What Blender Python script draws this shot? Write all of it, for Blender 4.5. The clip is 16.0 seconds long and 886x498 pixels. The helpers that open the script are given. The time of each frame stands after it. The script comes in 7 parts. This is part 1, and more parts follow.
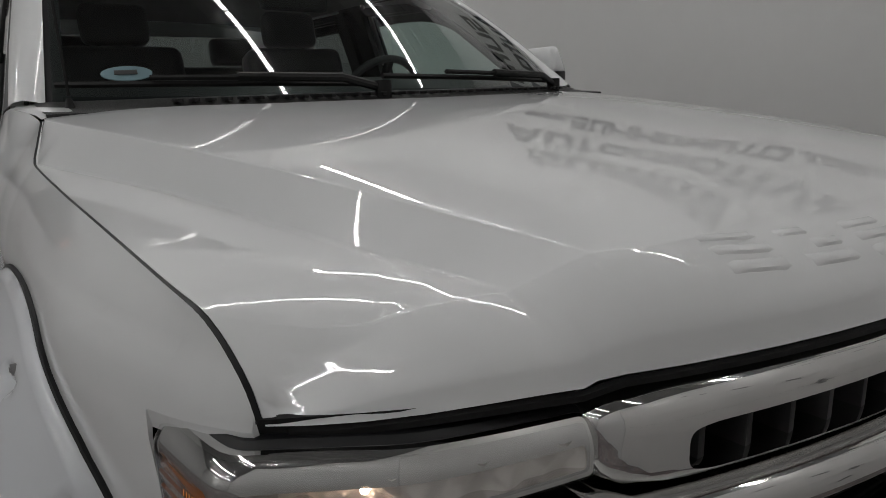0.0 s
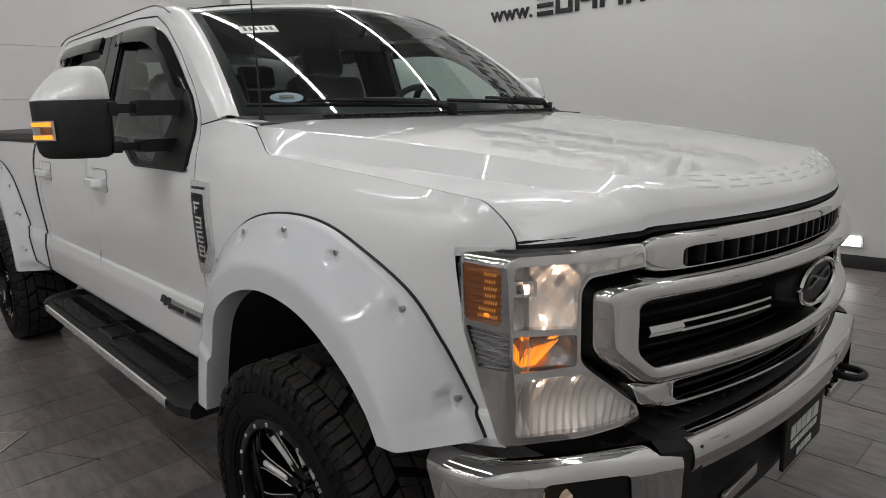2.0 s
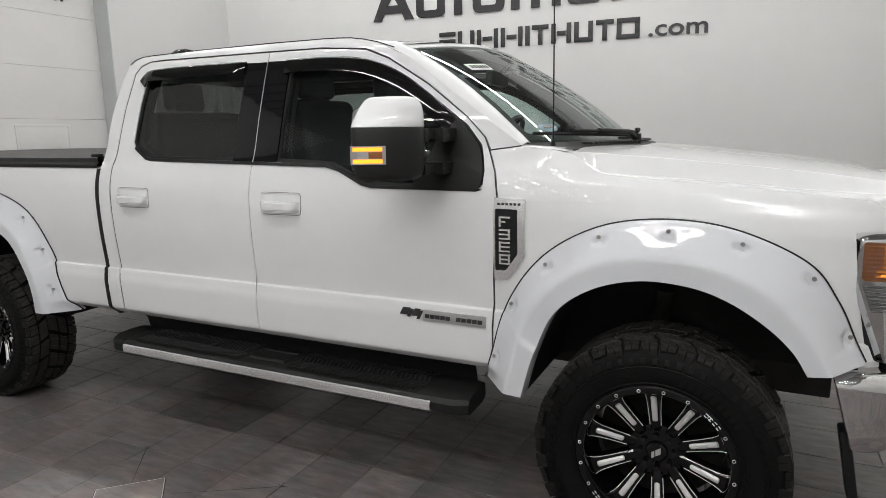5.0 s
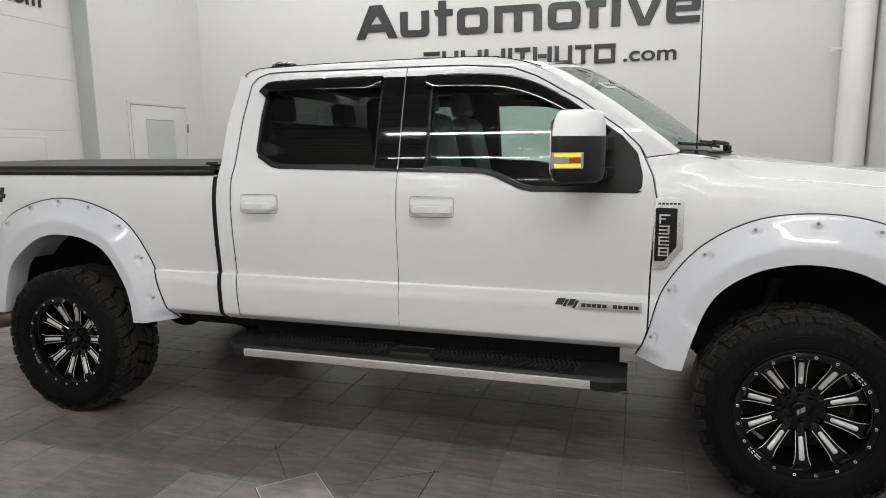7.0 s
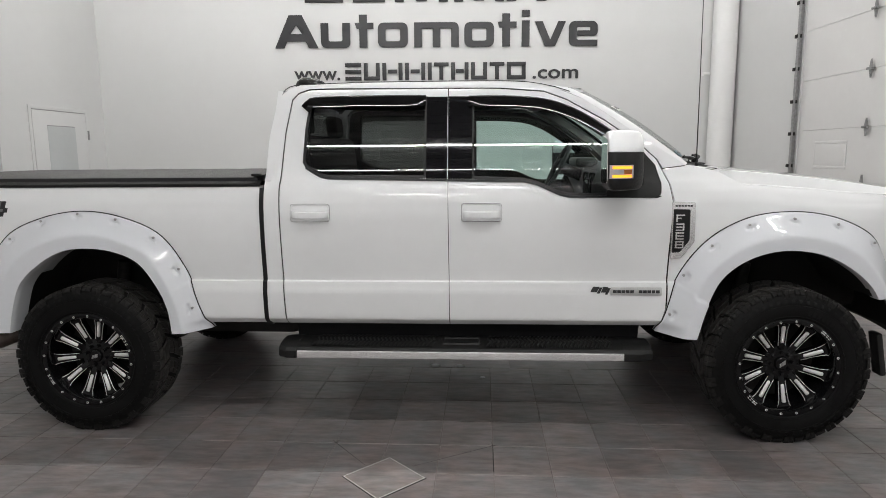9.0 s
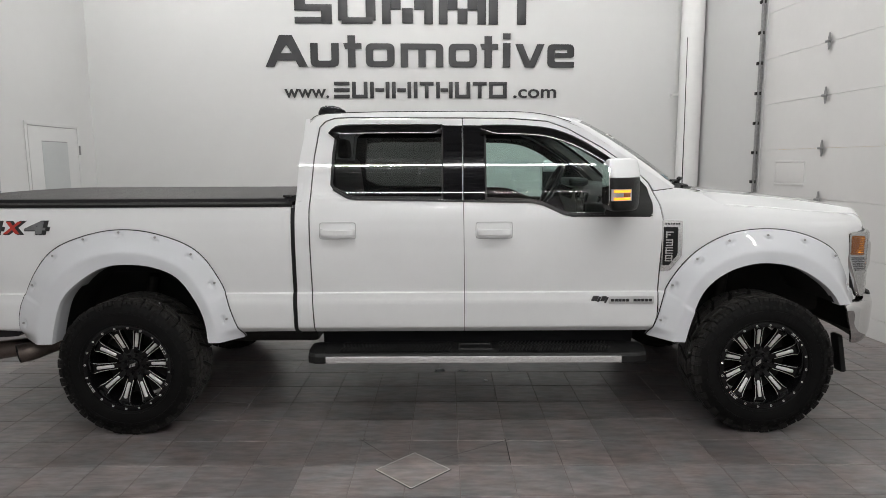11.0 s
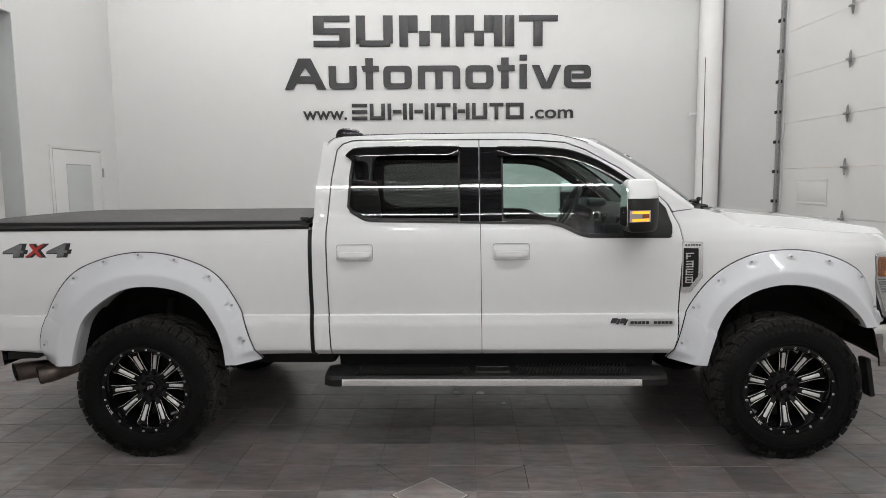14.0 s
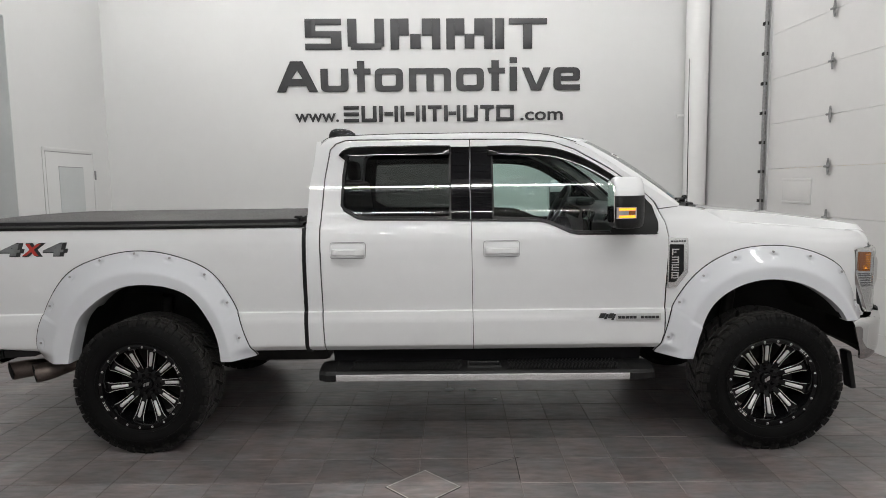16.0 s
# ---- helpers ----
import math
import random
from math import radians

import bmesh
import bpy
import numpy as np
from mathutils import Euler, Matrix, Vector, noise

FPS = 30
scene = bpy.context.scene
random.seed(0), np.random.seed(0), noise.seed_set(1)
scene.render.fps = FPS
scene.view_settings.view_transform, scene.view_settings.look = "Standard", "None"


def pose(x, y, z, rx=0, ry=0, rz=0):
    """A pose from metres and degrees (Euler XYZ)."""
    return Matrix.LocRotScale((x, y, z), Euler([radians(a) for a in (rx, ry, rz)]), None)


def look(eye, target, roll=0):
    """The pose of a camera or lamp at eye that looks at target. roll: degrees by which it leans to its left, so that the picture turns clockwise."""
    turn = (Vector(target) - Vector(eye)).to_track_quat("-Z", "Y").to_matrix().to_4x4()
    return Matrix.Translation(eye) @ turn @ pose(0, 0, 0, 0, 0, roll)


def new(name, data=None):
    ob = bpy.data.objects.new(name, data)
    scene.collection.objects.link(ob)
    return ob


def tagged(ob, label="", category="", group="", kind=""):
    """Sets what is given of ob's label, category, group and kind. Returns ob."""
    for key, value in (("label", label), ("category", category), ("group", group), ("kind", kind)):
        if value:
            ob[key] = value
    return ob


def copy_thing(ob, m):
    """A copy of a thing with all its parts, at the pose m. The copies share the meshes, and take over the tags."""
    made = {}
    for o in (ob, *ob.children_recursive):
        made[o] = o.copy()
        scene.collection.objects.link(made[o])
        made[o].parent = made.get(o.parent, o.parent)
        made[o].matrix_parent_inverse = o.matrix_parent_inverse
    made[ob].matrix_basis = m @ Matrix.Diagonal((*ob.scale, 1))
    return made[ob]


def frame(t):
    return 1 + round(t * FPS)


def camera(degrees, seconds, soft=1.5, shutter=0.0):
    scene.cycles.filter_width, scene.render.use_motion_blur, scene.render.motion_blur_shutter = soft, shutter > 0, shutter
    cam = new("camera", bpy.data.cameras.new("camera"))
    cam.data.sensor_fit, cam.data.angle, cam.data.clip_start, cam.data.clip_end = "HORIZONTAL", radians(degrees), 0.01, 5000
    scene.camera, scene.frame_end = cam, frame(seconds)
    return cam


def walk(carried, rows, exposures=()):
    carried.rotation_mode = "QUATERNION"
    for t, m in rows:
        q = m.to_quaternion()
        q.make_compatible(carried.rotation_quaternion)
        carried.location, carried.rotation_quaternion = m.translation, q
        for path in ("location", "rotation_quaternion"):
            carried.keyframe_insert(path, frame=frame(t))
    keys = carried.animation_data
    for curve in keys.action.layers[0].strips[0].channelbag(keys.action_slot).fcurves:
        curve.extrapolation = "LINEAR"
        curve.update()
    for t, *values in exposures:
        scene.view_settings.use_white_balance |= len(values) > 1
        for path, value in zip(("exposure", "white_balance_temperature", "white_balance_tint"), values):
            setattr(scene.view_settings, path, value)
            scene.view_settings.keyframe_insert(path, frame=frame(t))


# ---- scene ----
cam = camera(69.8, 16.0, 0.7)
PATH = [
    (0, (1.173, -1.06, 1.565), (-0.369, 0.122, 1.091), -2.1),
    (0.5, (1.268, -1.187, 1.558), (-0.271, -0.002, 1.081), -1.8),
    (1, (1.419, -1.392, 1.57), (-0.113, -0.2, 1.09), -2.0),
    (1.5, (1.516, -1.63, 1.577), (0.015, -0.398, 1.098), -1.9),
    (2, (1.52, -1.889, 1.57), (0.1, -0.545, 1.151), -1.7),
    (2.5, (1.384, -2.087, 1.547), (0.039, -0.65, 1.194), -1.4),
    (3, (1.145, -2.313, 1.56), (-0.104, -0.792, 1.204), -1.5),
    (3.5, (0.966, -2.625, 1.576), (-0.171, -1.02, 1.217), -1.5),
    (4, (0.767, -2.867, 1.579), (-0.271, -1.196, 1.221), -1.3),
    (4.5, (0.489, -3.05, 1.587), (-0.465, -1.329, 1.227), -1.3),
    (5, (0.253, -3.332, 1.626), (-0.607, -1.563, 1.265), -1.0),
    (5.2, (0.152, -3.423, 1.665), (-0.664, -1.634, 1.295), -1.4),
    (7.3, (-0.879, -4.1, 1.596), (-1.409, -2.195, 1.293), -0.4),
    (7.5, (-0.987, -4.14, 1.608), (-1.474, -2.223, 1.306), -0.4),
    (8, (-1.258, -4.311, 1.609), (-1.609, -2.365, 1.311), -0.3),
    (8.5, (-1.497, -4.504, 1.639), (-1.733, -2.541, 1.341), -0.3),
    (8.7, (-1.59, -4.554, 1.64), (-1.775, -2.585, 1.342), -0.4),
    (10.8, (-2.034, -5.01, 1.737), (-2.031, -3.029, 1.46), -0.2),
    (11, (-2.022, -5.019, 1.738), (-2.03, -3.037, 1.469), -0.3),
    (11.5, (-2.026, -4.97, 1.747), (-2.108, -2.988, 1.496), -0.5),
    (12, (-2.001, -4.951, 1.743), (-2.091, -2.967, 1.505), -0.5),
    (12.5, (-1.98, -4.95, 1.747), (-2.058, -2.965, 1.52), -0.5),
    (13, (-1.974, -4.988, 1.755), (-2.039, -3.001, 1.536), -0.5),
    (13.5, (-1.991, -5.008, 1.763), (-2.048, -3.02, 1.55), -0.5),
    (14, (-2.017, -4.999, 1.751), (-2.08, -3.011, 1.543), -0.6),
    (14.5, (-2.022, -4.994, 1.749), (-2.079, -3.006, 1.546), -0.7),
    (15, (-2.024, -5.006, 1.743), (-2.074, -3.017, 1.541), -0.7),
    (15.5, (-2.024, -5.063, 1.726), (-2.067, -3.074, 1.528), -0.7),
    (16, (-2.015, -5.085, 1.721), (-2.052, -3.095, 1.523), -0.8),
]
EXPOSURE = [(0, -1.2), (0.5, -1.16), (1, -0.90), (1.5, -0.70), (2, -0.44), (2.5, -0.36), (3, -0.34), (3.5, -0.20), (4, -0.10), (5, 0.05), (7.5, 0.12), (11, 0.02), (16, 0.0)]
walk(cam, [(t, look(eye, target, roll)) for t, eye, target, roll in PATH], EXPOSURE)

# ---- world and lights ----
world = bpy.data.worlds.new("world")
scene.world = world
world.use_nodes = True
sky = world.node_tree.nodes.new("ShaderNodeTexSky")
sky.sky_type = "NISHITA"
sky.sun_disc = False
world.node_tree.links.new(sky.outputs[0], world.node_tree.nodes["Background"].inputs[0])
world.node_tree.nodes["Background"].inputs[1].default_value = 0.05

LED_STRENGTH = 69.0
LED_SOUTH = 85.0
CEIL = 5.6
ROOM_X0, ROOM_X1, ROOM_Y0, ROOM_Y1 = -7.27, 2.06, -11.5, 5.2
TURN = math.atan(0.06)


# ---- materials ----
def material(name, base, rough=0.5, metal=0.0, coat=0.0, coat_rough=0.03, spec=0.5, vary=0.0, vary_scale=3.0, bump=0.0, bump_scale=80.0,
             rough_vary=0.0, emission=None, strength=0.0, per_object=0.0, place=False):
    m = bpy.data.materials.new(name)
    m.use_nodes = True
    n, l = m.node_tree.nodes, m.node_tree.links
    p = n["Principled BSDF"]
    p.inputs["Base Color"].default_value = (*base, 1)
    p.inputs["Roughness"].default_value = rough
    p.inputs["Metallic"].default_value = metal
    p.inputs["Coat Weight"].default_value = coat
    p.inputs["Coat Roughness"].default_value = coat_rough
    p.inputs["Specular IOR Level"].default_value = spec
    tc = n.new("ShaderNodeTexCoord").outputs["Object"] if not place else n.new("ShaderNodeNewGeometry").outputs["Position"]
    if vary or per_object:
        a, b = n.new("ShaderNodeTexNoise"), n.new("ShaderNodeTexNoise")
        a.inputs["Scale"].default_value, a.inputs["Detail"].default_value = vary_scale, 3
        b.inputs["Scale"].default_value, b.inputs["Detail"].default_value = vary_scale * 11, 3
        l.new(tc, a.inputs["Vector"]), l.new(tc, b.inputs["Vector"])
        mix = n.new("ShaderNodeMath")
        mix.operation = "MULTIPLY_ADD"
        mix.inputs[1].default_value = 0.4
        l.new(b.outputs[0], mix.inputs[0]), l.new(a.outputs[0], mix.inputs[2])
        ramp = n.new("ShaderNodeMapRange")
        ramp.interpolation_type = "SMOOTHSTEP"
        ramp.inputs["From Min"].default_value, ramp.inputs["From Max"].default_value = 0.3, 1.1
        ramp.inputs["To Min"].default_value, ramp.inputs["To Max"].default_value = 1 - vary, 1 + vary
        l.new(mix.outputs[0], ramp.inputs["Value"])
        out = ramp.outputs[0]
        if per_object:
            info = n.new("ShaderNodeObjectInfo")
            r2 = n.new("ShaderNodeMapRange")
            r2.inputs["To Min"].default_value, r2.inputs["To Max"].default_value = 1 - per_object, 1 + per_object
            mul = n.new("ShaderNodeMath")
            mul.operation = "MULTIPLY"
            l.new(info.outputs["Random"], r2.inputs["Value"]), l.new(r2.outputs[0], mul.inputs[0]), l.new(out, mul.inputs[1])
            out = mul.outputs[0]
        sc = n.new("ShaderNodeVectorMath")
        sc.operation = "SCALE"
        sc.inputs[0].default_value = base
        l.new(out, sc.inputs["Scale"]), l.new(sc.outputs[0], p.inputs["Base Color"])
        if rough_vary:
            rr = n.new("ShaderNodeMapRange")
            rr.interpolation_type = "SMOOTHSTEP"
            rr.inputs["From Min"].default_value, rr.inputs["From Max"].default_value = 0.3, 1.1
            rr.inputs["To Min"].default_value, rr.inputs["To Max"].default_value = rough - rough_vary, rough + rough_vary
            l.new(mix.outputs[0], rr.inputs["Value"]), l.new(rr.outputs[0], p.inputs["Roughness"])
    if bump:
        t = n.new("ShaderNodeTexNoise")
        t.inputs["Scale"].default_value, t.inputs["Detail"].default_value = bump_scale, 4
        bm_ = n.new("ShaderNodeBump")
        bm_.inputs["Strength"].default_value, bm_.inputs["Distance"].default_value = bump, 0.004
        l.new(tc, t.inputs["Vector"]), l.new(t.outputs[0], bm_.inputs["Height"]), l.new(bm_.outputs[0], p.inputs["Normal"])
    if emission:
        p.inputs["Emission Color"].default_value = (*emission, 1)
        p.inputs["Emission Strength"].default_value = strength
    return m


def glass(name, tint, ior=1.5, rough=0.0):
    """A thin pane: tinted see-through with a mirror gloss by Fresnel."""
    m = bpy.data.materials.new(name)
    m.use_nodes = True
    n, l = m.node_tree.nodes, m.node_tree.links
    n.remove(n["Principled BSDF"])
    tr, gl, fr, mx = n.new("ShaderNodeBsdfTransparent"), n.new("ShaderNodeBsdfGlossy"), n.new("ShaderNodeLayerWeight"), n.new("ShaderNodeMixShader")
    po, ma = n.new("ShaderNodeMath"), n.new("ShaderNodeMath")
    tr.inputs[0].default_value = (*tint, 1)
    gl.inputs["Roughness"].default_value = rough
    fr.inputs["Blend"].default_value = 0.5
    po.operation, po.inputs[1].default_value = "POWER", 5.0
    f0 = 2 * ((ior - 1) / (ior + 1)) ** 2
    ma.operation, ma.inputs[1].default_value, ma.inputs[2].default_value = "MULTIPLY_ADD", 1 - f0, f0
    l.new(fr.outputs["Facing"], po.inputs[0]), l.new(po.outputs[0], ma.inputs[0]), l.new(ma.outputs[0], mx.inputs[0])
    l.new(tr.outputs[0], mx.inputs[1]), l.new(gl.outputs[0], mx.inputs[2])
    l.new(mx.outputs[0], n["Material Output"].inputs[0])
    return m


PAINT = material("white_paint", (0.815, 0.822, 0.828), 0.30, spec=0.1, coat=1.0, coat_rough=0.004, vary=0.02, vary_scale=1.5)
FLARE = material("flare_paint", (0.70, 0.715, 0.745), 0.35, spec=0.1, coat=1.0, coat_rough=0.008, vary=0.015)
CHROME = material("chrome", (0.68, 0.675, 0.67), 0.04, 1.0, vary=0.04, vary_scale=6, rough_vary=0.02)
SATIN = material("brushed_aluminium", (0.62, 0.62, 0.62), 0.28, 1.0, vary=0.05, vary_scale=20)
BLACK_GLOSS = material("gloss_black", (0.006, 0.006, 0.007), 0.035, vary=0.1)
BLACK_PLASTIC = material("black_plastic", (0.008, 0.008, 0.008), 0.55, spec=0.35, vary=0.15, vary_scale=8, bump=0.25, bump_scale=400)
BLACK_TRIM = material("black_trim", (0.008, 0.008, 0.009), 0.45, spec=0.35, vary=0.15)
RUBBER = material("tyre_rubber", (0.005, 0.005, 0.005), 0.55, spec=0.14, vary=0.25, vary_scale=7, bump=0.3, bump_scale=160)
SHOULDER = material("shoulder_rubber", (0.0105, 0.010, 0.0096), 0.6, spec=0.2, vary=0.3, vary_scale=9, bump=0.35, bump_scale=120)
TREAD = material("tread_rubber", (0.034, 0.032, 0.030), 0.5, spec=0.35, vary=0.35, vary_scale=9, bump=0.4, bump_scale=120)
RIM_BLACK = material("rim_black", (0.004, 0.004, 0.0045), 0.10, spec=0.32, vary=0.1)
FOG_GLOW = material("fog_lamp_glow", (0.8, 0.7, 0.6), 0.25, 0.5, emission=(1.0, 0.72, 0.5), strength=0.25, vary=0.1, vary_scale=40)
MILLED = material("milled_aluminium", (0.86, 0.855, 0.84), 0.34, 0.4, vary=0.04, vary_scale=30)
VISOR = material("smoked_plastic", (0.004, 0.004, 0.004), 0.045, spec=0.4, vary=0.1)
STEP_TREAD = material("step_tread", (0.022, 0.022, 0.022), 0.3, spec=0.5, vary=0.25, vary_scale=15, bump=0.2, bump_scale=300)
LENS_RIB = material("ribbed_clear_lens", (0.30, 0.30, 0.31), 0.16, 0.75, coat=0.6, vary=0.06, vary_scale=25)
LINER = material("liner_black", (0.006, 0.006, 0.006), 0.85, vary=0.3, bump=0.3, bump_scale=60)
SCREW = material("screw_steel", (0.38, 0.38, 0.38), 0.3, 0.8, vary=0.1)
STEEL_DARK = material("undercarriage", (0.014, 0.013, 0.012), 0.65, 0.2, vary=0.4, vary_scale=12, bump=0.3)
EXHAUST = material("exhaust_steel", (0.16, 0.13, 0.115), 0.42, 0.7, vary=0.35, vary_scale=15)
AMBER = material("amber_lens", (0.30, 0.088, 0.008), 0.12, coat=1.0, vary=0.1, vary_scale=30)
AMBER_DARK = material("amber_rib", (0.24, 0.065, 0.008), 0.2, coat=0.6)
AMBER_LIT = material("amber_lit", (0.9, 0.36, 0.03), 0.3, emission=(1.0, 0.36, 0.03), strength=0.45)
SMOKED = material("smoked_reflector", (0.34, 0.33, 0.32), 0.2, 0.9, vary=0.1)
AMBER_GLOW = material("amber_glow", (1.0, 0.4, 0.03), 0.3, emission=(1.0, 0.30, 0.015), strength=1.7)
BULB = material("headlight_bulb", (1, 0.9, 0.8), 0.3, emission=(1.0, 0.72, 0.52), strength=115)
LAMP_GLOW = material("warm_lamp_element", (1, 0.85, 0.7), 0.3, emission=(1.0, 0.72, 0.52), strength=1.6)
REFLECTOR = material("lamp_reflector", (0.94, 0.90, 0.86), 0.22, 0.55, vary=0.05, vary_scale=40)
rn, rl = REFLECTOR.node_tree.nodes, REFLECTOR.node_tree.links
vor, vb, vtc = rn.new("ShaderNodeTexVoronoi"), rn.new("ShaderNodeBump"), rn.new("ShaderNodeTexCoord")
vor.inputs["Scale"].default_value = 24
vb.inputs["Strength"].default_value, vb.inputs["Distance"].default_value = 0.22, 0.012
rl.new(vtc.outputs["Object"], vor.inputs["Vector"]), rl.new(vor.outputs["Distance"], vb.inputs["Height"]), rl.new(vb.outputs[0], rn["Principled BSDF"].inputs["Normal"])
RED_LENS = material("red_lens", (0.5, 0.01, 0.01), 0.1, coat=1.0)
RED_DECAL = material("red_decal", (0.45, 0.03, 0.02), 0.3)
GREY_DECAL = material("grey_decal", (0.09, 0.09, 0.09), 0.35, 0.4)
BADGE_GREY = material("badge_grey", (0.17, 0.175, 0.18), 0.3, 0.3, vary=0.3, vary_scale=14)
BADGE_SILVER = material("badge_silver", (0.82, 0.82, 0.82), 0.22, 0.75, vary=0.08, vary_scale=30)
HANDLE_GREY = material("handle_shade_grey", (0.16, 0.16, 0.16), 0.5)
VINYL = material("tonneau_vinyl", (0.036, 0.033, 0.032), 0.55, vary=0.2, vary_scale=4, bump=0.4, bump_scale=500)
LEATHER = material("black_leather", (0.03, 0.03, 0.032), 0.45, vary=0.15, vary_scale=10, bump=0.2, bump_scale=150)
CARPET = material("cabin_dark", (0.02, 0.02, 0.021), 0.8, vary=0.2)
HEADLINER = material("headliner_grey", (0.22, 0.21, 0.2), 0.9, vary=0.1)
STICKER = material("sticker_white", (0.7, 0.72, 0.7), 0.4)
STICKER_BLUE = material("sticker_blue", (0.16, 0.25, 0.28), 0.4)
INK = material("black_ink", (0.02, 0.02, 0.022), 0.45)
GLASS_FRONT = glass("side_glass_green", (0.71, 0.835, 0.795))
GLASS_DARK = glass("privacy_glass", (0.27, 0.285, 0.28))
GLASS_WS = glass("windscreen_glass", (0.70, 0.78, 0.76), 1.55)
LENS = glass("clear_lens", (0.93, 0.93, 0.93), 1.45, 0.02)
WALL = material("white_wall_paint", (0.63, 0.632, 0.626), 0.55, vary=0.025, vary_scale=0.7, bump=0.12, bump_scale=90)
WALL_GREY = material("grey_jamb_paint", (0.47, 0.49, 0.49), 0.5, vary=0.04, vary_scale=1.5)
DOOR_WHITE = material("overhead_door_white", (0.69, 0.684, 0.673), 0.42, vary=0.03, vary_scale=1.2, bump=0.1, bump_scale=200)
CEILING = material("ceiling_grey", (0.30, 0.30, 0.30), 0.7, vary=0.04, vary_scale=1.0)
COLUMN = material("column_white", (0.78, 0.78, 0.77), 0.45, vary=0.03, vary_scale=2.0)
GALV = material("galvanised_steel", (0.33, 0.33, 0.33), 0.42, 0.8, vary=0.25, vary_scale=25)
SIGN = material("sign_black", (0.018, 0.018, 0.02), 0.4, vary=0.1)
BASEB = material("baseboard_black", (0.02, 0.02, 0.02), 0.5, vary=0.1)
GROUT = material("grout", (0.165, 0.142, 0.134), 0.7, vary=0.4, vary_scale=1.6, place=True)
CUT = material("dark_cut", (0.03, 0.028, 0.026), 0.7)


def slate(name, base):
    """Cleft slate: soft clouds from rust brown to blue grey, darker smears, a shade of its own for each tile, satin gloss."""
    m = bpy.data.materials.new(name)
    m.use_nodes = True
    n, l = m.node_tree.nodes, m.node_tree.links
    p, pos, info = n["Principled BSDF"], n.new("ShaderNodeNewGeometry"), n.new("ShaderNodeObjectInfo")

    def noise(scale, detail, lo, hi, lo_to, hi_to, where=None):
        t, r = n.new("ShaderNodeTexNoise"), n.new("ShaderNodeMapRange")
        t.inputs["Scale"].default_value, t.inputs["Detail"].default_value, t.inputs["Roughness"].default_value = scale, detail, 0.62
        for k, v in zip(("From Min", "From Max", "To Min", "To Max"), (lo, hi, lo_to, hi_to)):
            r.inputs[k].default_value = v
        l.new(where or pos.outputs["Position"], t.inputs["Vector"]), l.new(t.outputs[0], r.inputs["Value"])
        return r.outputs[0]

    def times(a, b):
        q = n.new("ShaderNodeMath")
        q.operation = "MULTIPLY"
        l.new(a, q.inputs[0]), l.new(b, q.inputs[1])
        return q.outputs[0]
    own = n.new("ShaderNodeMapRange")
    own.inputs["To Min"].default_value, own.inputs["To Max"].default_value = 0.82, 1.18
    each, wrap = n.new("ShaderNodeMath"), n.new("ShaderNodeMath")
    each.operation, wrap.operation = "ADD", "FRACT"
    l.new(info.outputs["Random"], each.inputs[0]), l.new(pos.outputs["Random Per Island"], each.inputs[1])
    l.new(each.outputs[0], wrap.inputs[0]), l.new(wrap.outputs[0], own.inputs["Value"])
    streak = n.new("ShaderNodeVectorMath")
    streak.operation = "MULTIPLY"
    streak.inputs[1].default_value = (0.45, 1.6, 1.0)
    l.new(pos.outputs["Position"], streak.inputs[0])
    value = times(times(noise(1.6, 4, 0.3, 0.7, 0.74, 1.26), noise(14.0, 8, 0.32, 0.68, 0.70, 1.30, streak.outputs[0])), own.outputs[0])
    tint, cool, warm = n.new("ShaderNodeMix"), (base[0] * 0.93, base[1] * 1.0, base[2] * 1.03, 1), (base[0] * 1.10, base[1] * 0.99, base[2] * 0.96, 1)
    tint.data_type = "RGBA"
    for sock, v in ((tint.inputs[6], cool), (tint.inputs[7], warm)):
        sock.default_value = v
    l.new(noise(4.5, 5, 0.36, 0.64, 0, 1), tint.inputs[0])
    sc = n.new("ShaderNodeVectorMath")
    sc.operation = "SCALE"
    l.new(tint.outputs[2], sc.inputs[0]), l.new(value, sc.inputs["Scale"]), l.new(sc.outputs[0], p.inputs["Base Color"])
    l.new(noise(6.0, 3, 0.3, 0.7, 0.30, 0.40), p.inputs["Roughness"])
    p.inputs["Specular IOR Level"].default_value = 0.5
    return m


TILE = slate("slate_tile", (0.168, 0.152, 0.150))
TILE_LIGHT = slate("pale_slate_tile", (0.225, 0.203, 0.196))
LED = material("led_tube", (1, 1, 1), 0.4, emission=(1.0, 0.99, 0.975), strength=LED_STRENGTH)
LED_BRIGHT = material("led_tube_bright", (1, 1, 1), 0.4, emission=(1.0, 0.99, 0.975), strength=LED_SOUTH)
LED_LOW = material("wall_light", (1, 1, 1), 0.4, emission=(1.0, 0.99, 0.96), strength=9.0)


# ---- mesh helpers ----
def finish(name, mesh, mat_, parent=None, label=""):
    mesh.materials.append(mat_)
    ob = new(name, mesh)
    if parent is not None:
        ob.parent = parent
    return tagged(ob, label)


def part(name, bm, mat_, parent=None, label="", smooth=35):
    """A bmesh as one mesh object under a thing or a part."""
    me = bpy.data.meshes.new(name)
    bmesh.ops.recalc_face_normals(bm, faces=bm.faces)
    bm.to_mesh(me)
    bm.free()
    me.shade_smooth()
    me.set_sharp_from_angle(angle=radians(smooth))
    return finish(name, me, mat_, parent, label)


def thing(name, label, category, group="", kind="", at=(0, 0, 0)):
    ob = new(name)
    ob.location = at
    return tagged(ob, label, category, group, kind)


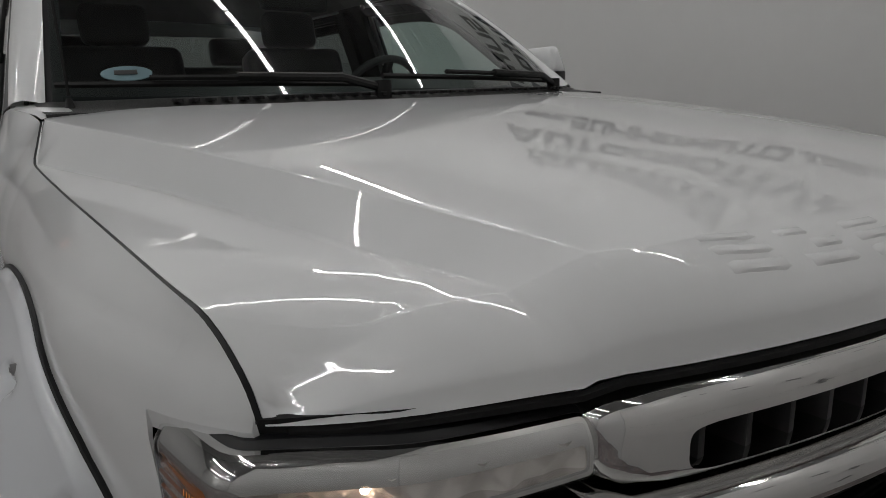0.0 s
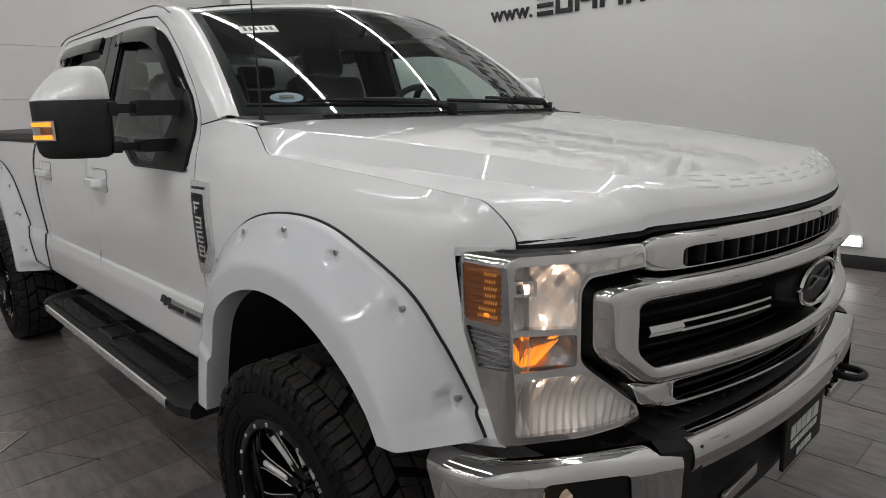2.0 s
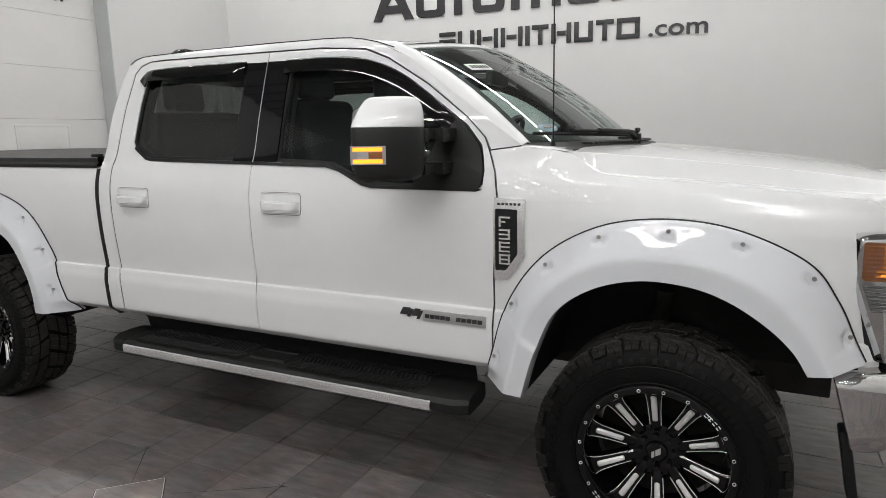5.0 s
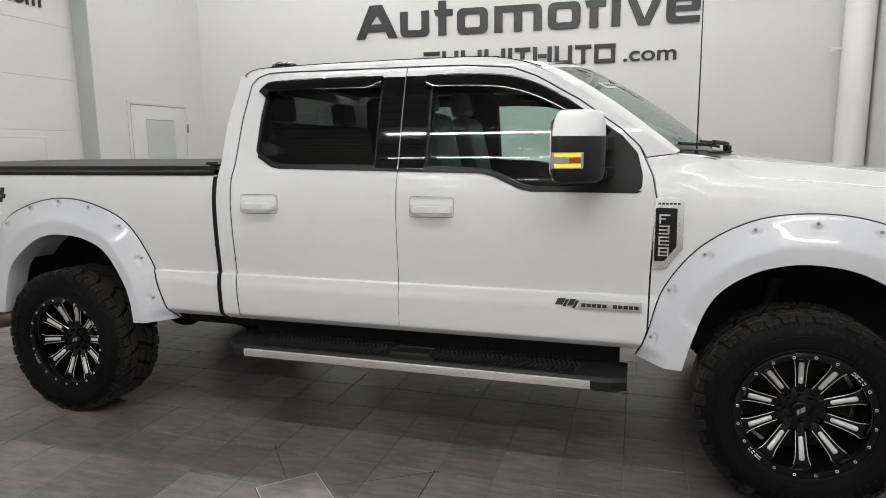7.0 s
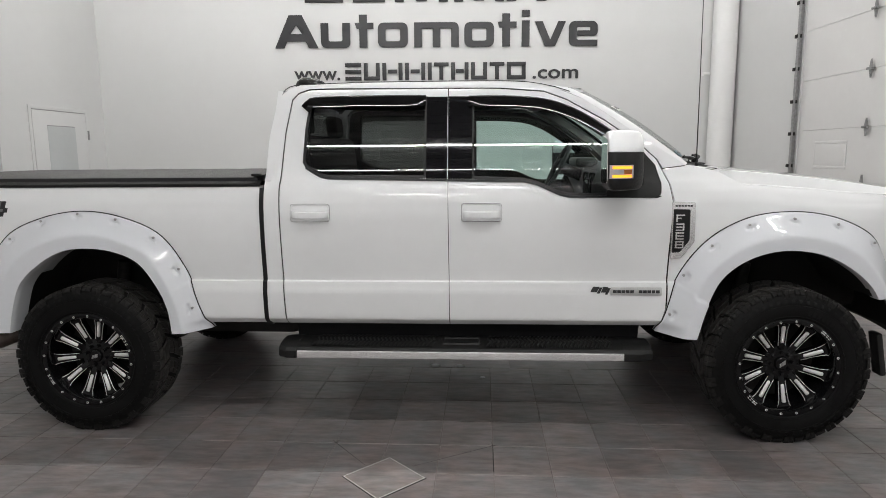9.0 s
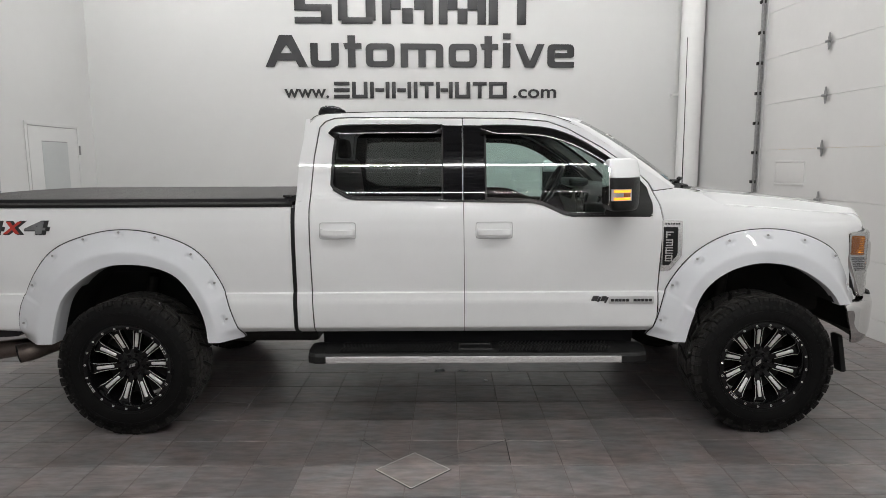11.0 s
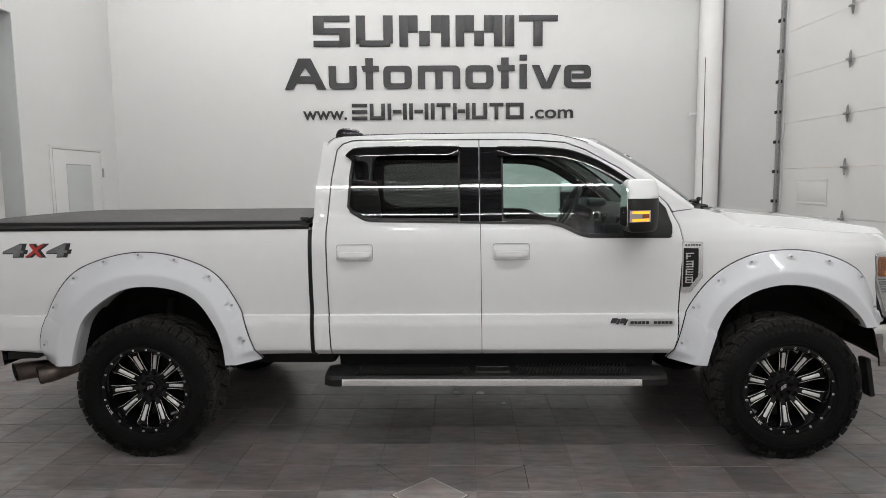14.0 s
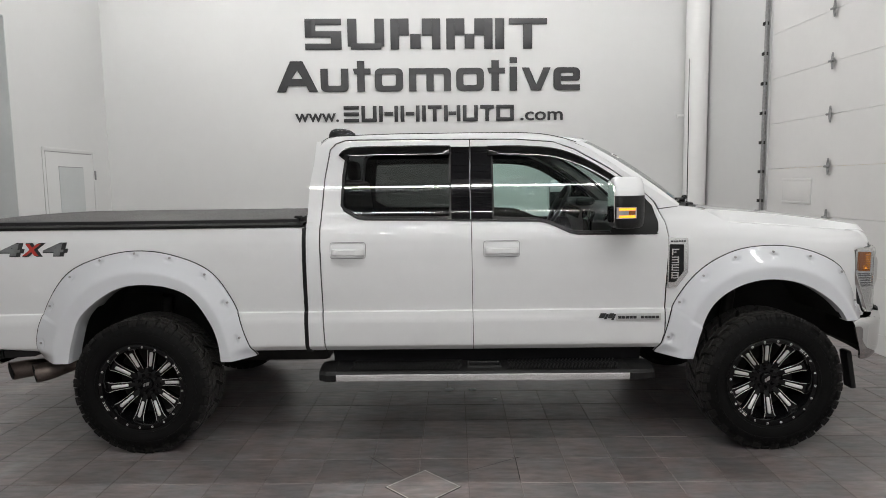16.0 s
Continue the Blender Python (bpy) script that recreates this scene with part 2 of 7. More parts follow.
def add_box(bm, c, s, bevel=0.0, m=None, seg=2):
    """A box of size s round c, with rounded edges."""
    r = bmesh.ops.create_cube(bm, size=1.0, matrix=Matrix.Translation(c) @ Matrix.Diagonal((*s, 1)))
    vs = r["verts"]
    if bevel:
        es = list({e for v in vs for e in v.link_edges})
        out = bmesh.ops.bevel(bm, geom=es, offset=bevel, segments=seg, affect="EDGES", profile=0.6)
        vs = list({v for f in out["faces"] for v in f.verts} | {v for v in vs if v.is_valid})
    if m is not None:
        bmesh.ops.transform(bm, matrix=m, verts=vs)
    return vs


def box(name, c, s, mat_, parent=None, bevel=0.004, label="", m=None):
    bm = bmesh.new()
    add_box(bm, c, s, bevel, m)
    return part(name, bm, mat_, parent, label, 20)


def add_cyl(bm, a, b, r, seg=16, r2=None, cap=True):
    a, b = Vector(a), Vector(b)
    d = b - a
    m = Matrix.Translation((a + b) / 2) @ d.to_track_quat("Z", "Y").to_matrix().to_4x4()
    return bmesh.ops.create_cone(bm, cap_ends=cap, segments=seg, radius1=r, radius2=r if r2 is None else r2, depth=d.length, matrix=m)["verts"]


def add_tube(bm, pts, r, seg=8, closed=False):
    """A round bar along pts."""
    pts = [Vector(p) for p in pts]
    rings, n = [], len(pts)
    for i, p in enumerate(pts):
        a = pts[(i - 1) % n] if closed or i else p
        b = pts[(i + 1) % n] if closed or i < n - 1 else p
        q = (b - a).to_track_quat("Z", "Y")
        rad = r[i] if isinstance(r, (list, tuple)) else r
        rings.append([bm.verts.new(p + q @ Vector((rad * math.cos(k * math.tau / seg), rad * math.sin(k * math.tau / seg), 0))) for k in range(seg)])
    for i in range(n if closed else n - 1):
        A, B = rings[i], rings[(i + 1) % n]
        for k in range(seg):
            bm.faces.new((A[k], A[(k + 1) % seg], B[(k + 1) % seg], B[k]))
    if not closed:
        bm.faces.new(rings[0]), bm.faces.new(rings[-1])


def add_loft(bm, rows, closed=False, cap=False):
    """Quads between rows of points of equal length."""
    vs = [[bm.verts.new(p) for p in row] for row in rows]
    n = len(rows[0])
    for A, B in zip(vs, vs[1:]):
        for k in range(n if closed else n - 1):
            bm.faces.new((A[k], A[(k + 1) % n], B[(k + 1) % n], B[k]))
    if cap:
        bm.faces.new(vs[0]), bm.faces.new(vs[-1])
    return vs


def add_lathe(bm, profile, seg, origin=(0, 0, 0)):
    """Turns (radius, along) pairs round the y axis."""
    o = Vector(origin)
    rows = [[o + Vector((r * math.cos(k * math.tau / seg), w, r * math.sin(k * math.tau / seg))) for k in range(seg)] for r, w in profile]
    return add_loft(bm, rows, closed=True)


def pchip(xs, fs):
    """A smooth curve through points that does not overshoot."""
    xs, fs = list(xs), list(fs)
    h = [b - a for a, b in zip(xs, xs[1:])]
    d = [(b - a) / k for a, b, k in zip(fs, fs[1:], h)]
    m = [d[0]] + [0 if p * q <= 0 else 2 * p * q / (p + q) for p, q in zip(d, d[1:])] + [d[-1]]

    def f(x):
        if x <= xs[0]:
            return fs[0] + m[0] * (x - xs[0])
        if x >= xs[-1]:
            return fs[-1] + m[-1] * (x - xs[-1])
        i = max(k for k in range(len(xs) - 1) if xs[k] <= x)
        t = (x - xs[i]) / h[i]
        return ((1 + 2 * t) * (1 - t) ** 2 * fs[i] + t * (1 - t) ** 2 * h[i] * m[i] + t * t * (3 - 2 * t) * fs[i + 1] + t * t * (t - 1) * h[i] * m[i + 1])
    return f


def inside(p, poly):
    c, n = False, len(poly)
    for i in range(n):
        (x1, y1), (x2, y2) = poly[i], poly[i - 1]
        if (y1 > p[1]) != (y2 > p[1]) and p[0] < (x2 - x1) * (p[1] - y1) / (y2 - y1) + x1:
            c = not c
    return c


def rounded(poly, r, n=4):
    """A polygon with rounded corners; r is one radius or one for each corner."""
    out, k = [], len(poly)
    for i in range(k):
        ri = r[i] if isinstance(r, (list, tuple)) else r
        p, a, b = Vector(poly[i]), Vector(poly[i - 1]), Vector(poly[(i + 1) % k])
        u, v = a - p, b - p
        ri = min(ri, u.length * 0.45, v.length * 0.45)
        if ri < 1e-4:
            out.append(tuple(p))
            continue
        s, e = p + u.normalized() * ri, p + v.normalized() * ri
        for j in range(n + 1):
            t = j / n
            out.append(tuple(s * (1 - t) ** 2 + p * 2 * t * (1 - t) + e * t * t))
    return out


def inset(poly, d):
    """A polygon drawn in by d."""
    area = sum(a[0] * b[1] - b[0] * a[1] for a, b in zip(poly, poly[1:] + poly[:1]))
    sgn, out, n = (1 if area > 0 else -1), [], len(poly)
    for i in range(n):
        p, a, b = Vector(poly[i]), Vector(poly[i - 1]), Vector(poly[(i + 1) % n])
        e1, e2 = (p - a).normalized(), (b - p).normalized()
        n1, n2 = Vector((-e1.y, e1.x)) * sgn, Vector((-e2.y, e2.x)) * sgn
        w = n1 + n2
        out.append(tuple(p + w * (d / max(0.3, 1 + n1.dot(n2)))))
    return out


def sheet(name, outline, fmap, mat_, parent, out=(0, -1, 0), us=(), vs=(), holes=(), skirt=(0, 0.03, 0), mirror=False, label="", back=False):
    """A panel: a polygon in two coordinates laid on the surface fmap, cut along us and vs so that it follows the curve, with edges
    folded in by skirt. mirror puts it on the other side of the truck."""
    from mathutils.geometry import delaunay_2d_cdt
    loops = [list(outline), *[list(h) for h in holes]]
    verts, edges = [], []
    for lp in loops:
        o = len(verts)
        verts += [Vector(p) for p in lp]
        edges += [(o + i, o + (i + 1) % len(lp)) for i in range(len(lp))]
    v2, _, tris, *_ = delaunay_2d_cdt(verts, edges, [], 0, 1e-6)
    bm = bmesh.new()
    bv = [bm.verts.new((p.x, p.y, 0)) for p in v2]
    for t in tris:
        c = (v2[t[0]] + v2[t[1]] + v2[t[2]]) / 3
        if inside(c, loops[0]) and not any(inside(c, h) for h in loops[1:]):
            bm.faces.new([bv[i] for i in t])
    bmesh.ops.delete(bm, geom=[v for v in bm.verts if not v.link_faces], context="VERTS")
    for axis, cuts in ((0, us), (1, vs)):
        for c in cuts:
            co, no = [0, 0, 0], [0, 0, 0]
            co[axis], no[axis] = c, 1
            bmesh.ops.bisect_plane(bm, geom=bm.verts[:] + bm.edges[:] + bm.faces[:], dist=1e-6, plane_co=co, plane_no=no)
    bm.verts.index_update()
    flip = -1 if mirror else 1
    outv = Vector(out)

    def surf(u, v):
        p = Vector(fmap(u, v))
        return Vector((p.x, p.y * flip, p.z))
    outv = Vector((outv.x, outv.y * flip, outv.z))
    P, N = [], []
    for v in bm.verts:
        u, w = v.co.x, v.co.y
        e = 0.0025
        du, dv = surf(u + e, w) - surf(u - e, w), surf(u, w + e) - surf(u, w - e)
        nn = du.cross(dv).normalized()
        P.append(surf(u, w)), N.append(nn if nn.dot(outv) > 0 else -nn)
    faces = []
    for f in bm.faces:
        idx = [v.index for v in f.verts]
        a, b, c = P[idx[0]], P[idx[1]], P[idx[2]]
        g = Vector((0, 0, 0))
        for i in range(len(idx)):
            g += P[idx[i - 1]].cross(P[idx[i]])
        faces.append(idx if g.dot(sum((N[i] for i in idx), Vector())) > 0 else idx[::-1])
    nsurf = len(faces)
    sk = Vector((skirt[0], skirt[1] * flip, skirt[2]))
    pts = list(P)
    edge_of = {}
    for f in faces:
        for i in range(len(f)):
            edge_of[(f[i - 1], f[i])] = 1
    rim = [(a, b) for a, b in edge_of if (b, a) not in edge_of]
    if sk.length > 0:
        top, low = {}, {}
        for a, b in rim:
            for i in (a, b):
                if i not in top:
                    top[i], low[i] = len(pts), len(pts) + 1
                    pts += [P[i], P[i] + sk]
            faces.append([top[b], top[a], low[a], low[b]])
        if back:
            for f in faces[:nsurf]:
                o = len(pts)
                pts += [P[i] + sk for i in f]
                faces.append([o + k for k in range(len(f))][::-1])
    bm.free()
    me = bpy.data.meshes.new(name)
    me.from_pydata([tuple(p) for p in pts], [], faces)
    me.shade_smooth()
    ln = []
    for k, f in enumerate(faces):
        if k < nsurf:
            ln += [tuple(N[i]) for i in f]
        else:
            a, b, c = (pts[i] for i in f[:3])
            q = (b - a).cross(c - a)
            q = q.normalized() if q.length > 0 else Vector((0, 0, 1))
            ln += [tuple(q)] * len(f)
    me.normals_split_custom_set(ln)
    return finish(name, me, mat_, parent, label)


def bars(bm, spans, z0, z1, put, depth):
    """Plain bars in place of letters: spans of the width, laid by put(u, z, d)."""
    for a, b in spans:
        vs = [bm.verts.new(put(u, z, d)) for d in (0, depth) for u, z in ((a, z0), (b, z0), (b, z1), (a, z1))]
        for f in ((0, 1, 2, 3), (4, 7, 6, 5), (0, 4, 5, 1), (1, 5, 6, 2), (2, 6, 7, 3), (3, 7, 4, 0)):
            bm.faces.new([vs[i] for i in f])


def text_mesh(bm, text, size, put, depth, spacing=1.0, wide=1.0, bold=0.0):
    """The built-in font as solid letters: size is the cap height; put(u, v, d) lays it. Returns its width."""
    cu = bpy.data.curves.new("letters", "FONT")
    cu.body, cu.size, cu.space_character, cu.offset = text, 1.0, spacing, bold
    cu.resolution_u = 3
    ob = bpy.data.objects.new("letters", cu)
    scene.collection.objects.link(ob)
    bpy.context.view_layer.update()
    me = bpy.data.meshes.new_from_object(ob.evaluated_get(bpy.context.evaluated_depsgraph_get()))
    bpy.data.objects.remove(ob)
    xs = [v.co.x for v in me.vertices]
    x0, w = min(xs), max(xs) - min(xs)
    k = size / 0.729
    b2 = bmesh.new()
    b2.from_mesh(me)
    bmesh.ops.remove_doubles(b2, verts=b2.verts, dist=1e-5)
    r = bmesh.ops.extrude_face_region(b2, geom=b2.faces[:])
    back = {g for g in r["geom"] if isinstance(g, bmesh.types.BMVert)}
    m = {v: bm.verts.new(put((v.co.x - x0) * k * wide, v.co.y * k, depth if v in back else 0.0)) for v in b2.verts}
    for f in b2.faces:
        bm.faces.new([m[v] for v in f.verts])
    b2.free()
    bpy.data.meshes.remove(me)
    return w * k * wide


# ---- the room ----
def wall(name, lo, hi, mat_=WALL, bevel=0.0):
    bm = bmesh.new()
    add_box(bm, [(a + b) / 2 for a, b in zip(lo, hi)], [b - a for a, b in zip(lo, hi)], bevel)
    return tagged(part(name, bm, mat_), "smooth white-painted showroom wall", "wall", kind="structure")


# the truck stands at a slight angle to the room: the north and east walls are turned against it
NORTH = Matrix.Translation((0, 5.02, 0)) @ Matrix.Rotation(TURN, 4, "Z")
EAST = Matrix.Translation((ROOM_X1, 2.6, 0)) @ Matrix.Rotation(TURN, 4, "Z") @ Matrix.Translation((-ROOM_X1, -2.6, 0))
wall("wall_north", (-7.9, 0, 0), (2.6, 0.2, CEIL)).matrix_basis = NORTH
wall("wall_south", (ROOM_X0 - 0.5, ROOM_Y0 - 0.2, 0), (ROOM_X1 + 1.4, ROOM_Y0, CEIL))
# west wall with the opening of an overhead door
WD0, WD1, WDZ = -2.6, 2.487, 3.777
wall("wall_west", (ROOM_X0 - 0.45, WD1, 0), (ROOM_X0, ROOM_Y1, CEIL))
wall("wall_west_beyond", (ROOM_X0 - 0.45, ROOM_Y0, 0), (ROOM_X0, WD0, CEIL))
wall("wall_west_header", (ROOM_X0 - 0.45, WD0, WDZ), (ROOM_X0, WD1, CEIL))
# east wall with the opening of the other one
ED0, ED1, EDZ = -1.9, 3.26, 4.6
wall("wall_east", (ROOM_X1, ED1, 0), (ROOM_X1 + 0.25, ROOM_Y1 - 0.02, CEIL)).matrix_basis = EAST
wall("wall_east_beyond", (ROOM_X1, ROOM_Y0 - 0.3, 0), (ROOM_X1 + 0.25, ED0, CEIL)).matrix_basis = EAST
wall("wall_east_header", (ROOM_X1, ED0, EDZ), (ROOM_X1 + 0.25, ED1, CEIL)).matrix_basis = EAST
bm = bmesh.new()
add_box(bm, ((ROOM_X0 + ROOM_X1) / 2, (ROOM_Y0 + ROOM_Y1) / 2, CEIL + 0.1), (ROOM_X1 - ROOM_X0 + 2.8, ROOM_Y1 - ROOM_Y0 + 0.6, 0.2))
for k in range(50):
    add_box(bm, ((ROOM_X0 + ROOM_X1) / 2, ROOM_Y0 + 0.2 + 0.32 * k, CEIL - 0.02), (ROOM_X1 - ROOM_X0 + 1.8, 0.12, 0.04))
tagged(part("ceiling", bm, CEILING), "grey ribbed steel deck ceiling, high overhead", "ceiling", kind="structure")
bm = bmesh.new()
add_box(bm, ((ROOM_X0 + ROOM_X1) / 2, (ROOM_Y0 + ROOM_Y1) / 2, -0.1030), (ROOM_X1 - ROOM_X0 + 2.8, ROOM_Y1 - ROOM_Y0 + 0.6, 0.2))
floor = tagged(part("floor", bm, GROUT), "dark grey slate-look porcelain tile floor with thin joints", "floor", kind="structure")
bm = bmesh.new()
add_box(bm, (-2.67, -0.008, 0.065), (9.2, 0.016, 0.13), 0.004)
bm.transform(NORTH)
tagged(part("baseboard", bm, BASEB), "black rubber baseboard along the white wall", "baseboard", kind="structure")


def overhead_door(name, x, y0, y1, ztop, facing, joints, label):
    """A sectional door in the plane x that faces +x or -x: panels one above the other."""
    d = tagged(new(name), label, "overhead door", kind="structure")
    zs = [0.0, *joints, ztop]
    for a, b in zip(zs, zs[1:]):
        bm = bmesh.new()
        add_box(bm, (x - facing * 0.025, (y0 + y1) / 2, (a + b) / 2), (0.05, y1 - y0, b - a - 0.0025), 0.002)
        part("panel", bm, DOOR_WHITE, d, "", 15)
    return d


east = overhead_door("door_1", ROOM_X1 + 0.02, ED0 - 0.05, ED1 + 0.02, EDZ + 0.1, -1, (0.20, 0.755, 1.315, 1.877, 2.443, 3.005, 3.557, 4.11), "closed white sectional overhead door with steel hinges")
east.matrix_basis = EAST
west = overhead_door("door_2", ROOM_X0 - 0.25, WD0 - 0.02, WD1, WDZ + 0.1, 1, (0.62, 1.24, 1.87, 2.49, 3.12), "closed white sectional overhead door with a window panel")
bm = bmesh.new()
add_box(bm, (ROOM_X0 - 0.125, WD1 + 0.001, WDZ / 2), (0.256, 0.012, WDZ), 0.002)
tagged(part("trim_jamb", bm, WALL_GREY), "grey-painted door jamb of the overhead door", "trim", kind="structure")
bm = bmesh.new()
add_box(bm, (ROOM_X0 - 0.125, (WD0 + WD1) / 2, WDZ + 0.001), (0.256, WD1 - WD0, 0.012), 0.002)
tagged(part("trim_head", bm, WALL_GREY), "grey-painted head of the overhead door opening", "trim", kind="structure")
# framed window panels, hinges and the steel track
for d, x, y0, y1, z0, z1, s in ((east, ROOM_X1 + 0.02, 2.34, 2.90, 1.465, 1.735, -1), (west, ROOM_X0 - 0.25, 1.303, 1.943, 1.497, 1.788, 1)):
    bm = bmesh.new()
    for c, sz in (((x, (y0 + y1) / 2, z1), (0.016, y1 - y0 + 0.03, 0.03)), ((x, (y0 + y1) / 2, z0), (0.016, y1 - y0 + 0.03, 0.03)),
                  ((x, y0, (z0 + z1) / 2), (0.016, 0.03, z1 - z0 - 0.03)), ((x, y1, (z0 + z1) / 2), (0.016, 0.03, z1 - z0 - 0.03))):
        add_box(bm, c, sz, 0.006)
    fr = part("window_frame", bm, DOOR_WHITE, d, "white plastic window frame")
    box("window_pane", (x + s * 0.004, (y0 + y1) / 2, (z0 + z1) / 2), (0.006, y1 - y0 - 0.03, z1 - z0 - 0.03), DOOR_WHITE, d, 0.001, "blanked white panel")
for z in (0.755, 1.315, 1.875, 2.440, 3.007, 3.557):
    for y in (2.01, 0.45):
        bm = bmesh.new()
        x = ROOM_X1 - 0.01
        add_loft(bm, [[(x + 0.004, y + a, z + b) for a, b in ((-0.012, -0.09), (0.012, -0.09), (0.028, -0.02), (0.028, 0.02), (0.012, 0.09), (-0.012, 0.09), (-0.028, 0.02), (-0.028, -0.02))],
                      [(x, y + a, z + b) for a, b in ((-0.012, -0.09), (0.012, -0.09), (0.028, -0.02), (0.028, 0.02), (0.012, 0.09), (-0.012, 0.09), (-0.028, 0.02), (-0.028, -0.02))]], True, True)
        add_cyl(bm, (x - 0.012, y - 0.04, z), (x - 0.012, y + 0.04, z), 0.013, 10)
        add_cyl(bm, (x - 0.006, y, z + 0.06), (x + 0.01, y, z + 0.06), 0.008, 8)
        add_cyl(bm, (x - 0.006, y, z - 0.06), (x + 0.01, y, z - 0.06), 0.008, 8)
        part("hinge", bm, GALV, east, "galvanised steel hinge")
bm = bmesh.new()
x = ROOM_X1 - 0.03
add_box(bm, (x, ED1 + 0.03, CEIL / 2), (0.06, 0.006, CEIL), 0.0)
add_box(bm, (x - 0.03, ED1 + 0.005, CEIL / 2), (0.006, 0.05, CEIL), 0.0)
add_box(bm, (x + 0.02, ED1 + 0.085, CEIL / 2), (0.012, 0.05, CEIL), 0.0)
part("track", bm, GALV, east, "vertical galvanised steel track")
for k in range(12):
    bm = bmesh.new()
    add_box(bm, (x - 0.01, ED1 + 0.05, 0.35 + 0.275 * k * 1.36), (0.05, 0.07, 0.04), 0.004)
    add_cyl(bm, (x - 0.05, ED1 + 0.03, 0.35 + 0.275 * k * 1.36), (x - 0.02, ED1 + 0.03, 0.35 + 0.275 * k * 1.36), 0.012, 10)
    part("bracket", bm, STEEL_DARK, east, "dark steel track bracket")

# access door in the west wall
ad = tagged(new("door_3"), "small closed white access door with a grey panel", "door", kind="structure")
x = ROOM_X0
bm = bmesh.new()
for c, s in (((x + 0.006, 3.025, 1.13), (0.012, 0.05, 2.26)), ((x + 0.006, 4.16, 1.13), (0.012, 0.05, 2.26)), ((x + 0.006, 3.593, 2.268), (0.012, 1.185, 0.05))):
    add_box(bm, c, s, 0.004)
part("frame", bm, WALL, ad)
box("gap", (x + 0.0055, 3.593, 2.2395), (0.006, 1.05, 0.010), GALV, ad, 0.001, "dark gap over the leaf")
box("gap", (x + 0.0055, 3.0545, 1.12), (0.006, 0.008, 2.23), GALV, ad, 0.001, "dark gap beside the leaf")
box("leaf", (x + 0.004, 3.597, 1.117), (0.012, 1.07, 2.23), WALL, ad, 0.003)
box("glazing_edge", (x + 0.0085, 3.602, 2.045), (0.013, 0.56, 0.012), GALV, ad, 0.002, "thin grey upper edge of the panel")
box("glazing", (x + 0.008, 3.602, 1.15), (0.014, 0.56, 1.78), WALL_GREY, ad, 0.003, "pale grey frosted panel")
for z in (0.35, 1.943):
    box("hinge", (x + 0.016, 4.165, z), (0.03, 0.022, 0.13), GALV, ad, 0.005, "steel door hinge")

# round column with its clamp
col = thing("column", "round white-painted column standing against the wall", "column", kind="structure", at=(1.733, 4.952, 0))
bm = bmesh.new()
add_cyl(bm, (0, 0, 0), (0, 0, CEIL), 0.167, 48)
part("shaft", bm, COLUMN, col)
bm = bmesh.new()
add_cyl(bm, (0, 0, 2.758), (0, 0, 2.772), 0.1695, 48)
add_box(bm, (-0.215, 0.02, 2.757), (0.12, 0.03, 0.03), 0.004)
add_box(bm, (-0.275, 0.02, 2.747), (0.02, 0.04, 0.05), 0.004)
part("clamp", bm, COLUMN, col, "thin white steel clamp")


# ceiling lights: long tubes along the room
def ceiling_light(x0, x1, y):
    t = thing("ceiling_light", "long white linear LED tube light under the ceiling", "ceiling light", "rows of ceiling lights", at=((x0 + x1) / 2, y, CEIL - 0.06))
    L = x1 - x0
    box("housing", (0, 0, 0.03), (L, 0.1, 0.05), COLUMN, t, 0.006)
    bm = bmesh.new()
    add_loft(bm, [[(s * L / 2, 0.030 * math.cos(a), -0.005 - 0.024 * math.sin(a)) for a in [math.pi * k / 8 for k in range(9)]] for s in (-1, 1)], False, False)
    part("diffuser", bm, LED if y > 0 else LED_BRIGHT, t, "glowing white diffuser")
    return t


for y in (-9.7, -6.5, -3.4, 0.45, 3.05):
    for a, b in ((-7.1, -4.75), (-4.7, -2.35), (-2.3, 0.05), (0.1, 1.9)):
        if y > 0 or a > -5:
            ceiling_light(a, b, y)
wl = thing("wall_light", "low white wall light bar glowing near the floor", "wall light")
wl.matrix_basis = NORTH @ Matrix.Translation((-0.8, 0, 0.27))
box("housing", (0, -0.02, 0), (1.6, 0.04, 0.12), COLUMN, wl, 0.006)
box("diffuser", (0, -0.045, 0), (1.56, 0.014, 0.09), LED_LOW, wl, 0.004, "glowing white diffuser")

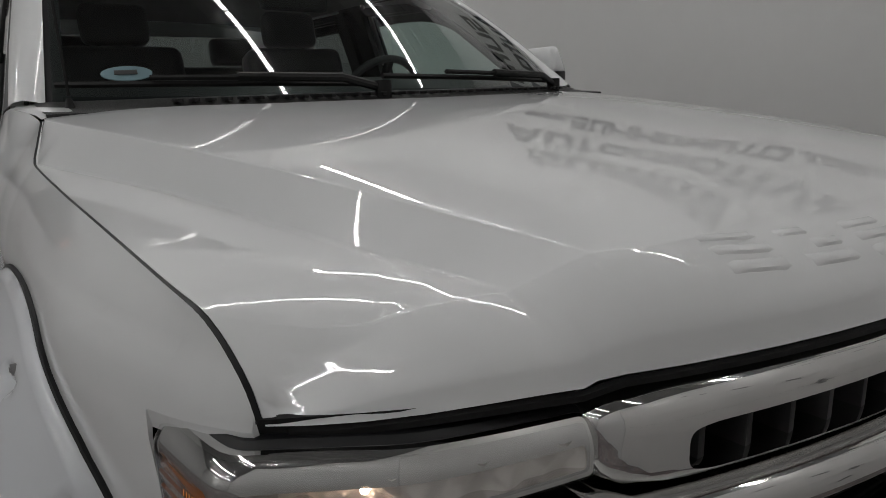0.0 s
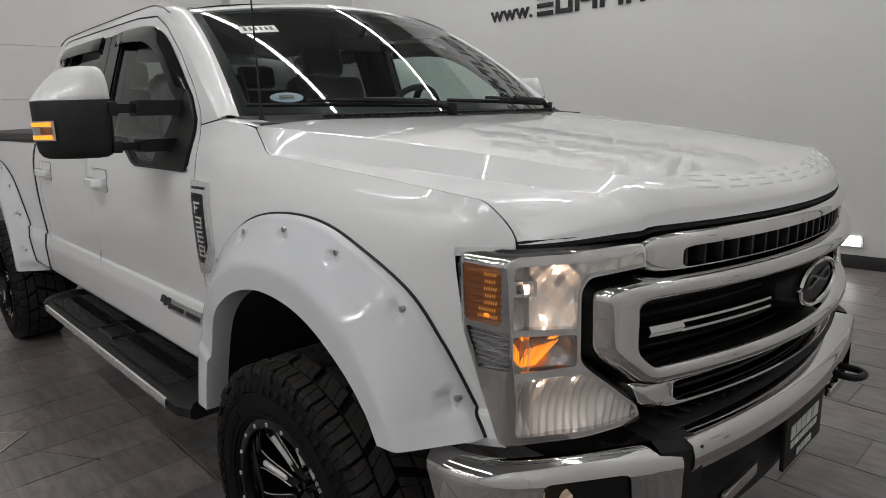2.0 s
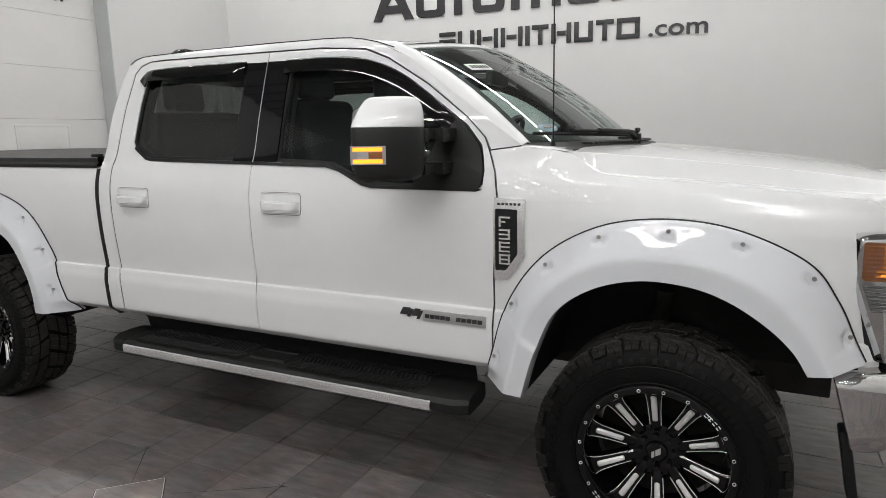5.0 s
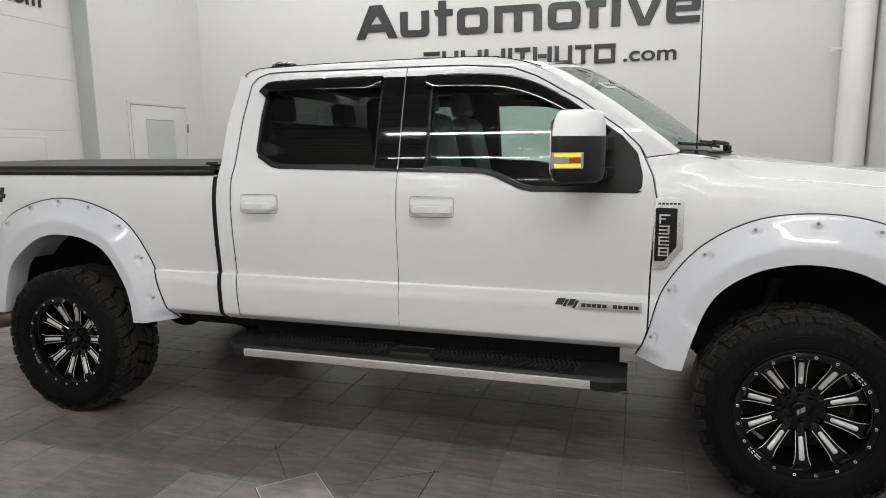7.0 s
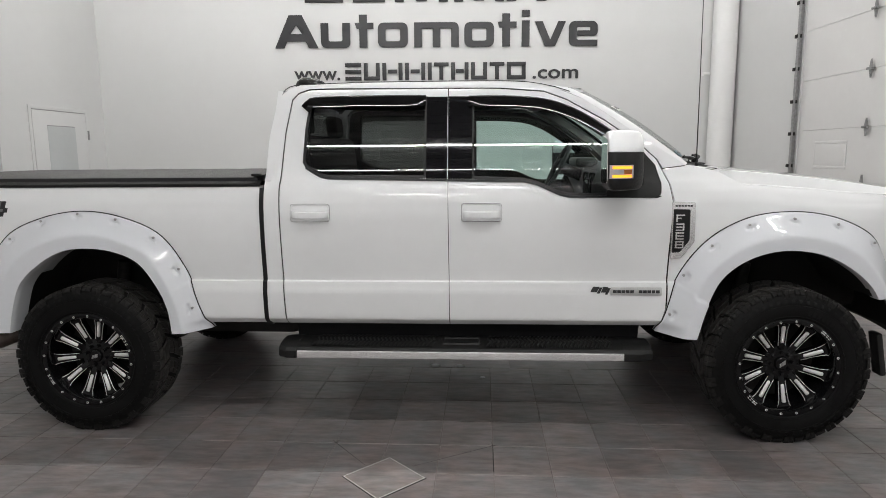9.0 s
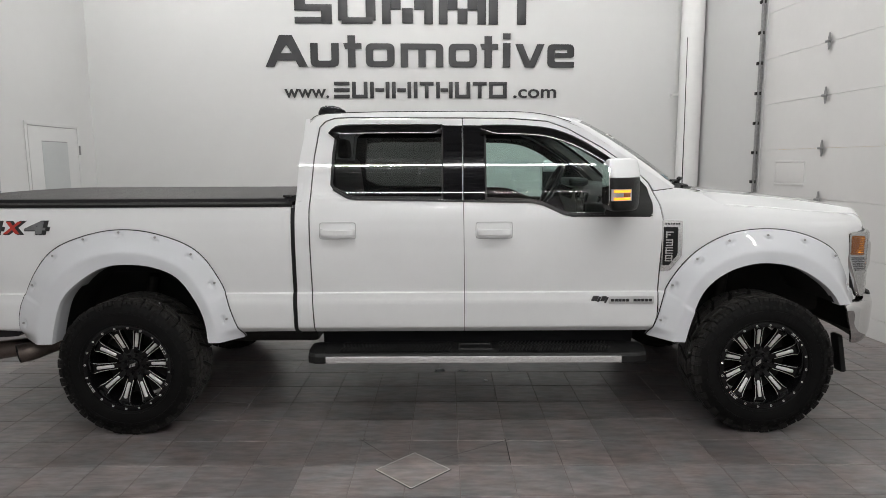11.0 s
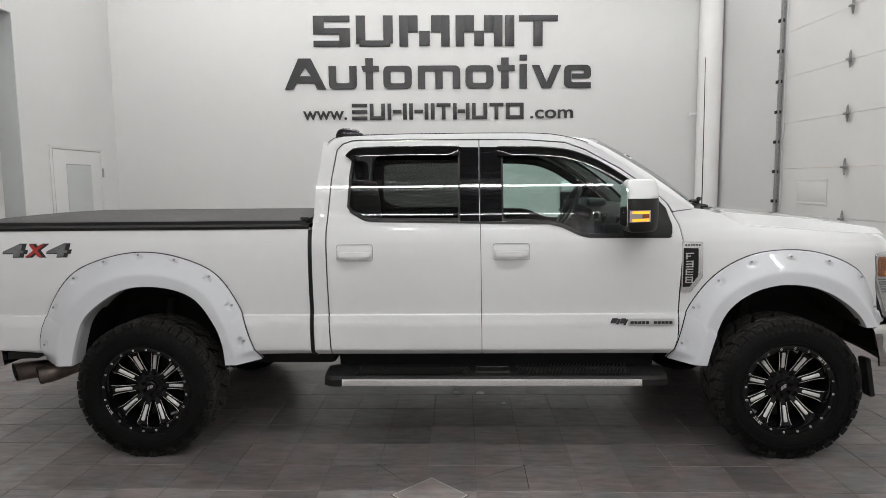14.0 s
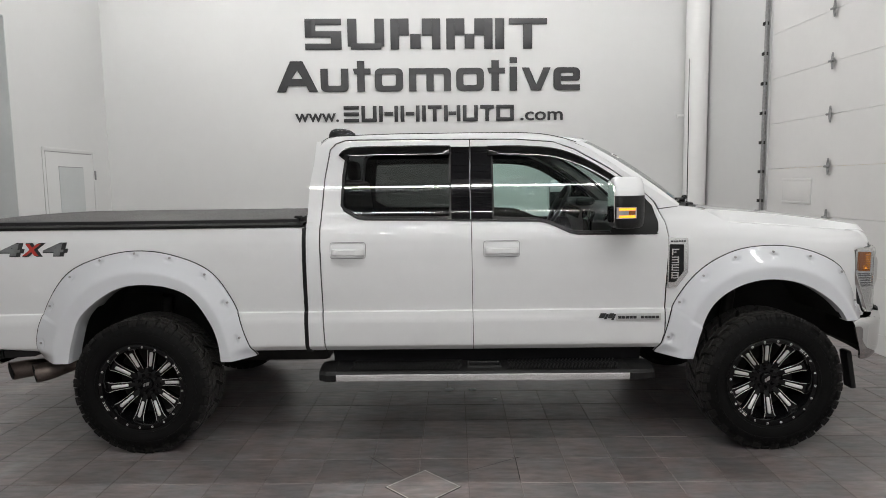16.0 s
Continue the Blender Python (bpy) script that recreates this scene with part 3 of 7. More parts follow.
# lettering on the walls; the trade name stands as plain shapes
sign = thing("wall_sign", "large black lettering on the white wall", "sign")
sign.matrix_basis = NORTH
S0, S1 = 3.80, 4.255
sp = 0.125
for shape in (((-4.25, -3.70, 0, .2), (-4.25, -3.70, .4, .6), (-4.25, -3.70, .8, 1), (-4.25, -4.09, .45, .95), (-3.86, -3.70, .05, .55)),
              ((-3.61, -3.47, .1, 1), (-3.20, -3.055, .1, 1), (-3.56, -3.10, 0, .2)),
              ((-2.96, -2.83, 0, 1), (-2.33, -2.20, 0, 1), (-2.83, -2.68, .45, 1), (-2.48, -2.33, .45, 1), (-2.66, -2.5, 0.02, .5)),
              ((-2.11, -1.98, 0, 1), (-1.53, -1.40, 0, 1), (-1.98, -1.83, .45, 1), (-1.68, -1.53, .45, 1), (-1.83, -1.68, 0.02, .5)),
              ((-1.36, -1.22, 0, 1),), ((-1.15, -0.56, .8, 1), (-0.93, -0.79, 0, .8))):
    bm = bmesh.new()
    for i, (a, b, z0, z1) in enumerate(shape):
        add_box(bm, ((a + b) / 2, -0.012 - 0.0006 * i, S0 + (S1 - S0) * (z0 + z1) / 2), (abs(b - a), 0.02, (S1 - S0) * (z1 - z0)), 0.003)
    part("plain_mark", bm, SIGN, sign)


def slab(bm, poly, depth=0.02, lift=0.0):
    """A flat letter part that stands off the wall: poly in x and z."""
    lo, hi = ([bm.verts.new((p[0], -0.003 - lift - d, p[1])) for p in poly] for d in (0, depth))
    bm.faces.new(hi)
    for i in range(len(poly)):
        bm.faces.new((lo[i - 1], lo[i], hi[i], hi[i - 1]))


def squared_letter(ch, a, b, z):
    """One letter of the squared bold type, between a and b on the line z."""
    bm, w, h, H, t = bmesh.new(), b - a, 0.345, 0.458, 0.112
    if ch == "A":
        slab(bm, [(a, z), (a + 0.34 * w, z + H), (a + 0.64 * w, z + H), (a + w, z), (a + 0.78 * w, z), (a + 0.71 * w, z + 0.20 * H), (a + 0.63 * w, z + 0.43 * H), (a + 0.50 * w, z + 0.70 * H), (a + 0.36 * w, z + 0.43 * H), (a + 0.63 * w, z + 0.43 * H), (a + 0.71 * w, z + 0.20 * H), (a + 0.28 * w, z + 0.20 * H), (a + 0.21 * w, z)])
    elif ch == "u":
        slab(bm, rounded([(a, z + h), (a, z), (b, z), (b, z + h), (b - t, z + h), (b - t, z + 0.09), (a + t, z + 0.09), (a + t, z + h)], [0.001, 0.085, 0.085, 0.001, 0.001, 0.03, 0.03, 0.001], 5))
    elif ch == "t":
        slab(bm, [(a + 0.24 * w, z), (a + 0.24 * w, z + H), (a + 0.66 * w, z + H), (a + 0.66 * w, z)])
        slab(bm, [(a + 0.10 * w, z + h - 0.085), (a, z + h), (b, z + h), (b, z + h - 0.085)], lift=0.001)
    elif ch == "o":
        O, I = rounded([(a, z), (b, z), (b, z + h), (a, z + h)], 0.095, 6), rounded([(a + t, z + 0.085), (b - t, z + 0.085), (b - t, z + h - 0.085), (a + t, z + h - 0.085)], 0.03, 6)
        add_loft(bm, [[(p[0], -d, p[1]) for p in P] for P, d in ((O, 0.003), (O, 0.023), (I, 0.023), (I, 0.003))], True)
    elif ch == "m":
        m = (a + b) / 2
        slab(bm, rounded([(a, z), (a, z + h), (b, z + h), (b, z), (b - t, z), (b - t, z + h - 0.085), (m + t / 2, z + h - 0.085), (m + t / 2, z), (m - t / 2, z), (m - t / 2, z + h - 0.085), (a + t, z + h - 0.085), (a + t, z)], [0.001, 0.001, 0.085] + [0.001] * 2 + [0.02] + [0.001] * 6, 4))
    elif ch == "i":
        slab(bm, [(a, z), (a, z + 0.36), (b, z + 0.36), (b, z)])
        slab(bm, [(a, z + 0.415), (a, z + 0.50), (b, z + 0.50), (b, z + 0.415)])
    elif ch == "v":
        slab(bm, [(a + 0.33 * w, z), (a, z + h), (a + 0.25 * w, z + h), (a + 0.50 * w, z + 0.09), (a + 0.75 * w, z + h), (b, z + h), (a + 0.66 * w, z)])
    else:
        slab(bm, rounded([(b, z), (a, z), (a, z + h), (b, z + h), (b, z + 0.145), (a + 0.29 * w, z + 0.145), (a + 0.29 * w, z + 0.215), (b - t * 0.95, z + 0.215), (b - t * 0.95, z + h - 0.08), (a + t, z + h - 0.08), (a + t, z + 0.085), (b, z + 0.085)], [0.001, 0.09, 0.09, 0.09, 0.05, 0.001, 0.001, 0.015, 0.015, 0.03, 0.03, 0.001], 5))
    return part("letter", bm, SIGN, sign)


for ch, a, b in (("A", -4.70, -4.075), ("u", -4.035, -3.612), ("t", -3.545, -3.273), ("o", -3.213, -2.78), ("m", -2.69, -2.045), ("o", -1.966, -1.537), ("t", -1.486, -1.214), ("i", -1.139, -1.026), ("v", -0.95, -0.503), ("e", -0.458, -0.045)):
    squared_letter(ch, a, b, 3.172)
for text, a, b in (("www.", -4.44, -3.775), (".com", -0.975, -0.31)):
    bm, tmp = bmesh.new(), bmesh.new()
    w = text_mesh(tmp, text, 0.2, lambda u, v, d: (u, 0, v), 0.01, bold=0.014)
    tmp.free()
    text_mesh(bm, text, 0.2, lambda u, v, d: (a + u, -0.004 - d, 2.722 + v), 0.015, wide=(b - a) / w, bold=0.014)
    part("letters", bm, SIGN, sign)
u = -3.70
for wd, kinds in ((0.27, "tmb"), (0.27, "lrb"), (0.33, "lrm"), (0.33, "lrm"), (0.09, "l"), (0.25, "tc"), (0.29, "lrm"), (0.27, "lrb"), (0.25, "tc"), (0.31, "lrtb")):
    bm = bmesh.new()
    w_ = wd - 0.035
    for i, k in enumerate(kinds):
        c, sz = {"t": ((w_ / 2, 0.2175), (w_, 0.055)), "m": ((w_ / 2, 0.1225), (w_ * (0.45 if "l" in kinds else 1), 0.055)), "b": ((w_ / 2, 0.0275), (w_, 0.055)),
                 "l": ((0.03, 0.1225), (0.058, 0.245)), "r": ((w_ - 0.03, 0.1225), (0.058, 0.245)), "c": ((w_ / 2, 0.1), (0.058, 0.2))}[k]
        add_box(bm, (u + c[0], -0.012 - 0.0005 * i, 2.712 + c[1]), (sz[0], 0.016, sz[1]), 0.003)
    part("plain_mark", bm, SIGN, sign)
    u += wd
sign2 = thing("wall_sign", "black lettering on the white overhead door", "sign", at=(ROOM_X0 - 0.25, 0, 0))
bm = bmesh.new()
text_mesh(bm, ".com", 0.2, lambda u, v, d: (0.006 + d, 1.517 + u, 3.29 + v), 0.01, 1.0, 1.05, 0.012)
part("letters", bm, SIGN, sign2)

# ---- the pickup truck: front axle at x = 0, nose towards +x, middle at y = 0 ----
truck = thing("pickup_truck", "lifted white crew-cab pickup truck with chrome grille and black wheels", "pickup truck")
REAR = -4.06
S = pchip((0.60, 0.64, 0.665, 0.685, 0.72, 0.80, 0.835, 0.85, 0.88, 0.908, 0.914, 0.95, 1.05, 1.18, 1.28, 1.36, 1.43, 1.48, 1.515, 1.56, 1.63, 1.70, 1.80, 1.90, 2.02, 2.06, 2.09),
          (0.925, 0.955, 0.985, 1.003, 1.007, 1.0115, 1.0125, 1.0115, 1.0065, 1.002, 0.9915, 0.994, 1.003, 1.010, 1.011, 1.005, 0.990, 0.972, 0.953, 0.936, 0.9165, 0.8960, 0.8645, 0.8310, 0.788, 0.765, 0.725))
PF = pchip((1.18, 1.28, 1.36, 1.42, 1.463, 1.50, 1.546, 1.62), (1.010, 1.0085, 0.9975, 0.9755, 0.9490, 0.9250, 0.8940, 0.843))


def body(x, z, off=0.0):
    return (x, -(S(z) + off), z)


def smooth(a, b, x):
    t = min(1, max(0, (x - a) / (b - a)))
    return t * t * (3 - 2 * t)


# the seam between hood and fender, by its x
SEAM_X = (-0.385, -0.30, -0.246, -0.2, 0.01, 0.295, 0.46, 0.547, 0.604, 0.623, 0.639, 0.66, 0.678, 0.687, 0.690)
SEAM_Z = pchip(SEAM_X, (1.542, 1.494, 1.465, 1.459, 1.442, 1.417, 1.4015, 1.393, 1.387, 1.378, 1.365, 1.347, 1.3265, 1.3085, 1.297))
SEAM_Y = pchip(SEAM_X, (0.895, 0.920, 0.934, 0.9345, 0.932, 0.9225, 0.9165, 0.913, 0.910, 0.906, 0.902, 0.8985, 0.8955, 0.894, 0.893))


def fender_side(x, z):
    drop = 0.077 * min(1, max(0, (x + 0.2) / 0.81))
    y = S(z) if z < 1.2 else PF(z + drop * min(1, (z - 1.2) / 0.15))
    k = min(1, max(0, (x + 0.63) / 0.36))
    y = S(z) + (y - S(z)) * k * k * (3 - 2 * k)
    if x > 0.25:
        y -= 0.085 * ((x - 0.25) / 0.4) ** 2
    return y


def fender_y(x, z):
    """The fender's side, drawn in or out above 1.2 m so that it ends in the seam."""
    xe = min(0.690, max(-0.385, x))
    zs = SEAM_Z(xe)
    w = min(1.1, max(0, (z - 1.2) / (zs - 1.2))) ** 2.2
    return fender_side(x, z) + (SEAM_Y(xe) - fender_side(xe, zs)) * w * smooth(-0.56, -0.385, x)


def fender(x, z, off=0.0):
    return (x, -(fender_y(x, z) + off), z)


ZC = [0.655, 0.665, 0.675, 0.685, 0.70, 0.72, 0.76, 0.80, 0.825, 0.835, 0.843, 0.85, 0.865, 0.88, 0.895, 0.905, 0.9085, 0.911, 0.9135, 0.917, 0.93, 0.95, 0.98, 1.02, 1.06, 1.1, 1.14, 1.18, 1.22, 1.26, 1.3, 1.33, 1.36, 1.39, 1.42, 1.45, 1.47, 1.49, 1.51, 1.53, 1.56, 1.6, 1.65, 1.7, 1.76, 1.82, 1.88, 1.93, 1.97, 2.0, 2.02, 2.035, 2.05, 2.065]
XC = [-5.2 + 0.2 * k for k in range(30)]
XF = [-0.64 + 0.04 * k for k in range(34)]
SIDES = (False, True)

# flares: outer edge, inner edge
FLARE_F = ([(-0.705, 0.612), (-0.66, 0.731), (-0.592, 0.957), (-0.445, 1.155), (-0.235, 1.277), (0, 1.312), (0.228, 1.284), (0.437, 1.188), (0.535, 1.06), (0.60, 0.92), (0.632, 0.857)],
           [(-0.506, 0.602), (-0.459, 0.775), (-0.382, 0.95), (-0.252, 1.055), (-0.086, 1.105), (0.08, 1.10), (0.21, 1.06), (0.331, 0.985), (0.41, 0.91), (0.455, 0.838)])
FLARE_R = ([(-4.785, 0.60), (-4.78, 0.774), (-4.70, 0.985), (-4.545, 1.185), (-4.33, 1.285), (-4.092, 1.326), (-3.85, 1.295), (-3.615, 1.19), (-3.475, 0.99), (-3.40, 0.755), (-3.345, 0.61)],
           [(-4.53, 0.605), (-4.506, 0.72), (-4.448, 0.887), (-4.342, 0.998), (-4.19, 1.09), (-4.042, 1.117), (-3.86, 1.10), (-3.707, 1.03), (-3.60, 0.88), (-3.55, 0.75), (-3.533, 0.61)])


def resample(pts, n):
    """Points at even steps along a smooth line through pts."""
    P = [Vector(p) for p in pts]
    P = [2 * P[0] - P[1]] + P + [2 * P[-1] - P[-2]]
    fine = []
    for i in range(1, len(P) - 2):
        for k in range(12):
            t = k / 12
            a, b, c, d = P[i - 1:i + 3]
            fine.append(0.5 * (2 * b + (c - a) * t + (2 * a - 5 * b + 4 * c - d) * t * t + (3 * b - a - 3 * c + d) * t ** 3))
    fine.append(P[-2])
    L = [0]
    for a, b in zip(fine, fine[1:]):
        L.append(L[-1] + (b - a).length)
    out = []
    for k in range(n):
        s = L[-1] * k / (n - 1)
        i = min(len(L) - 2, max(j for j in range(len(L)) if L[j] <= s + 1e-9))
        t = (s - L[i]) / max(1e-9, L[i + 1] - L[i])
        out.append(fine[i].lerp(fine[i + 1], t))
    return out


def flare(edges, surf, screws, mirror, front):
    n = 200
    O, I = resample(edges[0], n), resample(edges[1], n)
    f = pchip((0, 0.03, 0.07, 0.20, 0.35, 0.50, 0.58, 0.63, 0.70, 1.0), (0.0, 0.17, 0.22, 0.40, 0.61, 0.82, 0.925, 0.975, 0.995, 0.995))
    sg = 1 if mirror else -1
    rows, seats = [], []
    for x, z in screws:
        i_, t_ = min(((i, k / 20) for i in range(n) for k in range(12)), key=lambda q: (O[q[0]].lerp(I[q[0]], q[1]) - Vector((x, z))).length)
        y0 = surf(O[i_].x, O[i_].y)
        inward = (I[i_] - O[i_]).normalized()
        seats.append((Vector((x, z)), inward, y0 + 0.002 + (1.104 - y0) * f(t_)))

    def pocket(p, y):
        """A flat triangular seat round each screw, sunk into the slope of the flare."""
        for c_, inward, ys in seats:
            d = p - c_
            a_, b_ = d.dot(inward), abs(d.cross(inward))
            if -0.03 < a_ < 0.07 and b_ < 0.06 and y > ys:
                k_ = (1 - smooth(0.027, 0.032, b_ + 0.35 * max(0, a_))) * (1 - smooth(0.024, 0.029, a_))
                y += (ys - y) * k_
        return y
    for o, i in zip(O, I):
        y0 = surf(o.x, o.y)
        row = [(o.x, sg * (y0 - 0.02), o.y)]
        # the front flare's lip draws back a little above its lower lobe
        dent = 0.013 * smooth(0.79, 0.812, i.y) * (1 - smooth(0.86, 1.02, i.y)) if front and i.x < -0.2 else 0.0
        for t in [0, 0.015, 0.03, 0.06] + [0.09 + 0.034 * k for k in range(18)] + [0.70, 0.8, 0.91, 0.97, 1.0]:
            p = o.lerp(i, t)
            row.append((p.x, sg * (pocket(p, y0 + 0.002 + (1.104 - y0) * f(t)) - dent * smooth(0.45, 0.7, t)), p.y))
        q = o.lerp(i, 1.02)
        row += [(q.x, sg * (1.088 - dent), q.y), (q.x, sg * (1.06 - dent), q.y), (q.x, sg * (1.03 if front else 0.97), q.y)]
        rows.append(row)
    bm = bmesh.new()
    vs = add_loft(bm, rows)
    for r in (vs[0], vs[-1]):
        bm.faces.new(r)
    fl = part("fender_flare", bm, FLARE, truck, "glossy white bolt-on fender flare", 50)
    bm = bmesh.new()
    add_tube(bm, [(o.x, sg * (surf(o.x, o.y) + 0.002), o.y) for o in O], 0.0045, 6)
    part("edge_trim", bm, BLACK_TRIM, fl, "black rubber edge trim")
    for c_, _, y in seats:
        x, z = c_
        bm = bmesh.new()
        add_cyl(bm, (x, sg * (y - 0.01), z), (x, sg * (y + 0.003), z), 0.0085, 12, 0.0075)
        add_cyl(bm, (x, sg * (y + 0.003), z), (x, sg * (y + 0.0045), z), 0.004, 6)
        part("screw", bm, SCREW, fl, "steel screw")
    return fl


SCREWS_F = ((0.007, 1.276), (0.242, 1.245), (0.457, 1.140), (0.578, 0.945), (-0.232, 1.243), (-0.43, 1.127), (-0.572, 0.955), (-0.642, 0.73))
SCREWS_R = ((-4.74, 0.73), (-4.672, 0.974), (-4.52, 1.165), (-4.32, 1.27), (-4.092, 1.312), (-3.86, 1.28), (-3.636, 1.172), (-3.50, 0.985), (-3.428, 0.753))
for mir in SIDES:
    flare(FLARE_F, fender_y, SCREWS_F, mir, True)
    flare(FLARE_R, lambda x, z: S(z), SCREWS_R, mir, False)

# outlines of the panels
FD_FRONT = [(-0.690, 0.645), (-0.66, 0.75), (-0.656, 1.05), (-0.641, 1.369), (-0.660, 1.47), (-0.722, 1.605), (-0.806, 1.685), (-1.005, 1.828), (-1.219, 1.951), (-1.35, 2.001), (-1.6, 2.022)]
FD = [(-1.899, 0.643), *FD_FRONT, (-1.907, 2.026), (-1.906, 1.49)]
RD = [(-1.899, 0.643), (-1.906, 1.49), (-1.909, 2.026), (-2.65, 2.032), (-2.74, 2.028), (-2.80, 2.008), (-2.836, 1.97), (-2.866, 1.78), (-2.888, 1.447), (-2.881, 0.914), (-2.872, 0.643)]
FW = [(-1.772, 1.502), (-1.47, 1.490), (-1.40, 1.473), (-1.27, 1.415), (-1.22, 1.404), (-0.73, 1.400), (-0.705, 1.42), (-0.703, 1.474), (-0.730, 1.575), (-0.80, 1.655), (-0.955, 1.763), (-1.129, 1.875), (-1.26, 1.935), (-1.36, 1.955), (-1.772, 1.972)]
RW = [(-2.03, 1.507), (-2.60, 1.512), (-2.65, 1.522), (-2.745, 1.575), (-2.762, 1.60), (-2.754, 1.80), (-2.732, 1.97), (-2.715, 1.985), (-2.03, 1.982)]
CAB = [(-2.984, 0.645), (-2.984, 1.30), (-2.978, 1.50), (-2.965, 1.75), (-2.935, 1.93), (-2.905, 2.00), (-2.86, 2.04), (-2.80, 2.06), (-2.4, 2.072), (-1.6, 2.068), (-1.45, 2.060), (-1.28, 2.022), (-1.12, 1.953), (-0.87, 1.782), (-0.60, 1.598), (-0.563, 1.572), (-0.690, 1.557),
       *[(x + 0.006 if k < 6 else x, z + (0.006 if k >= 6 else 0)) for k, (x, z) in list(enumerate(FD_FRONT))[5:]], (-1.907, 2.032), (-2.65, 2.038), (-2.745, 2.034), (-2.806, 2.013), (-2.843, 1.972), (-2.872, 1.78), (-2.894, 1.447), (-2.887, 0.914), (-2.878, 0.645)]


def arch(edges, lo, k=0.55):
    return [tuple(o.lerp(i, k)) for o, i in zip(resample(edges[0], 20), resample(edges[1], 20))]


A_F, A_R = arch(FLARE_F, 0), arch(FLARE_R, 0)
FENDER = [(-0.632, 0.645), *A_F[2:], (0.672, 0.858), (0.640, 0.95), (0.585, 1.12), (0.566, 1.288), (0.62, 1.291), (0.688, 1.294), *[(x, SEAM_Z(x)) for x in (0.687, 0.683, 0.678, 0.67, 0.66, 0.65, 0.639, 0.631, 0.623, 0.614, 0.604, 0.58, 0.547, 0.46, 0.38, 0.295, 0.15, 0.01, -0.1, -0.2, -0.225, -0.246, -0.27, -0.30, -0.34, -0.378)], (-0.46, 1.556), (-0.565, 1.567), (-0.690, 1.551), (-0.654, 1.47), (-0.634, 1.369), (-0.650, 1.05), (-0.654, 0.75)]
BED = [(-2.998, 0.65), (-3.0, 0.92), (-2.998, 1.30), (-2.998, 1.468), (-5.22, 1.48), (-5.24, 1.1), (-5.24, 0.70), (-4.72, 0.65), *A_R[1:-1], (-3.42, 0.645)]


def smooth_(t):
    t = min(1, max(0, 3 * t))
    return t * t * (3 - 2 * t)


def door_panel(outline, window, pane_mat, pane_label, handle_x, mirror):
    d = sheet("door", inset(outline, 0.002), body, PAINT, truck, us=XC, vs=ZC, holes=[window], mirror=mirror, label="white crew-cab side door, closed")
    sheet("window", inset(window, 0.004), lambda x, z: body(x, z, -0.012), pane_mat, d, us=XC, vs=ZC, skirt=(0, 0, 0), mirror=mirror, label=pane_label)
    ring = inset(window, -0.001)
    sheet("window_seal", ring, lambda x, z: body(x, z, -0.006), BLACK_TRIM, d, us=XC, vs=ZC, holes=[inset(window, 0.016)], skirt=(0, 0.02, 0), mirror=mirror, label="black rubber window seal")
    sheet("inner_panel", inset(outline, 0.03), lambda x, z: body(x, z, -0.085), CARPET, d, out=(0, 1, 0), us=XC[::2], vs=ZC[::4], holes=[inset(window, 0.012)], skirt=(0, -0.03, 0), mirror=mirror, label="dark door lining")
    sg = 1 if mirror else -1
    # handle: recessed cup, a grey line for the shade round it, a flat bar across
    zc = 1.313
    y = S(zc)
    rim = rounded([(handle_x - 0.114, zc - 0.05), (handle_x + 0.114, zc - 0.05), (handle_x + 0.114, zc + 0.05), (handle_x - 0.114, zc + 0.05)], 0.018)
    sheet("handle_cup", rim, lambda x, z: body(x, z, 0.003 - 0.055 * smooth_(1 - abs((x - handle_x) / 0.108)) * smooth_(1 - abs((z - zc) / 0.045))), PAINT, d,
          us=[handle_x + 0.009 * k for k in range(-12, 13)], vs=[zc + 0.005 * k for k in range(-9, 10)], skirt=(0, 0.012, 0), mirror=mirror)
    bm = bmesh.new()
    add_tube(bm, [(x, sg * (S(z) + 0.0008), z) for x, z in inset(rim, -0.001)], 0.0018, 6, True)
    part("handle_outline", bm, HANDLE_GREY, d, "fine grey line for the shade round the handle cup")
    bm = bmesh.new()
    rows = []
    for t in (0, 0.03, 0.08, 0.15, 0.3, 0.5, 0.7, 0.85, 0.92, 0.97, 1):
        x = handle_x - 0.108 + 0.216 * t
        out = 0.040 * min(1, 5 * t, 5 * (1 - t)) ** 0.6 + 0.002
        rows.append([(x, sg * (y + out + a * 0.008), zc - 0.009 + b * 0.0195) for a, b in ((1, -0.85), (1, 0.7), (0.4, 0.98), (-1, 1), (-1.6, 0.6), (-1.6, -0.6), (-1, -1), (0.4, -1))])
    add_loft(bm, rows, True, True)
    part("handle", bm, PAINT, d, "white door handle bar", 40)
    return d


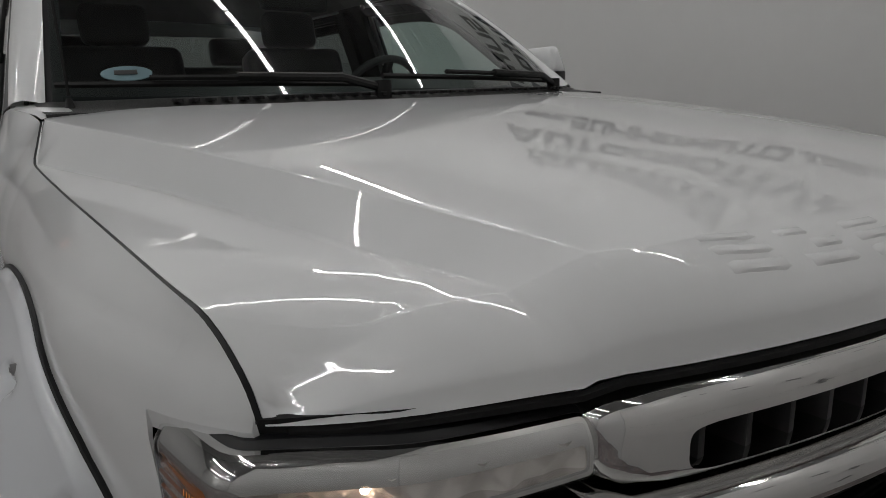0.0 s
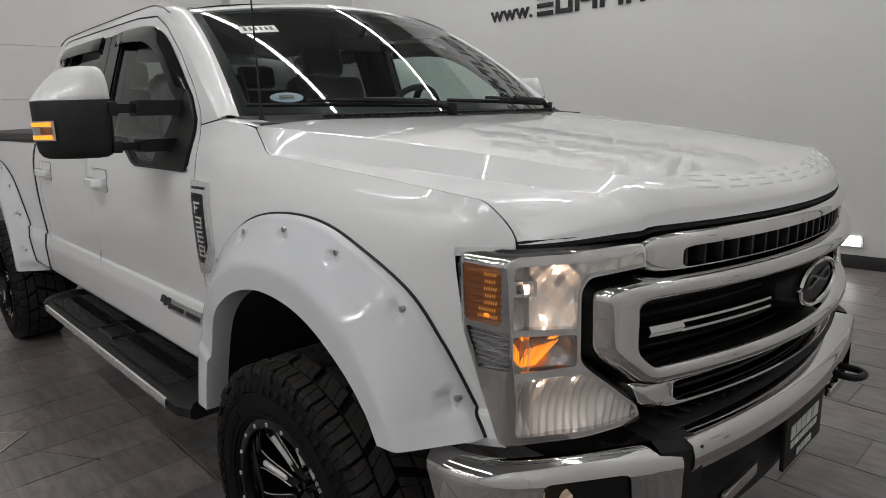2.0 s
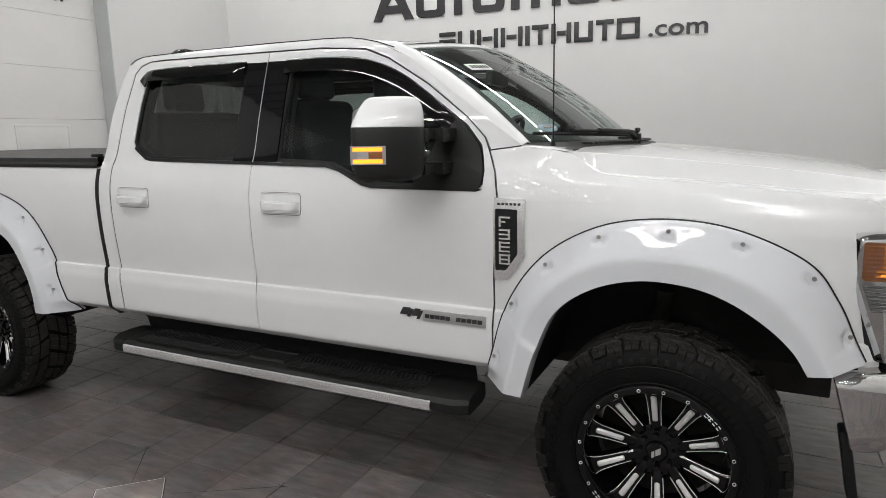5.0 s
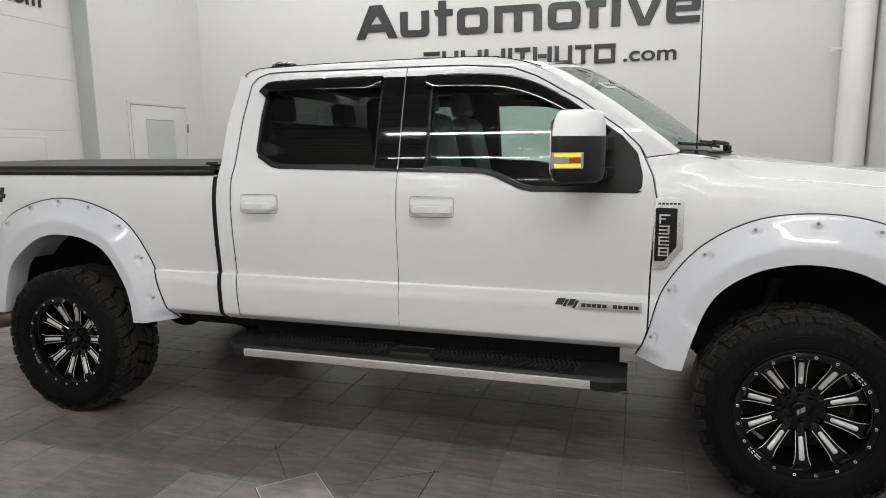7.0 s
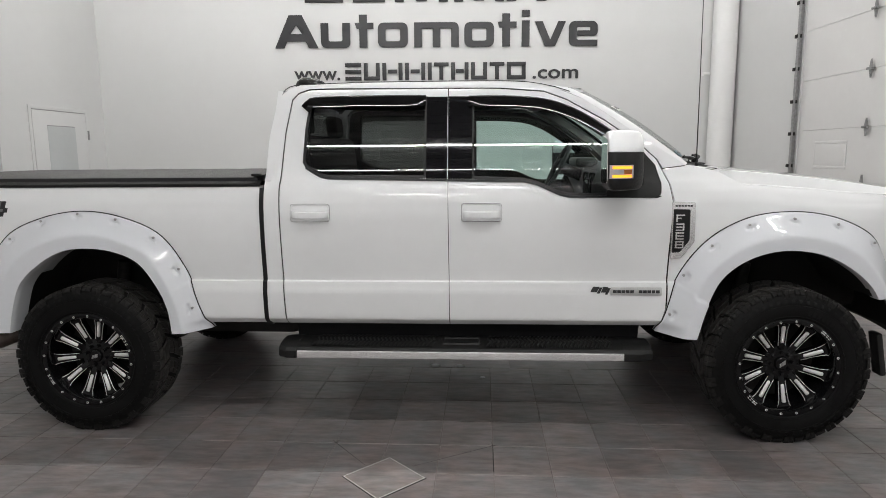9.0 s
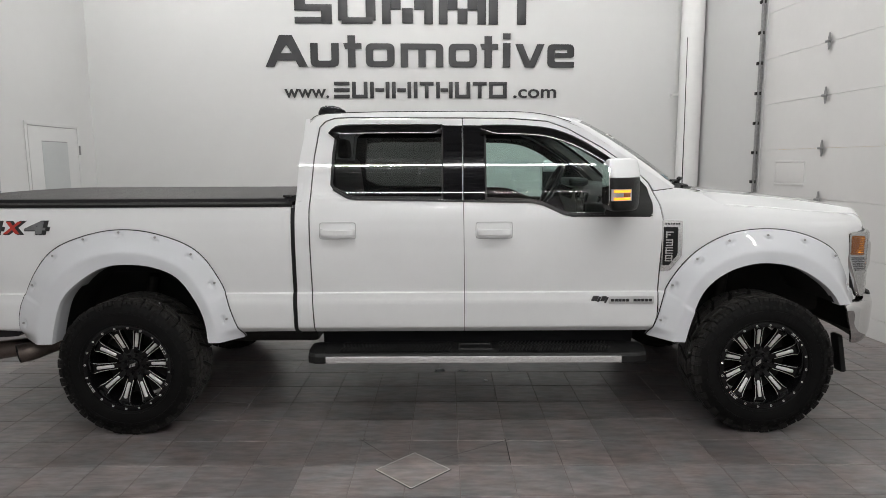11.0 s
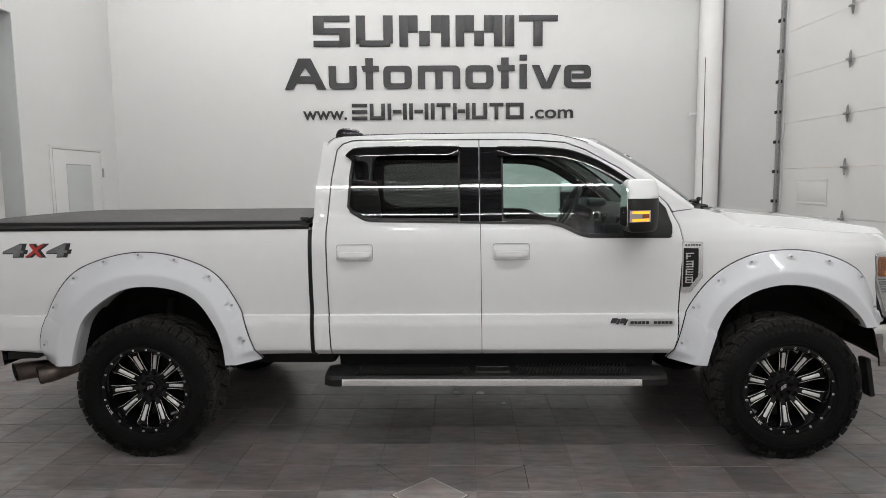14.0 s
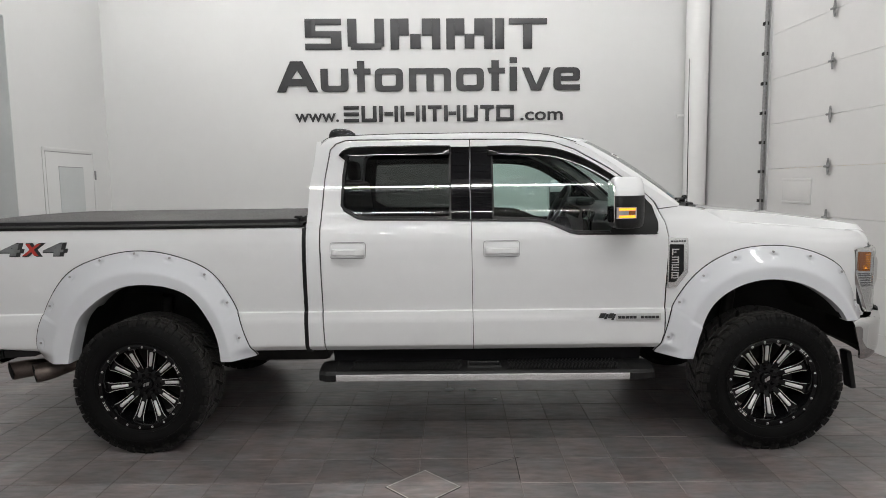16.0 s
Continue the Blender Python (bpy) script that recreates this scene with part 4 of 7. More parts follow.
for mir in SIDES:
    door_panel(FD, FW, GLASS_FRONT, "lightly green-tinted side window", -1.713, mir)
    door_panel(RD, RW, GLASS_DARK, "dark privacy-glass side window", -2.707, mir)
    cab = sheet("cab_side", CAB, body, PAINT, truck, us=XC, vs=ZC, mirror=mir, label="white cab side with roof rail and pillars")
    sheet("fender", FENDER, fender, PAINT, truck, us=XF, vs=ZC + [1.24, 1.28, 1.315, 1.345, 1.375, 1.384, 1.395, 1.405, 1.412, 1.428, 1.435, 1.442, 1.46], skirt=(0, 0.003, -0.02), mirror=mir, label="white front fender")
    bed = sheet("bed_side", BED, body, PAINT, truck, us=XC, vs=ZC, mirror=mir, label="white pickup bed side")
    # gloss black pillar covers between the side windows
    for a, b in ((-1.904, -1.768), (-2.034, -1.912)):
        sheet("pillar_cover", [(b, 1.502), (b, 1.978), (a, 1.980), (a, 1.504)], lambda x, z: body(x, z, 0.003), BLACK_GLOSS, truck, us=[a + 0.02 * k for k in range(7)], vs=ZC, skirt=(0, 0.012, 0), mirror=mir, label="gloss black window pillar cover")
    # black belt strip under the windows
    sheet("belt_strip", [(-2.745, 1.566), (-2.65, 1.512), (-2.60, 1.503), (-1.47, 1.481), (-1.40, 1.464), (-1.275, 1.407), (-1.22, 1.395), (-0.73, 1.392), (-0.705, 1.40), (-0.72, 1.404), (-1.22, 1.408), (-1.265, 1.42), (-1.395, 1.478), (-1.47, 1.495), (-2.60, 1.518), (-2.65, 1.528), (-2.74, 1.58)],
          lambda x, z: body(x, z, 0.005), BLACK_TRIM, truck, us=XC, vs=ZC, skirt=(0, 0.012, 0), mirror=mir, label="black window sill strip")
    sg = 1 if mir else -1
    bm = bmesh.new()
    add_tube(bm, [(x, sg * (S(z) + 0.002), z) for x, z in ((-2.895, 2.022), (-2.885, 2.035), (-2.86, 2.051), (-2.82, 2.062), (-2.75, 2.067), (-2.4, 2.074), (-1.9, 2.074), (-1.6, 2.070), (-1.52, 2.067), (-1.45, 2.062), (-1.37, 2.049), (-1.29, 2.03), (-1.2, 2.0))], 0.0026, 6)
    part("drip_moulding", bm, BLACK_TRIM, truck, "thin black roof drip moulding")
    # dark backing behind the panel gaps, wheel houses left open
    sheet("inner_body", [(-2.99, 0.67), (-2.97, 1.46), (-0.72, 1.38), (-0.56, 1.40), (-0.60, 0.67)], lambda x, z: body(x, z, -0.04), LINER, truck, us=XC[::2], vs=ZC[::3], skirt=(0, 0.05, 0), mirror=mir)
    box("pillar_backing", (-1.906, sg * 0.81, 1.76), (0.24, 0.02, 0.56), CARPET, truck, 0.004, m=Matrix.Translation((0, sg * 0.83, 1.76)) @ Matrix.Rotation(sg * 0.30, 4, "X") @ Matrix.Translation((0, -sg * 0.81, -1.76)))
    # the shade in the panel gaps, put in as thin black tubes
    for line, on in (([(-1.899, 0.645), (-1.906, 1.49), (-1.908, 2.026)], body), (FD_FRONT, body), ([(-1.35, 2.004), (-1.6, 2.025), (-1.907, 2.029), (-2.65, 2.035), (-2.743, 2.031), (-2.803, 2.011), (-2.84, 1.971), (-2.869, 1.78), (-2.891, 1.447), (-2.884, 0.914), (-2.875, 0.645)], body),
                     ([(-0.69, 1.554), (-0.565, 1.569)], body)):
        bm = bmesh.new()
        pts = []
        for (xa, za), (xb, zb) in zip(line, line[1:]):
            for k in range(8):
                pts.append((xa + (xb - xa) * k / 8, za + (zb - za) * k / 8))
        pts.append(line[-1])
        add_tube(bm, [Vector((p[0], -sg * p[1], p[2])) for p in (on(x, z, -0.0030) for x, z in pts)], 0.0016, 6)
        part("gap_seal", bm, BLACK_TRIM, truck, "thin black strip for the shade in a panel gap")
    # shade in the gap between hood and fender, put in as a black ribbon
    bm = bmesh.new()
    rows = []
    for k in range(90):
        x = -0.384 + 1.073 * k / 89
        f = smooth(0.60, 0.64, x)
        a, z = SEAM_Y(x), SEAM_Z(x)
        rows.append([(x - 0.001 * f, sg * (a - 0.0062 - 0.002 * f), z - 0.0012), (x - 0.001 * f, sg * (a + 0.0003), z - 0.0012)])
    add_loft(bm, rows)
    part("gap_seal", bm, BLACK_TRIM, truck, "thin black strip for the shade in a panel gap", 60)
    bm = bmesh.new()
    add_loft(bm, [[(x, sg * fender_y(x, z), z), (x, sg * (fender_y(x, z) - 0.012), z + 0.005), (x, sg * (fender_y(x, z) - 0.03), z + 0.007), (x, sg * 0.83, z + 0.008)] for x, z in ((-0.375, 1.543), (-0.42, 1.551), (-0.46, 1.556), (-0.51, 1.562), (-0.565, 1.567))])
    part("fender_top", bm, PAINT, truck, "", 60)
    # gap strip between cab and bed
    sheet("cab_bed_seal", [(-3.005, 0.655), (-3.010, 0.64), (-3.0, 0.625), (-2.972, 0.632), (-2.968, 0.648), (-2.980, 0.66), (-2.980, 1.46), (-3.005, 1.46)], lambda x, z: body(x, z, 0.004), BLACK_TRIM, truck, vs=ZC, skirt=(0, 0.05, 0), mirror=mir, label="black rubber seal between cab and bed")

# window visors
for mir in SIDES:
    sg = 1 if mir else -1
    for pts in (((-2.772, 1.925), (-2.745, 1.955), (-2.70, 1.972), (-2.5, 1.977), (-2.2, 1.977), (-2.04, 1.974)),
                ((-1.79, 1.968), (-1.6, 1.968), (-1.40, 1.955), (-1.27, 1.925), (-1.13, 1.862), (-0.97, 1.757), (-0.86, 1.672))):
        rows = []
        P = resample(pts, 26)
        for i, p in enumerate(P):
            e = min(1, min(i, len(P) - 1 - i) / 2.0)
            a, b = P[max(0, i - 1)], P[min(len(P) - 1, i + 1)]
            t = (b - a).normalized()
            dn = Vector((t.y, -t.x)) if t.x > 0 else Vector((-t.y, t.x))
            w = 0.050
            row = []
            for k, out in ((-0.30, 0.004), (-0.25, 0.011), (-0.1, 0.014 + 0.002 * e), (0.35, 0.014 + 0.010 * e), (0.45, 0.014 + 0.0125 * e), (1.0, 0.014 + 0.016 * e), (1.03, 0.010 + 0.013 * e), (0.5, 0.008 + 0.006 * e)):
                q = p + dn * w * k
                row.append((q.x, sg * (S(q.y) + out), q.y))
            rows.append(row)
        bm = bmesh.new()
        add_loft(bm, rows, True, True)
        part("window_visor", bm, VISOR, truck, "dark smoked plastic window visor", 60)

# ---- hood ----
# two creases run from the windscreen to the nose: the upper one bounds the raised middle, the lower one the low outer corner
C2_Y = pchip((-0.246, 0.0, 0.216, 0.407, 0.528, 0.614, 0.675, 0.8), (0.933, 0.850, 0.783, 0.737, 0.716, 0.696, 0.682, 0.664))
C2_Z = pchip((-0.246, 0.0, 0.216, 0.296, 0.407, 0.528, 0.614, 0.675, 0.8), (1.465, 1.445, 1.426, 1.417, 1.406, 1.398, 1.391, 1.387, 1.383))
FACE = pchip((0, 0.03, 0.08, 0.27, 0.5, 0.8, 1.0), (0, 0.17, 0.34, 0.58, 0.77, 0.93, 1.0))
BACK = pchip((0, 0.2, 0.45, 0.70, 0.895), (-0.185, -0.20, -0.24, -0.36, -0.38))


def nose(y):
    return 0.985 - 0.335 * y * y - 0.08 * y ** 8


def seam_y(x):
    return SEAM_Y(min(0.690, max(-0.385, x))) - 0.0045 - 0.002 * smooth(0.5, 0.65, x)


def C1_Y(x):
    return min(0.807 - 0.27 * x, SEAM_Y(max(-0.385, min(0.6, x))) - 0.014)


def C1_Z(x):
    return 1.514 - 0.0985 * x - 0.033 * x * x


def CROWN(x):
    return 0.026 - 0.22 * max(0, x - 0.55) ** 2


def hood_lines(x):
    """Half widths and heights of both creases and of the outer edge at x."""
    xe = min(0.604, max(-0.385, x))
    ye, zs = seam_y(xe), SEAM_Z(xe)
    return (C1_Y(x), C1_Z(x)), ((min(C2_Y(x), ye - 0.003), C2_Z(x)) if x > -0.246 else (ye - 0.003, zs)), (ye, zs)


def hood_top(x, a):
    (c1, z1), (c2, z2), (ye, zs) = hood_lines(x)
    if a >= c2:
        return z2 + (zs - z2) * (a - c2) / max(0.02, ye - c2)
    if a >= c1:
        return z1 + (z2 - z1) * (a - c1) / max(0.01, c2 - c1)
    return z1 + CROWN(x) * (1 - (a / c1) ** 3)


def face_depth(a):
    return 0.127 - 0.055 * smooth(0.25, 0.56, a)


def hood(x, y):
    a = abs(y)
    s, sc = nose(a) - x, face_depth(a)
    if s >= sc:
        return (x, y, hood_top(x, a))
    edge = 1.309 - 0.012 * smooth(0.66, 0.9, a) + 0.008 * (1 - smooth(0.635, 0.655, a))
    return (x, y, edge + (hood_top(nose(a) - sc, a) - edge) * FACE(max(0, s) / sc))


def hood_grid(u, v):
    """u: 0 at the nose, 1 at the front crease, 2 at the windscreen; v: 1 and 2 along the creases, 3 along the fender."""
    w, x, a = min(3.0, abs(v)), 0.3, 0.5
    for _ in range(9):
        lines = hood_lines(x)
        ys = (0.0, lines[0][0], lines[1][0], seam_y(x))
        k = min(2, int(w))
        a = ys[k] + (ys[k + 1] - ys[k]) * (w - k)
        sc = face_depth(a)
        x = nose(a) - (sc * u if u < 1 else sc + (u - 1) * (nose(a) - BACK(a) - sc))
    z = hood(x, a)[2]
    if w > 2:
        z += (SEAM_Z(min(0.690, max(-0.385, x))) - z) * (w - 2) ** 2
    return (x, math.copysign(a, v), z)


HV = [0.0, 0.12, 0.25, 0.4, 0.55, 0.68, 0.8, 0.88, 0.94, 0.975, 0.99, 1.0, 1.05, 1.2, 1.5, 1.8, 1.93, 2.0, 2.04, 2.12, 2.3, 2.5, 2.7, 2.85, 2.94]
HU = [0.03, 0.055, 0.08, 0.12, 0.19, 0.27, 0.36, 0.5, 0.65, 0.8, 0.9, 0.96, 1.0, 1.006, 1.012, 1.025, 1.045, 1.07, 1.1] + [1.1 + 0.03 * k for k in range(1, 30)]
hd = sheet("hood", [(0, -3), (2, -3), (2, 3), (0, 3)], hood_grid, PAINT, truck, out=(0.3, 0, 1), us=HU, vs=[-v for v in HV[:0:-1]] + HV, skirt=(-0.02, 0, -0.006), label="glossy white hood with a raised middle")
# shade in the gap under the hood edge, put in as a black strip
bm = bmesh.new()
rows = []
for k in range(49):
    y = -0.872 + 1.744 * k / 48
    x, _, z = hood(nose(y), y)
    rows.append([(x - 0.004, y, z - 0.003), (x + 0.001, y, z - 0.006), (x + 0.001, y, z - 0.012), (x - 0.02, y, z - 0.018)])
add_loft(bm, rows)
part("hood_seal", bm, LINER, truck, "black strip for the shade under the hood edge")
# raised plain marks across the front of the hood
for k in range(9):
    y0 = -0.475 + 0.108 * k + (0.03 if k > 4 else 0)
    bm = bmesh.new()
    for zz, ya, yb in ((0.040, y0, y0 + 0.078), (0.060, y0 + 0.03 * (k % 2), y0 + 0.078), (0.080, y0, y0 + 0.078 - 0.03 * (k % 3 == 1))):
        r = []
        for t in (0, 0.15, 0.5, 0.85, 1):
            yy = ya + (yb - ya) * t
            r.append([Vector(hood(nose(yy) - zz - ds, yy)) + Vector((0.8, 0, 0.6)) * (up if 0 < t < 1 else -0.0005) for ds, up in ((-0.007, -0.0008), (-0.0035, 0.0022), (0.0035, 0.0022), (0.007, -0.0008))])
        add_loft(bm, r)
    part("embossed_mark", bm, PAINT, hd)
# cowl: black panel under the windscreen
bm = bmesh.new()
rows = []
for k in range(25):
    y = -0.885 + 1.77 * k / 24
    a = abs(y)
    xb = -0.30 - 0.27 * (a / 0.88) ** 2
    xf = pchip((0, 0.2, 0.45, 0.7, 0.9), (-0.175, -0.19, -0.23, -0.35, -0.375))(a)
    rows.append([(xb - 0.04, y, 1.580), (xb + 0.02, y, 1.578), ((xb + xf) / 2, y, 1.562), (xf, y, 1.553), (xf + 0.015, y, 1.53)])
add_loft(bm, rows)
cowl = part("cowl", bm, BLACK_PLASTIC, truck, "black plastic cowl grille under the windscreen")
for k in range(40):
    y = -0.62 + 1.3 * k / 39
    xb = -0.30 - 0.27 * (abs(y) / 0.88) ** 2
    box("slat", (xb + 0.055, y, 1.572), (0.05, 0.012, 0.008), BLACK_TRIM, cowl, 0.002)


# ---- windscreen, roof ----
def screen(u, v):
    x0, z0, x1, z1 = -0.30 - 0.25 * u * u, 1.572, -1.035 - 0.135 * u * u, 2.062 - 0.052 * u * u
    b = 0.035 * 4 * v * (1 - v)
    return (x0 + (x1 - x0) * v + b * 0.45, (0.862 - 0.130 * v) * u, z0 + (z1 - z0) * v + b * 0.8)


GU, GV = [-1 + 0.08 * k for k in range(26)], [0.06 * k for k in range(17)]
ws = sheet("windscreen", [(-0.985, 0.0), (0.985, 0.0), (0.985, 0.965), (-0.985, 0.965)], screen, GLASS_WS, truck, out=(1, 0, 1), us=GU, vs=GV, skirt=(0, 0, 0), label="large raked windscreen")
sheet("roof_front", [(-1.0, 0.955), (1.0, 0.955), (1.0, 1.005), (-1.0, 1.005)], lambda u, v: Vector(screen(u, v)) + Vector((0.002, 0, 0.003)), PAINT, truck, out=(1, 0, 1), us=GU, vs=(0.97, 0.985), skirt=(-0.004, 0, -0.008), label="white front edge of the cab roof")
sheet("windscreen_border", [(-1, -0.01), (1, -0.01), (1, 0.965), (-1, 0.965)], lambda u, v: Vector(screen(u, v)) + Vector((-0.003, 0, -0.005)), BLACK_TRIM, ws, out=(1, 0, 1), us=GU, vs=GV,
      holes=[rounded([(-0.955, 0.085), (0.955, 0.085), (0.955, 0.925), (-0.955, 0.925)], 0.03)], skirt=(0, 0, -0.004), label="black windscreen border")
bm = bmesh.new()
rows = []
for x in [-1.03, -1.1, -1.2, -1.35, -1.6, -2.0, -2.4, -2.7, -2.82, -2.9, -2.955]:
    row = []
    for k in range(25):
        u = -1 + k / 12
        x_ = x - (0.135 * u * u * smooth(-1.9, -1.03, x) if x > -1.9 else -0.08 * u * u * smooth(-2.5, -2.9, x) * -1 * -1)
        zc = pchip((-2.96, -2.9, -2.8, -2.5, -1.8, -1.4, -1.2, -1.03), (2.02, 2.075, 2.098, 2.108, 2.105, 2.095, 2.08, 2.062))(x)
        w = pchip((-2.96, -2.7, -1.6, -1.3, -1.03), (0.70, 0.722, 0.725, 0.725, 0.732))(x)
        row.append((x_, w * u, zc - 0.035 * u * u - 0.012 * u ** 8))
    rows.append(row)
add_loft(bm, rows)
part("roof", bm, PAINT, truck, "white cab roof")
bm = bmesh.new()
add_loft(bm, [[(x, 0.70 * (-1 + k / 6), 2.03 - 0.02 * (-1 + k / 6) ** 2) for k in range(13)] for x in (-1.15, -1.4, -2.0, -2.88)])
part("headliner", bm, HEADLINER, truck, "grey fabric headliner")
bm = bmesh.new()
add_loft(bm, [[(-2.80, -0.11, 2.09), (-2.80, 0.11, 2.09)], [(-2.80, -0.08, 2.125), (-2.80, 0.08, 2.125)], [(-2.66, -0.08, 2.128), (-2.66, 0.08, 2.128)], [(-2.58, -0.1, 2.098), (-2.58, 0.1, 2.098)]])
part("roof_light", bm, BLACK_GLOSS, truck, "black roof-top brake lamp housing")
bm = bmesh.new()
add_loft(bm, [[(x, -0.47 + w * math.cos(a), 2.085 + h * max(0, math.sin(a)) - 0.01 * (math.sin(a) < 0)) for a in [k * math.tau / 14 for k in range(14)]] for x, w, h in ((-2.905, 0.035, 0.020), (-2.89, 0.05, 0.045), (-2.86, 0.056, 0.056), (-2.80, 0.055, 0.054), (-2.75, 0.045, 0.04), (-2.72, 0.02, 0.018))], True, True)
part("roof_antenna", bm, BLACK_GLOSS, truck, "low black roof antenna housing", 50)
for mir in SIDES:
    sg = 1 if mir else -1
    # face of the windscreen pillar and side strip of the roof
    side_line = [(-0.563, 1.572), (-0.60, 1.598), (-0.735, 1.69), (-0.87, 1.782), (-0.995, 1.868), (-1.12, 1.953), (-1.2, 1.99), (-1.28, 2.022)]
    rows = []
    for k, (x, z) in enumerate(side_line):
        v = min(1.0, max(0.0, (z - 1.572) / 0.44))
        g = Vector(screen(1, v))
        p = Vector((x, S(z), z))
        m = (p + g) / 2 + Vector((0.012, 0.008, 0.012))
        rows.append([(q.x, sg * q.y, q.z) for q in (p, p.lerp(m, 0.5) + Vector((0.002, 0.003, 0.002)), m, g.lerp(m, 0.4) + Vector((0.003, 0, 0.003)), g)])
    g = Vector(screen(1, 1))
    for x, z in ((-1.45, 2.060), (-1.6, 2.068), (-2.4, 2.072), (-2.80, 2.06), (-2.86, 2.04), (-2.905, 2.0)):
        p, q = Vector((x, S(z), z)), Vector((x if x > -2.7 else x - 0.01, 0.72, 2.056 if x > -2.85 else 2.03))
        m = (p + q) / 2 + Vector((0, 0.003, 0.004))
        rows.append([(r.x, sg * r.y, r.z) for r in (p, p.lerp(m, 0.5), m, m.lerp(q, 0.5), q)])
    bm = bmesh.new()
    add_loft(bm, rows)
    part("pillar", bm, PAINT, truck, "white windscreen pillar and roof edge", 60)
# back of the cab with its window
sheet("cab_back", [(-0.95, 0.66), (0.95, 0.66), (0.965, 1.5), (0.76, 2.03), (-0.76, 2.03), (-0.965, 1.5)], lambda y, z: (-2.97 + max(0, z - 1.5) * 0.06, y, z), PAINT, truck, out=(-1, 0, 0), us=(0,), vs=(1, 1.5), holes=[rounded([(-0.66, 1.52), (0.66, 1.52), (0.6, 1.95), (-0.6, 1.95)], 0.05)], skirt=(0.03, 0, 0))
sheet("rear_window", rounded([(-0.66, 1.52), (0.66, 1.52), (0.6, 1.95), (-0.6, 1.95)], 0.05), lambda y, z: (-2.96 + max(0, z - 1.5) * 0.06, y, z), GLASS_DARK, truck, out=(-1, 0, 0), skirt=(0, 0, 0), label="dark rear cab window")

# stickers, wipers, aerial, inner mirror
sheet("sticker", [(-0.845, 0.655), (-0.665, 0.655), (-0.665, 0.722), (-0.845, 0.722)], lambda u, v: Vector(screen(u, v)) + Vector((0.003, 0, 0.003)), STICKER, ws, out=(1, 0, 1), us=(-0.74,), skirt=(0, 0, -0.002), label="small white paper sticker with dark marks")
for k in range(6):
    sheet("sticker_mark", [(-0.825 + 0.025 * k, 0.672), (-0.811 + 0.025 * k, 0.672), (-0.811 + 0.025 * k, 0.706), (-0.825 + 0.025 * k, 0.706)], lambda u, v: Vector(screen(u, v)) + Vector((0.005, 0, 0.005)), GREY_DECAL, ws, out=(1, 0, 1), skirt=(0, 0, -0.001))
oval = [(-0.81 + 0.062 * math.cos(k * math.tau / 24), 0.118 + 0.032 * math.sin(k * math.tau / 24)) for k in range(24)]
sheet("sticker", oval, lambda u, v: Vector(screen(u, v)) + Vector((0.003, 0, 0.003)), STICKER_BLUE, ws, out=(1, 0, 1), skirt=(0, 0, -0.002), label="pale blue oval sticker")
sheet("sticker_marks", [(-0.84, 0.110), (-0.785, 0.110), (-0.785, 0.128), (-0.84, 0.128)], lambda u, v: Vector(screen(u, v)) + Vector((0.005, 0, 0.005)), GREY_DECAL, ws, out=(1, 0, 1), skirt=(0, 0, -0.001))
for y0, y1 in ((-0.83, -0.12), (-0.10, 0.70)):
    bm = bmesh.new()
    P = []
    for k in range(13):
        y = y0 + (y1 - y0) * k / 12
        P.append(Vector(screen(y / 0.85, 0.012 + 0.035 * (1 - k / 12))) + Vector((0.018, 0, 0.018)))
    add_tube(bm, P, 0.008, 6)
    add_tube(bm, [p + Vector((0.014, 0, 0.014)) for p in P[3:9]], 0.007, 6)
    hub = Vector((screen(y1 / 0.85, 0)[0] + 0.05, y1 - 0.02, 1.585))
    add_tube(bm, [hub, (P[8] + hub) / 2 + Vector((0.03, 0, 0.02)), P[6] + Vector((0.016, 0, 0.016))], 0.011, 8)
    add_cyl(bm, hub - Vector((0, 0, 0.03)), hub + Vector((0, 0, 0.02)), 0.022, 14)
    part("wiper", bm, BLACK_PLASTIC, truck, "black windscreen wiper")
bm = bmesh.new()
add_cyl(bm, (-0.468, -0.825, 1.56), (-0.468, -0.825, 1.585), 0.012, 12, 0.006)
add_tube(bm, [(-0.468, -0.825, 1.59), (-0.470, -0.826, 2.0), (-0.475, -0.828, 2.52)], [0.0035, 0.0028, 0.002], 6)
part("aerial", bm, BLACK_PLASTIC, truck, "thin black whip aerial")
bm = bmesh.new()
add_box(bm, (-1.02, 0, 1.905), (0.045, 0.25, 0.075), 0.018)
add_cyl(bm, (-1.0, 0, 1.93), (-0.95, 0, 1.98), 0.015, 8)
part("inner_mirror", bm, BLACK_PLASTIC, truck, "black inner rear-view mirror")


# ---- towing mirrors ----
MIRROR_PLAN = [(-0.862 + (x + 0.862) * 0.93, 1.162 + (y - 1.162) * 0.90) for x, y in [(-0.935, 1.162), (-0.878, 1.168), (-0.862, 1.19), (-0.872, 1.25), (-0.915, 1.315), (-0.975, 1.362), (-1.04, 1.392), (-1.075, 1.392), (-1.09, 1.365), (-1.092, 1.20), (-1.07, 1.165)]]


def mirror_ring(z, k, sg, slant=0.0):
    """The housing's outline in plan at the height z, drawn in towards its middle by k, its outer end by slant."""
    cx, cy = -0.978, 1.26
    pts = resample(MIRROR_PLAN + MIRROR_PLAN[:1], 41)[:-1]
    return [(cx + (p.x - cx) * k, sg * (cy + (p.y - cy) * k - slant * (p.y - 1.162) / 0.207), z) for p in pts]


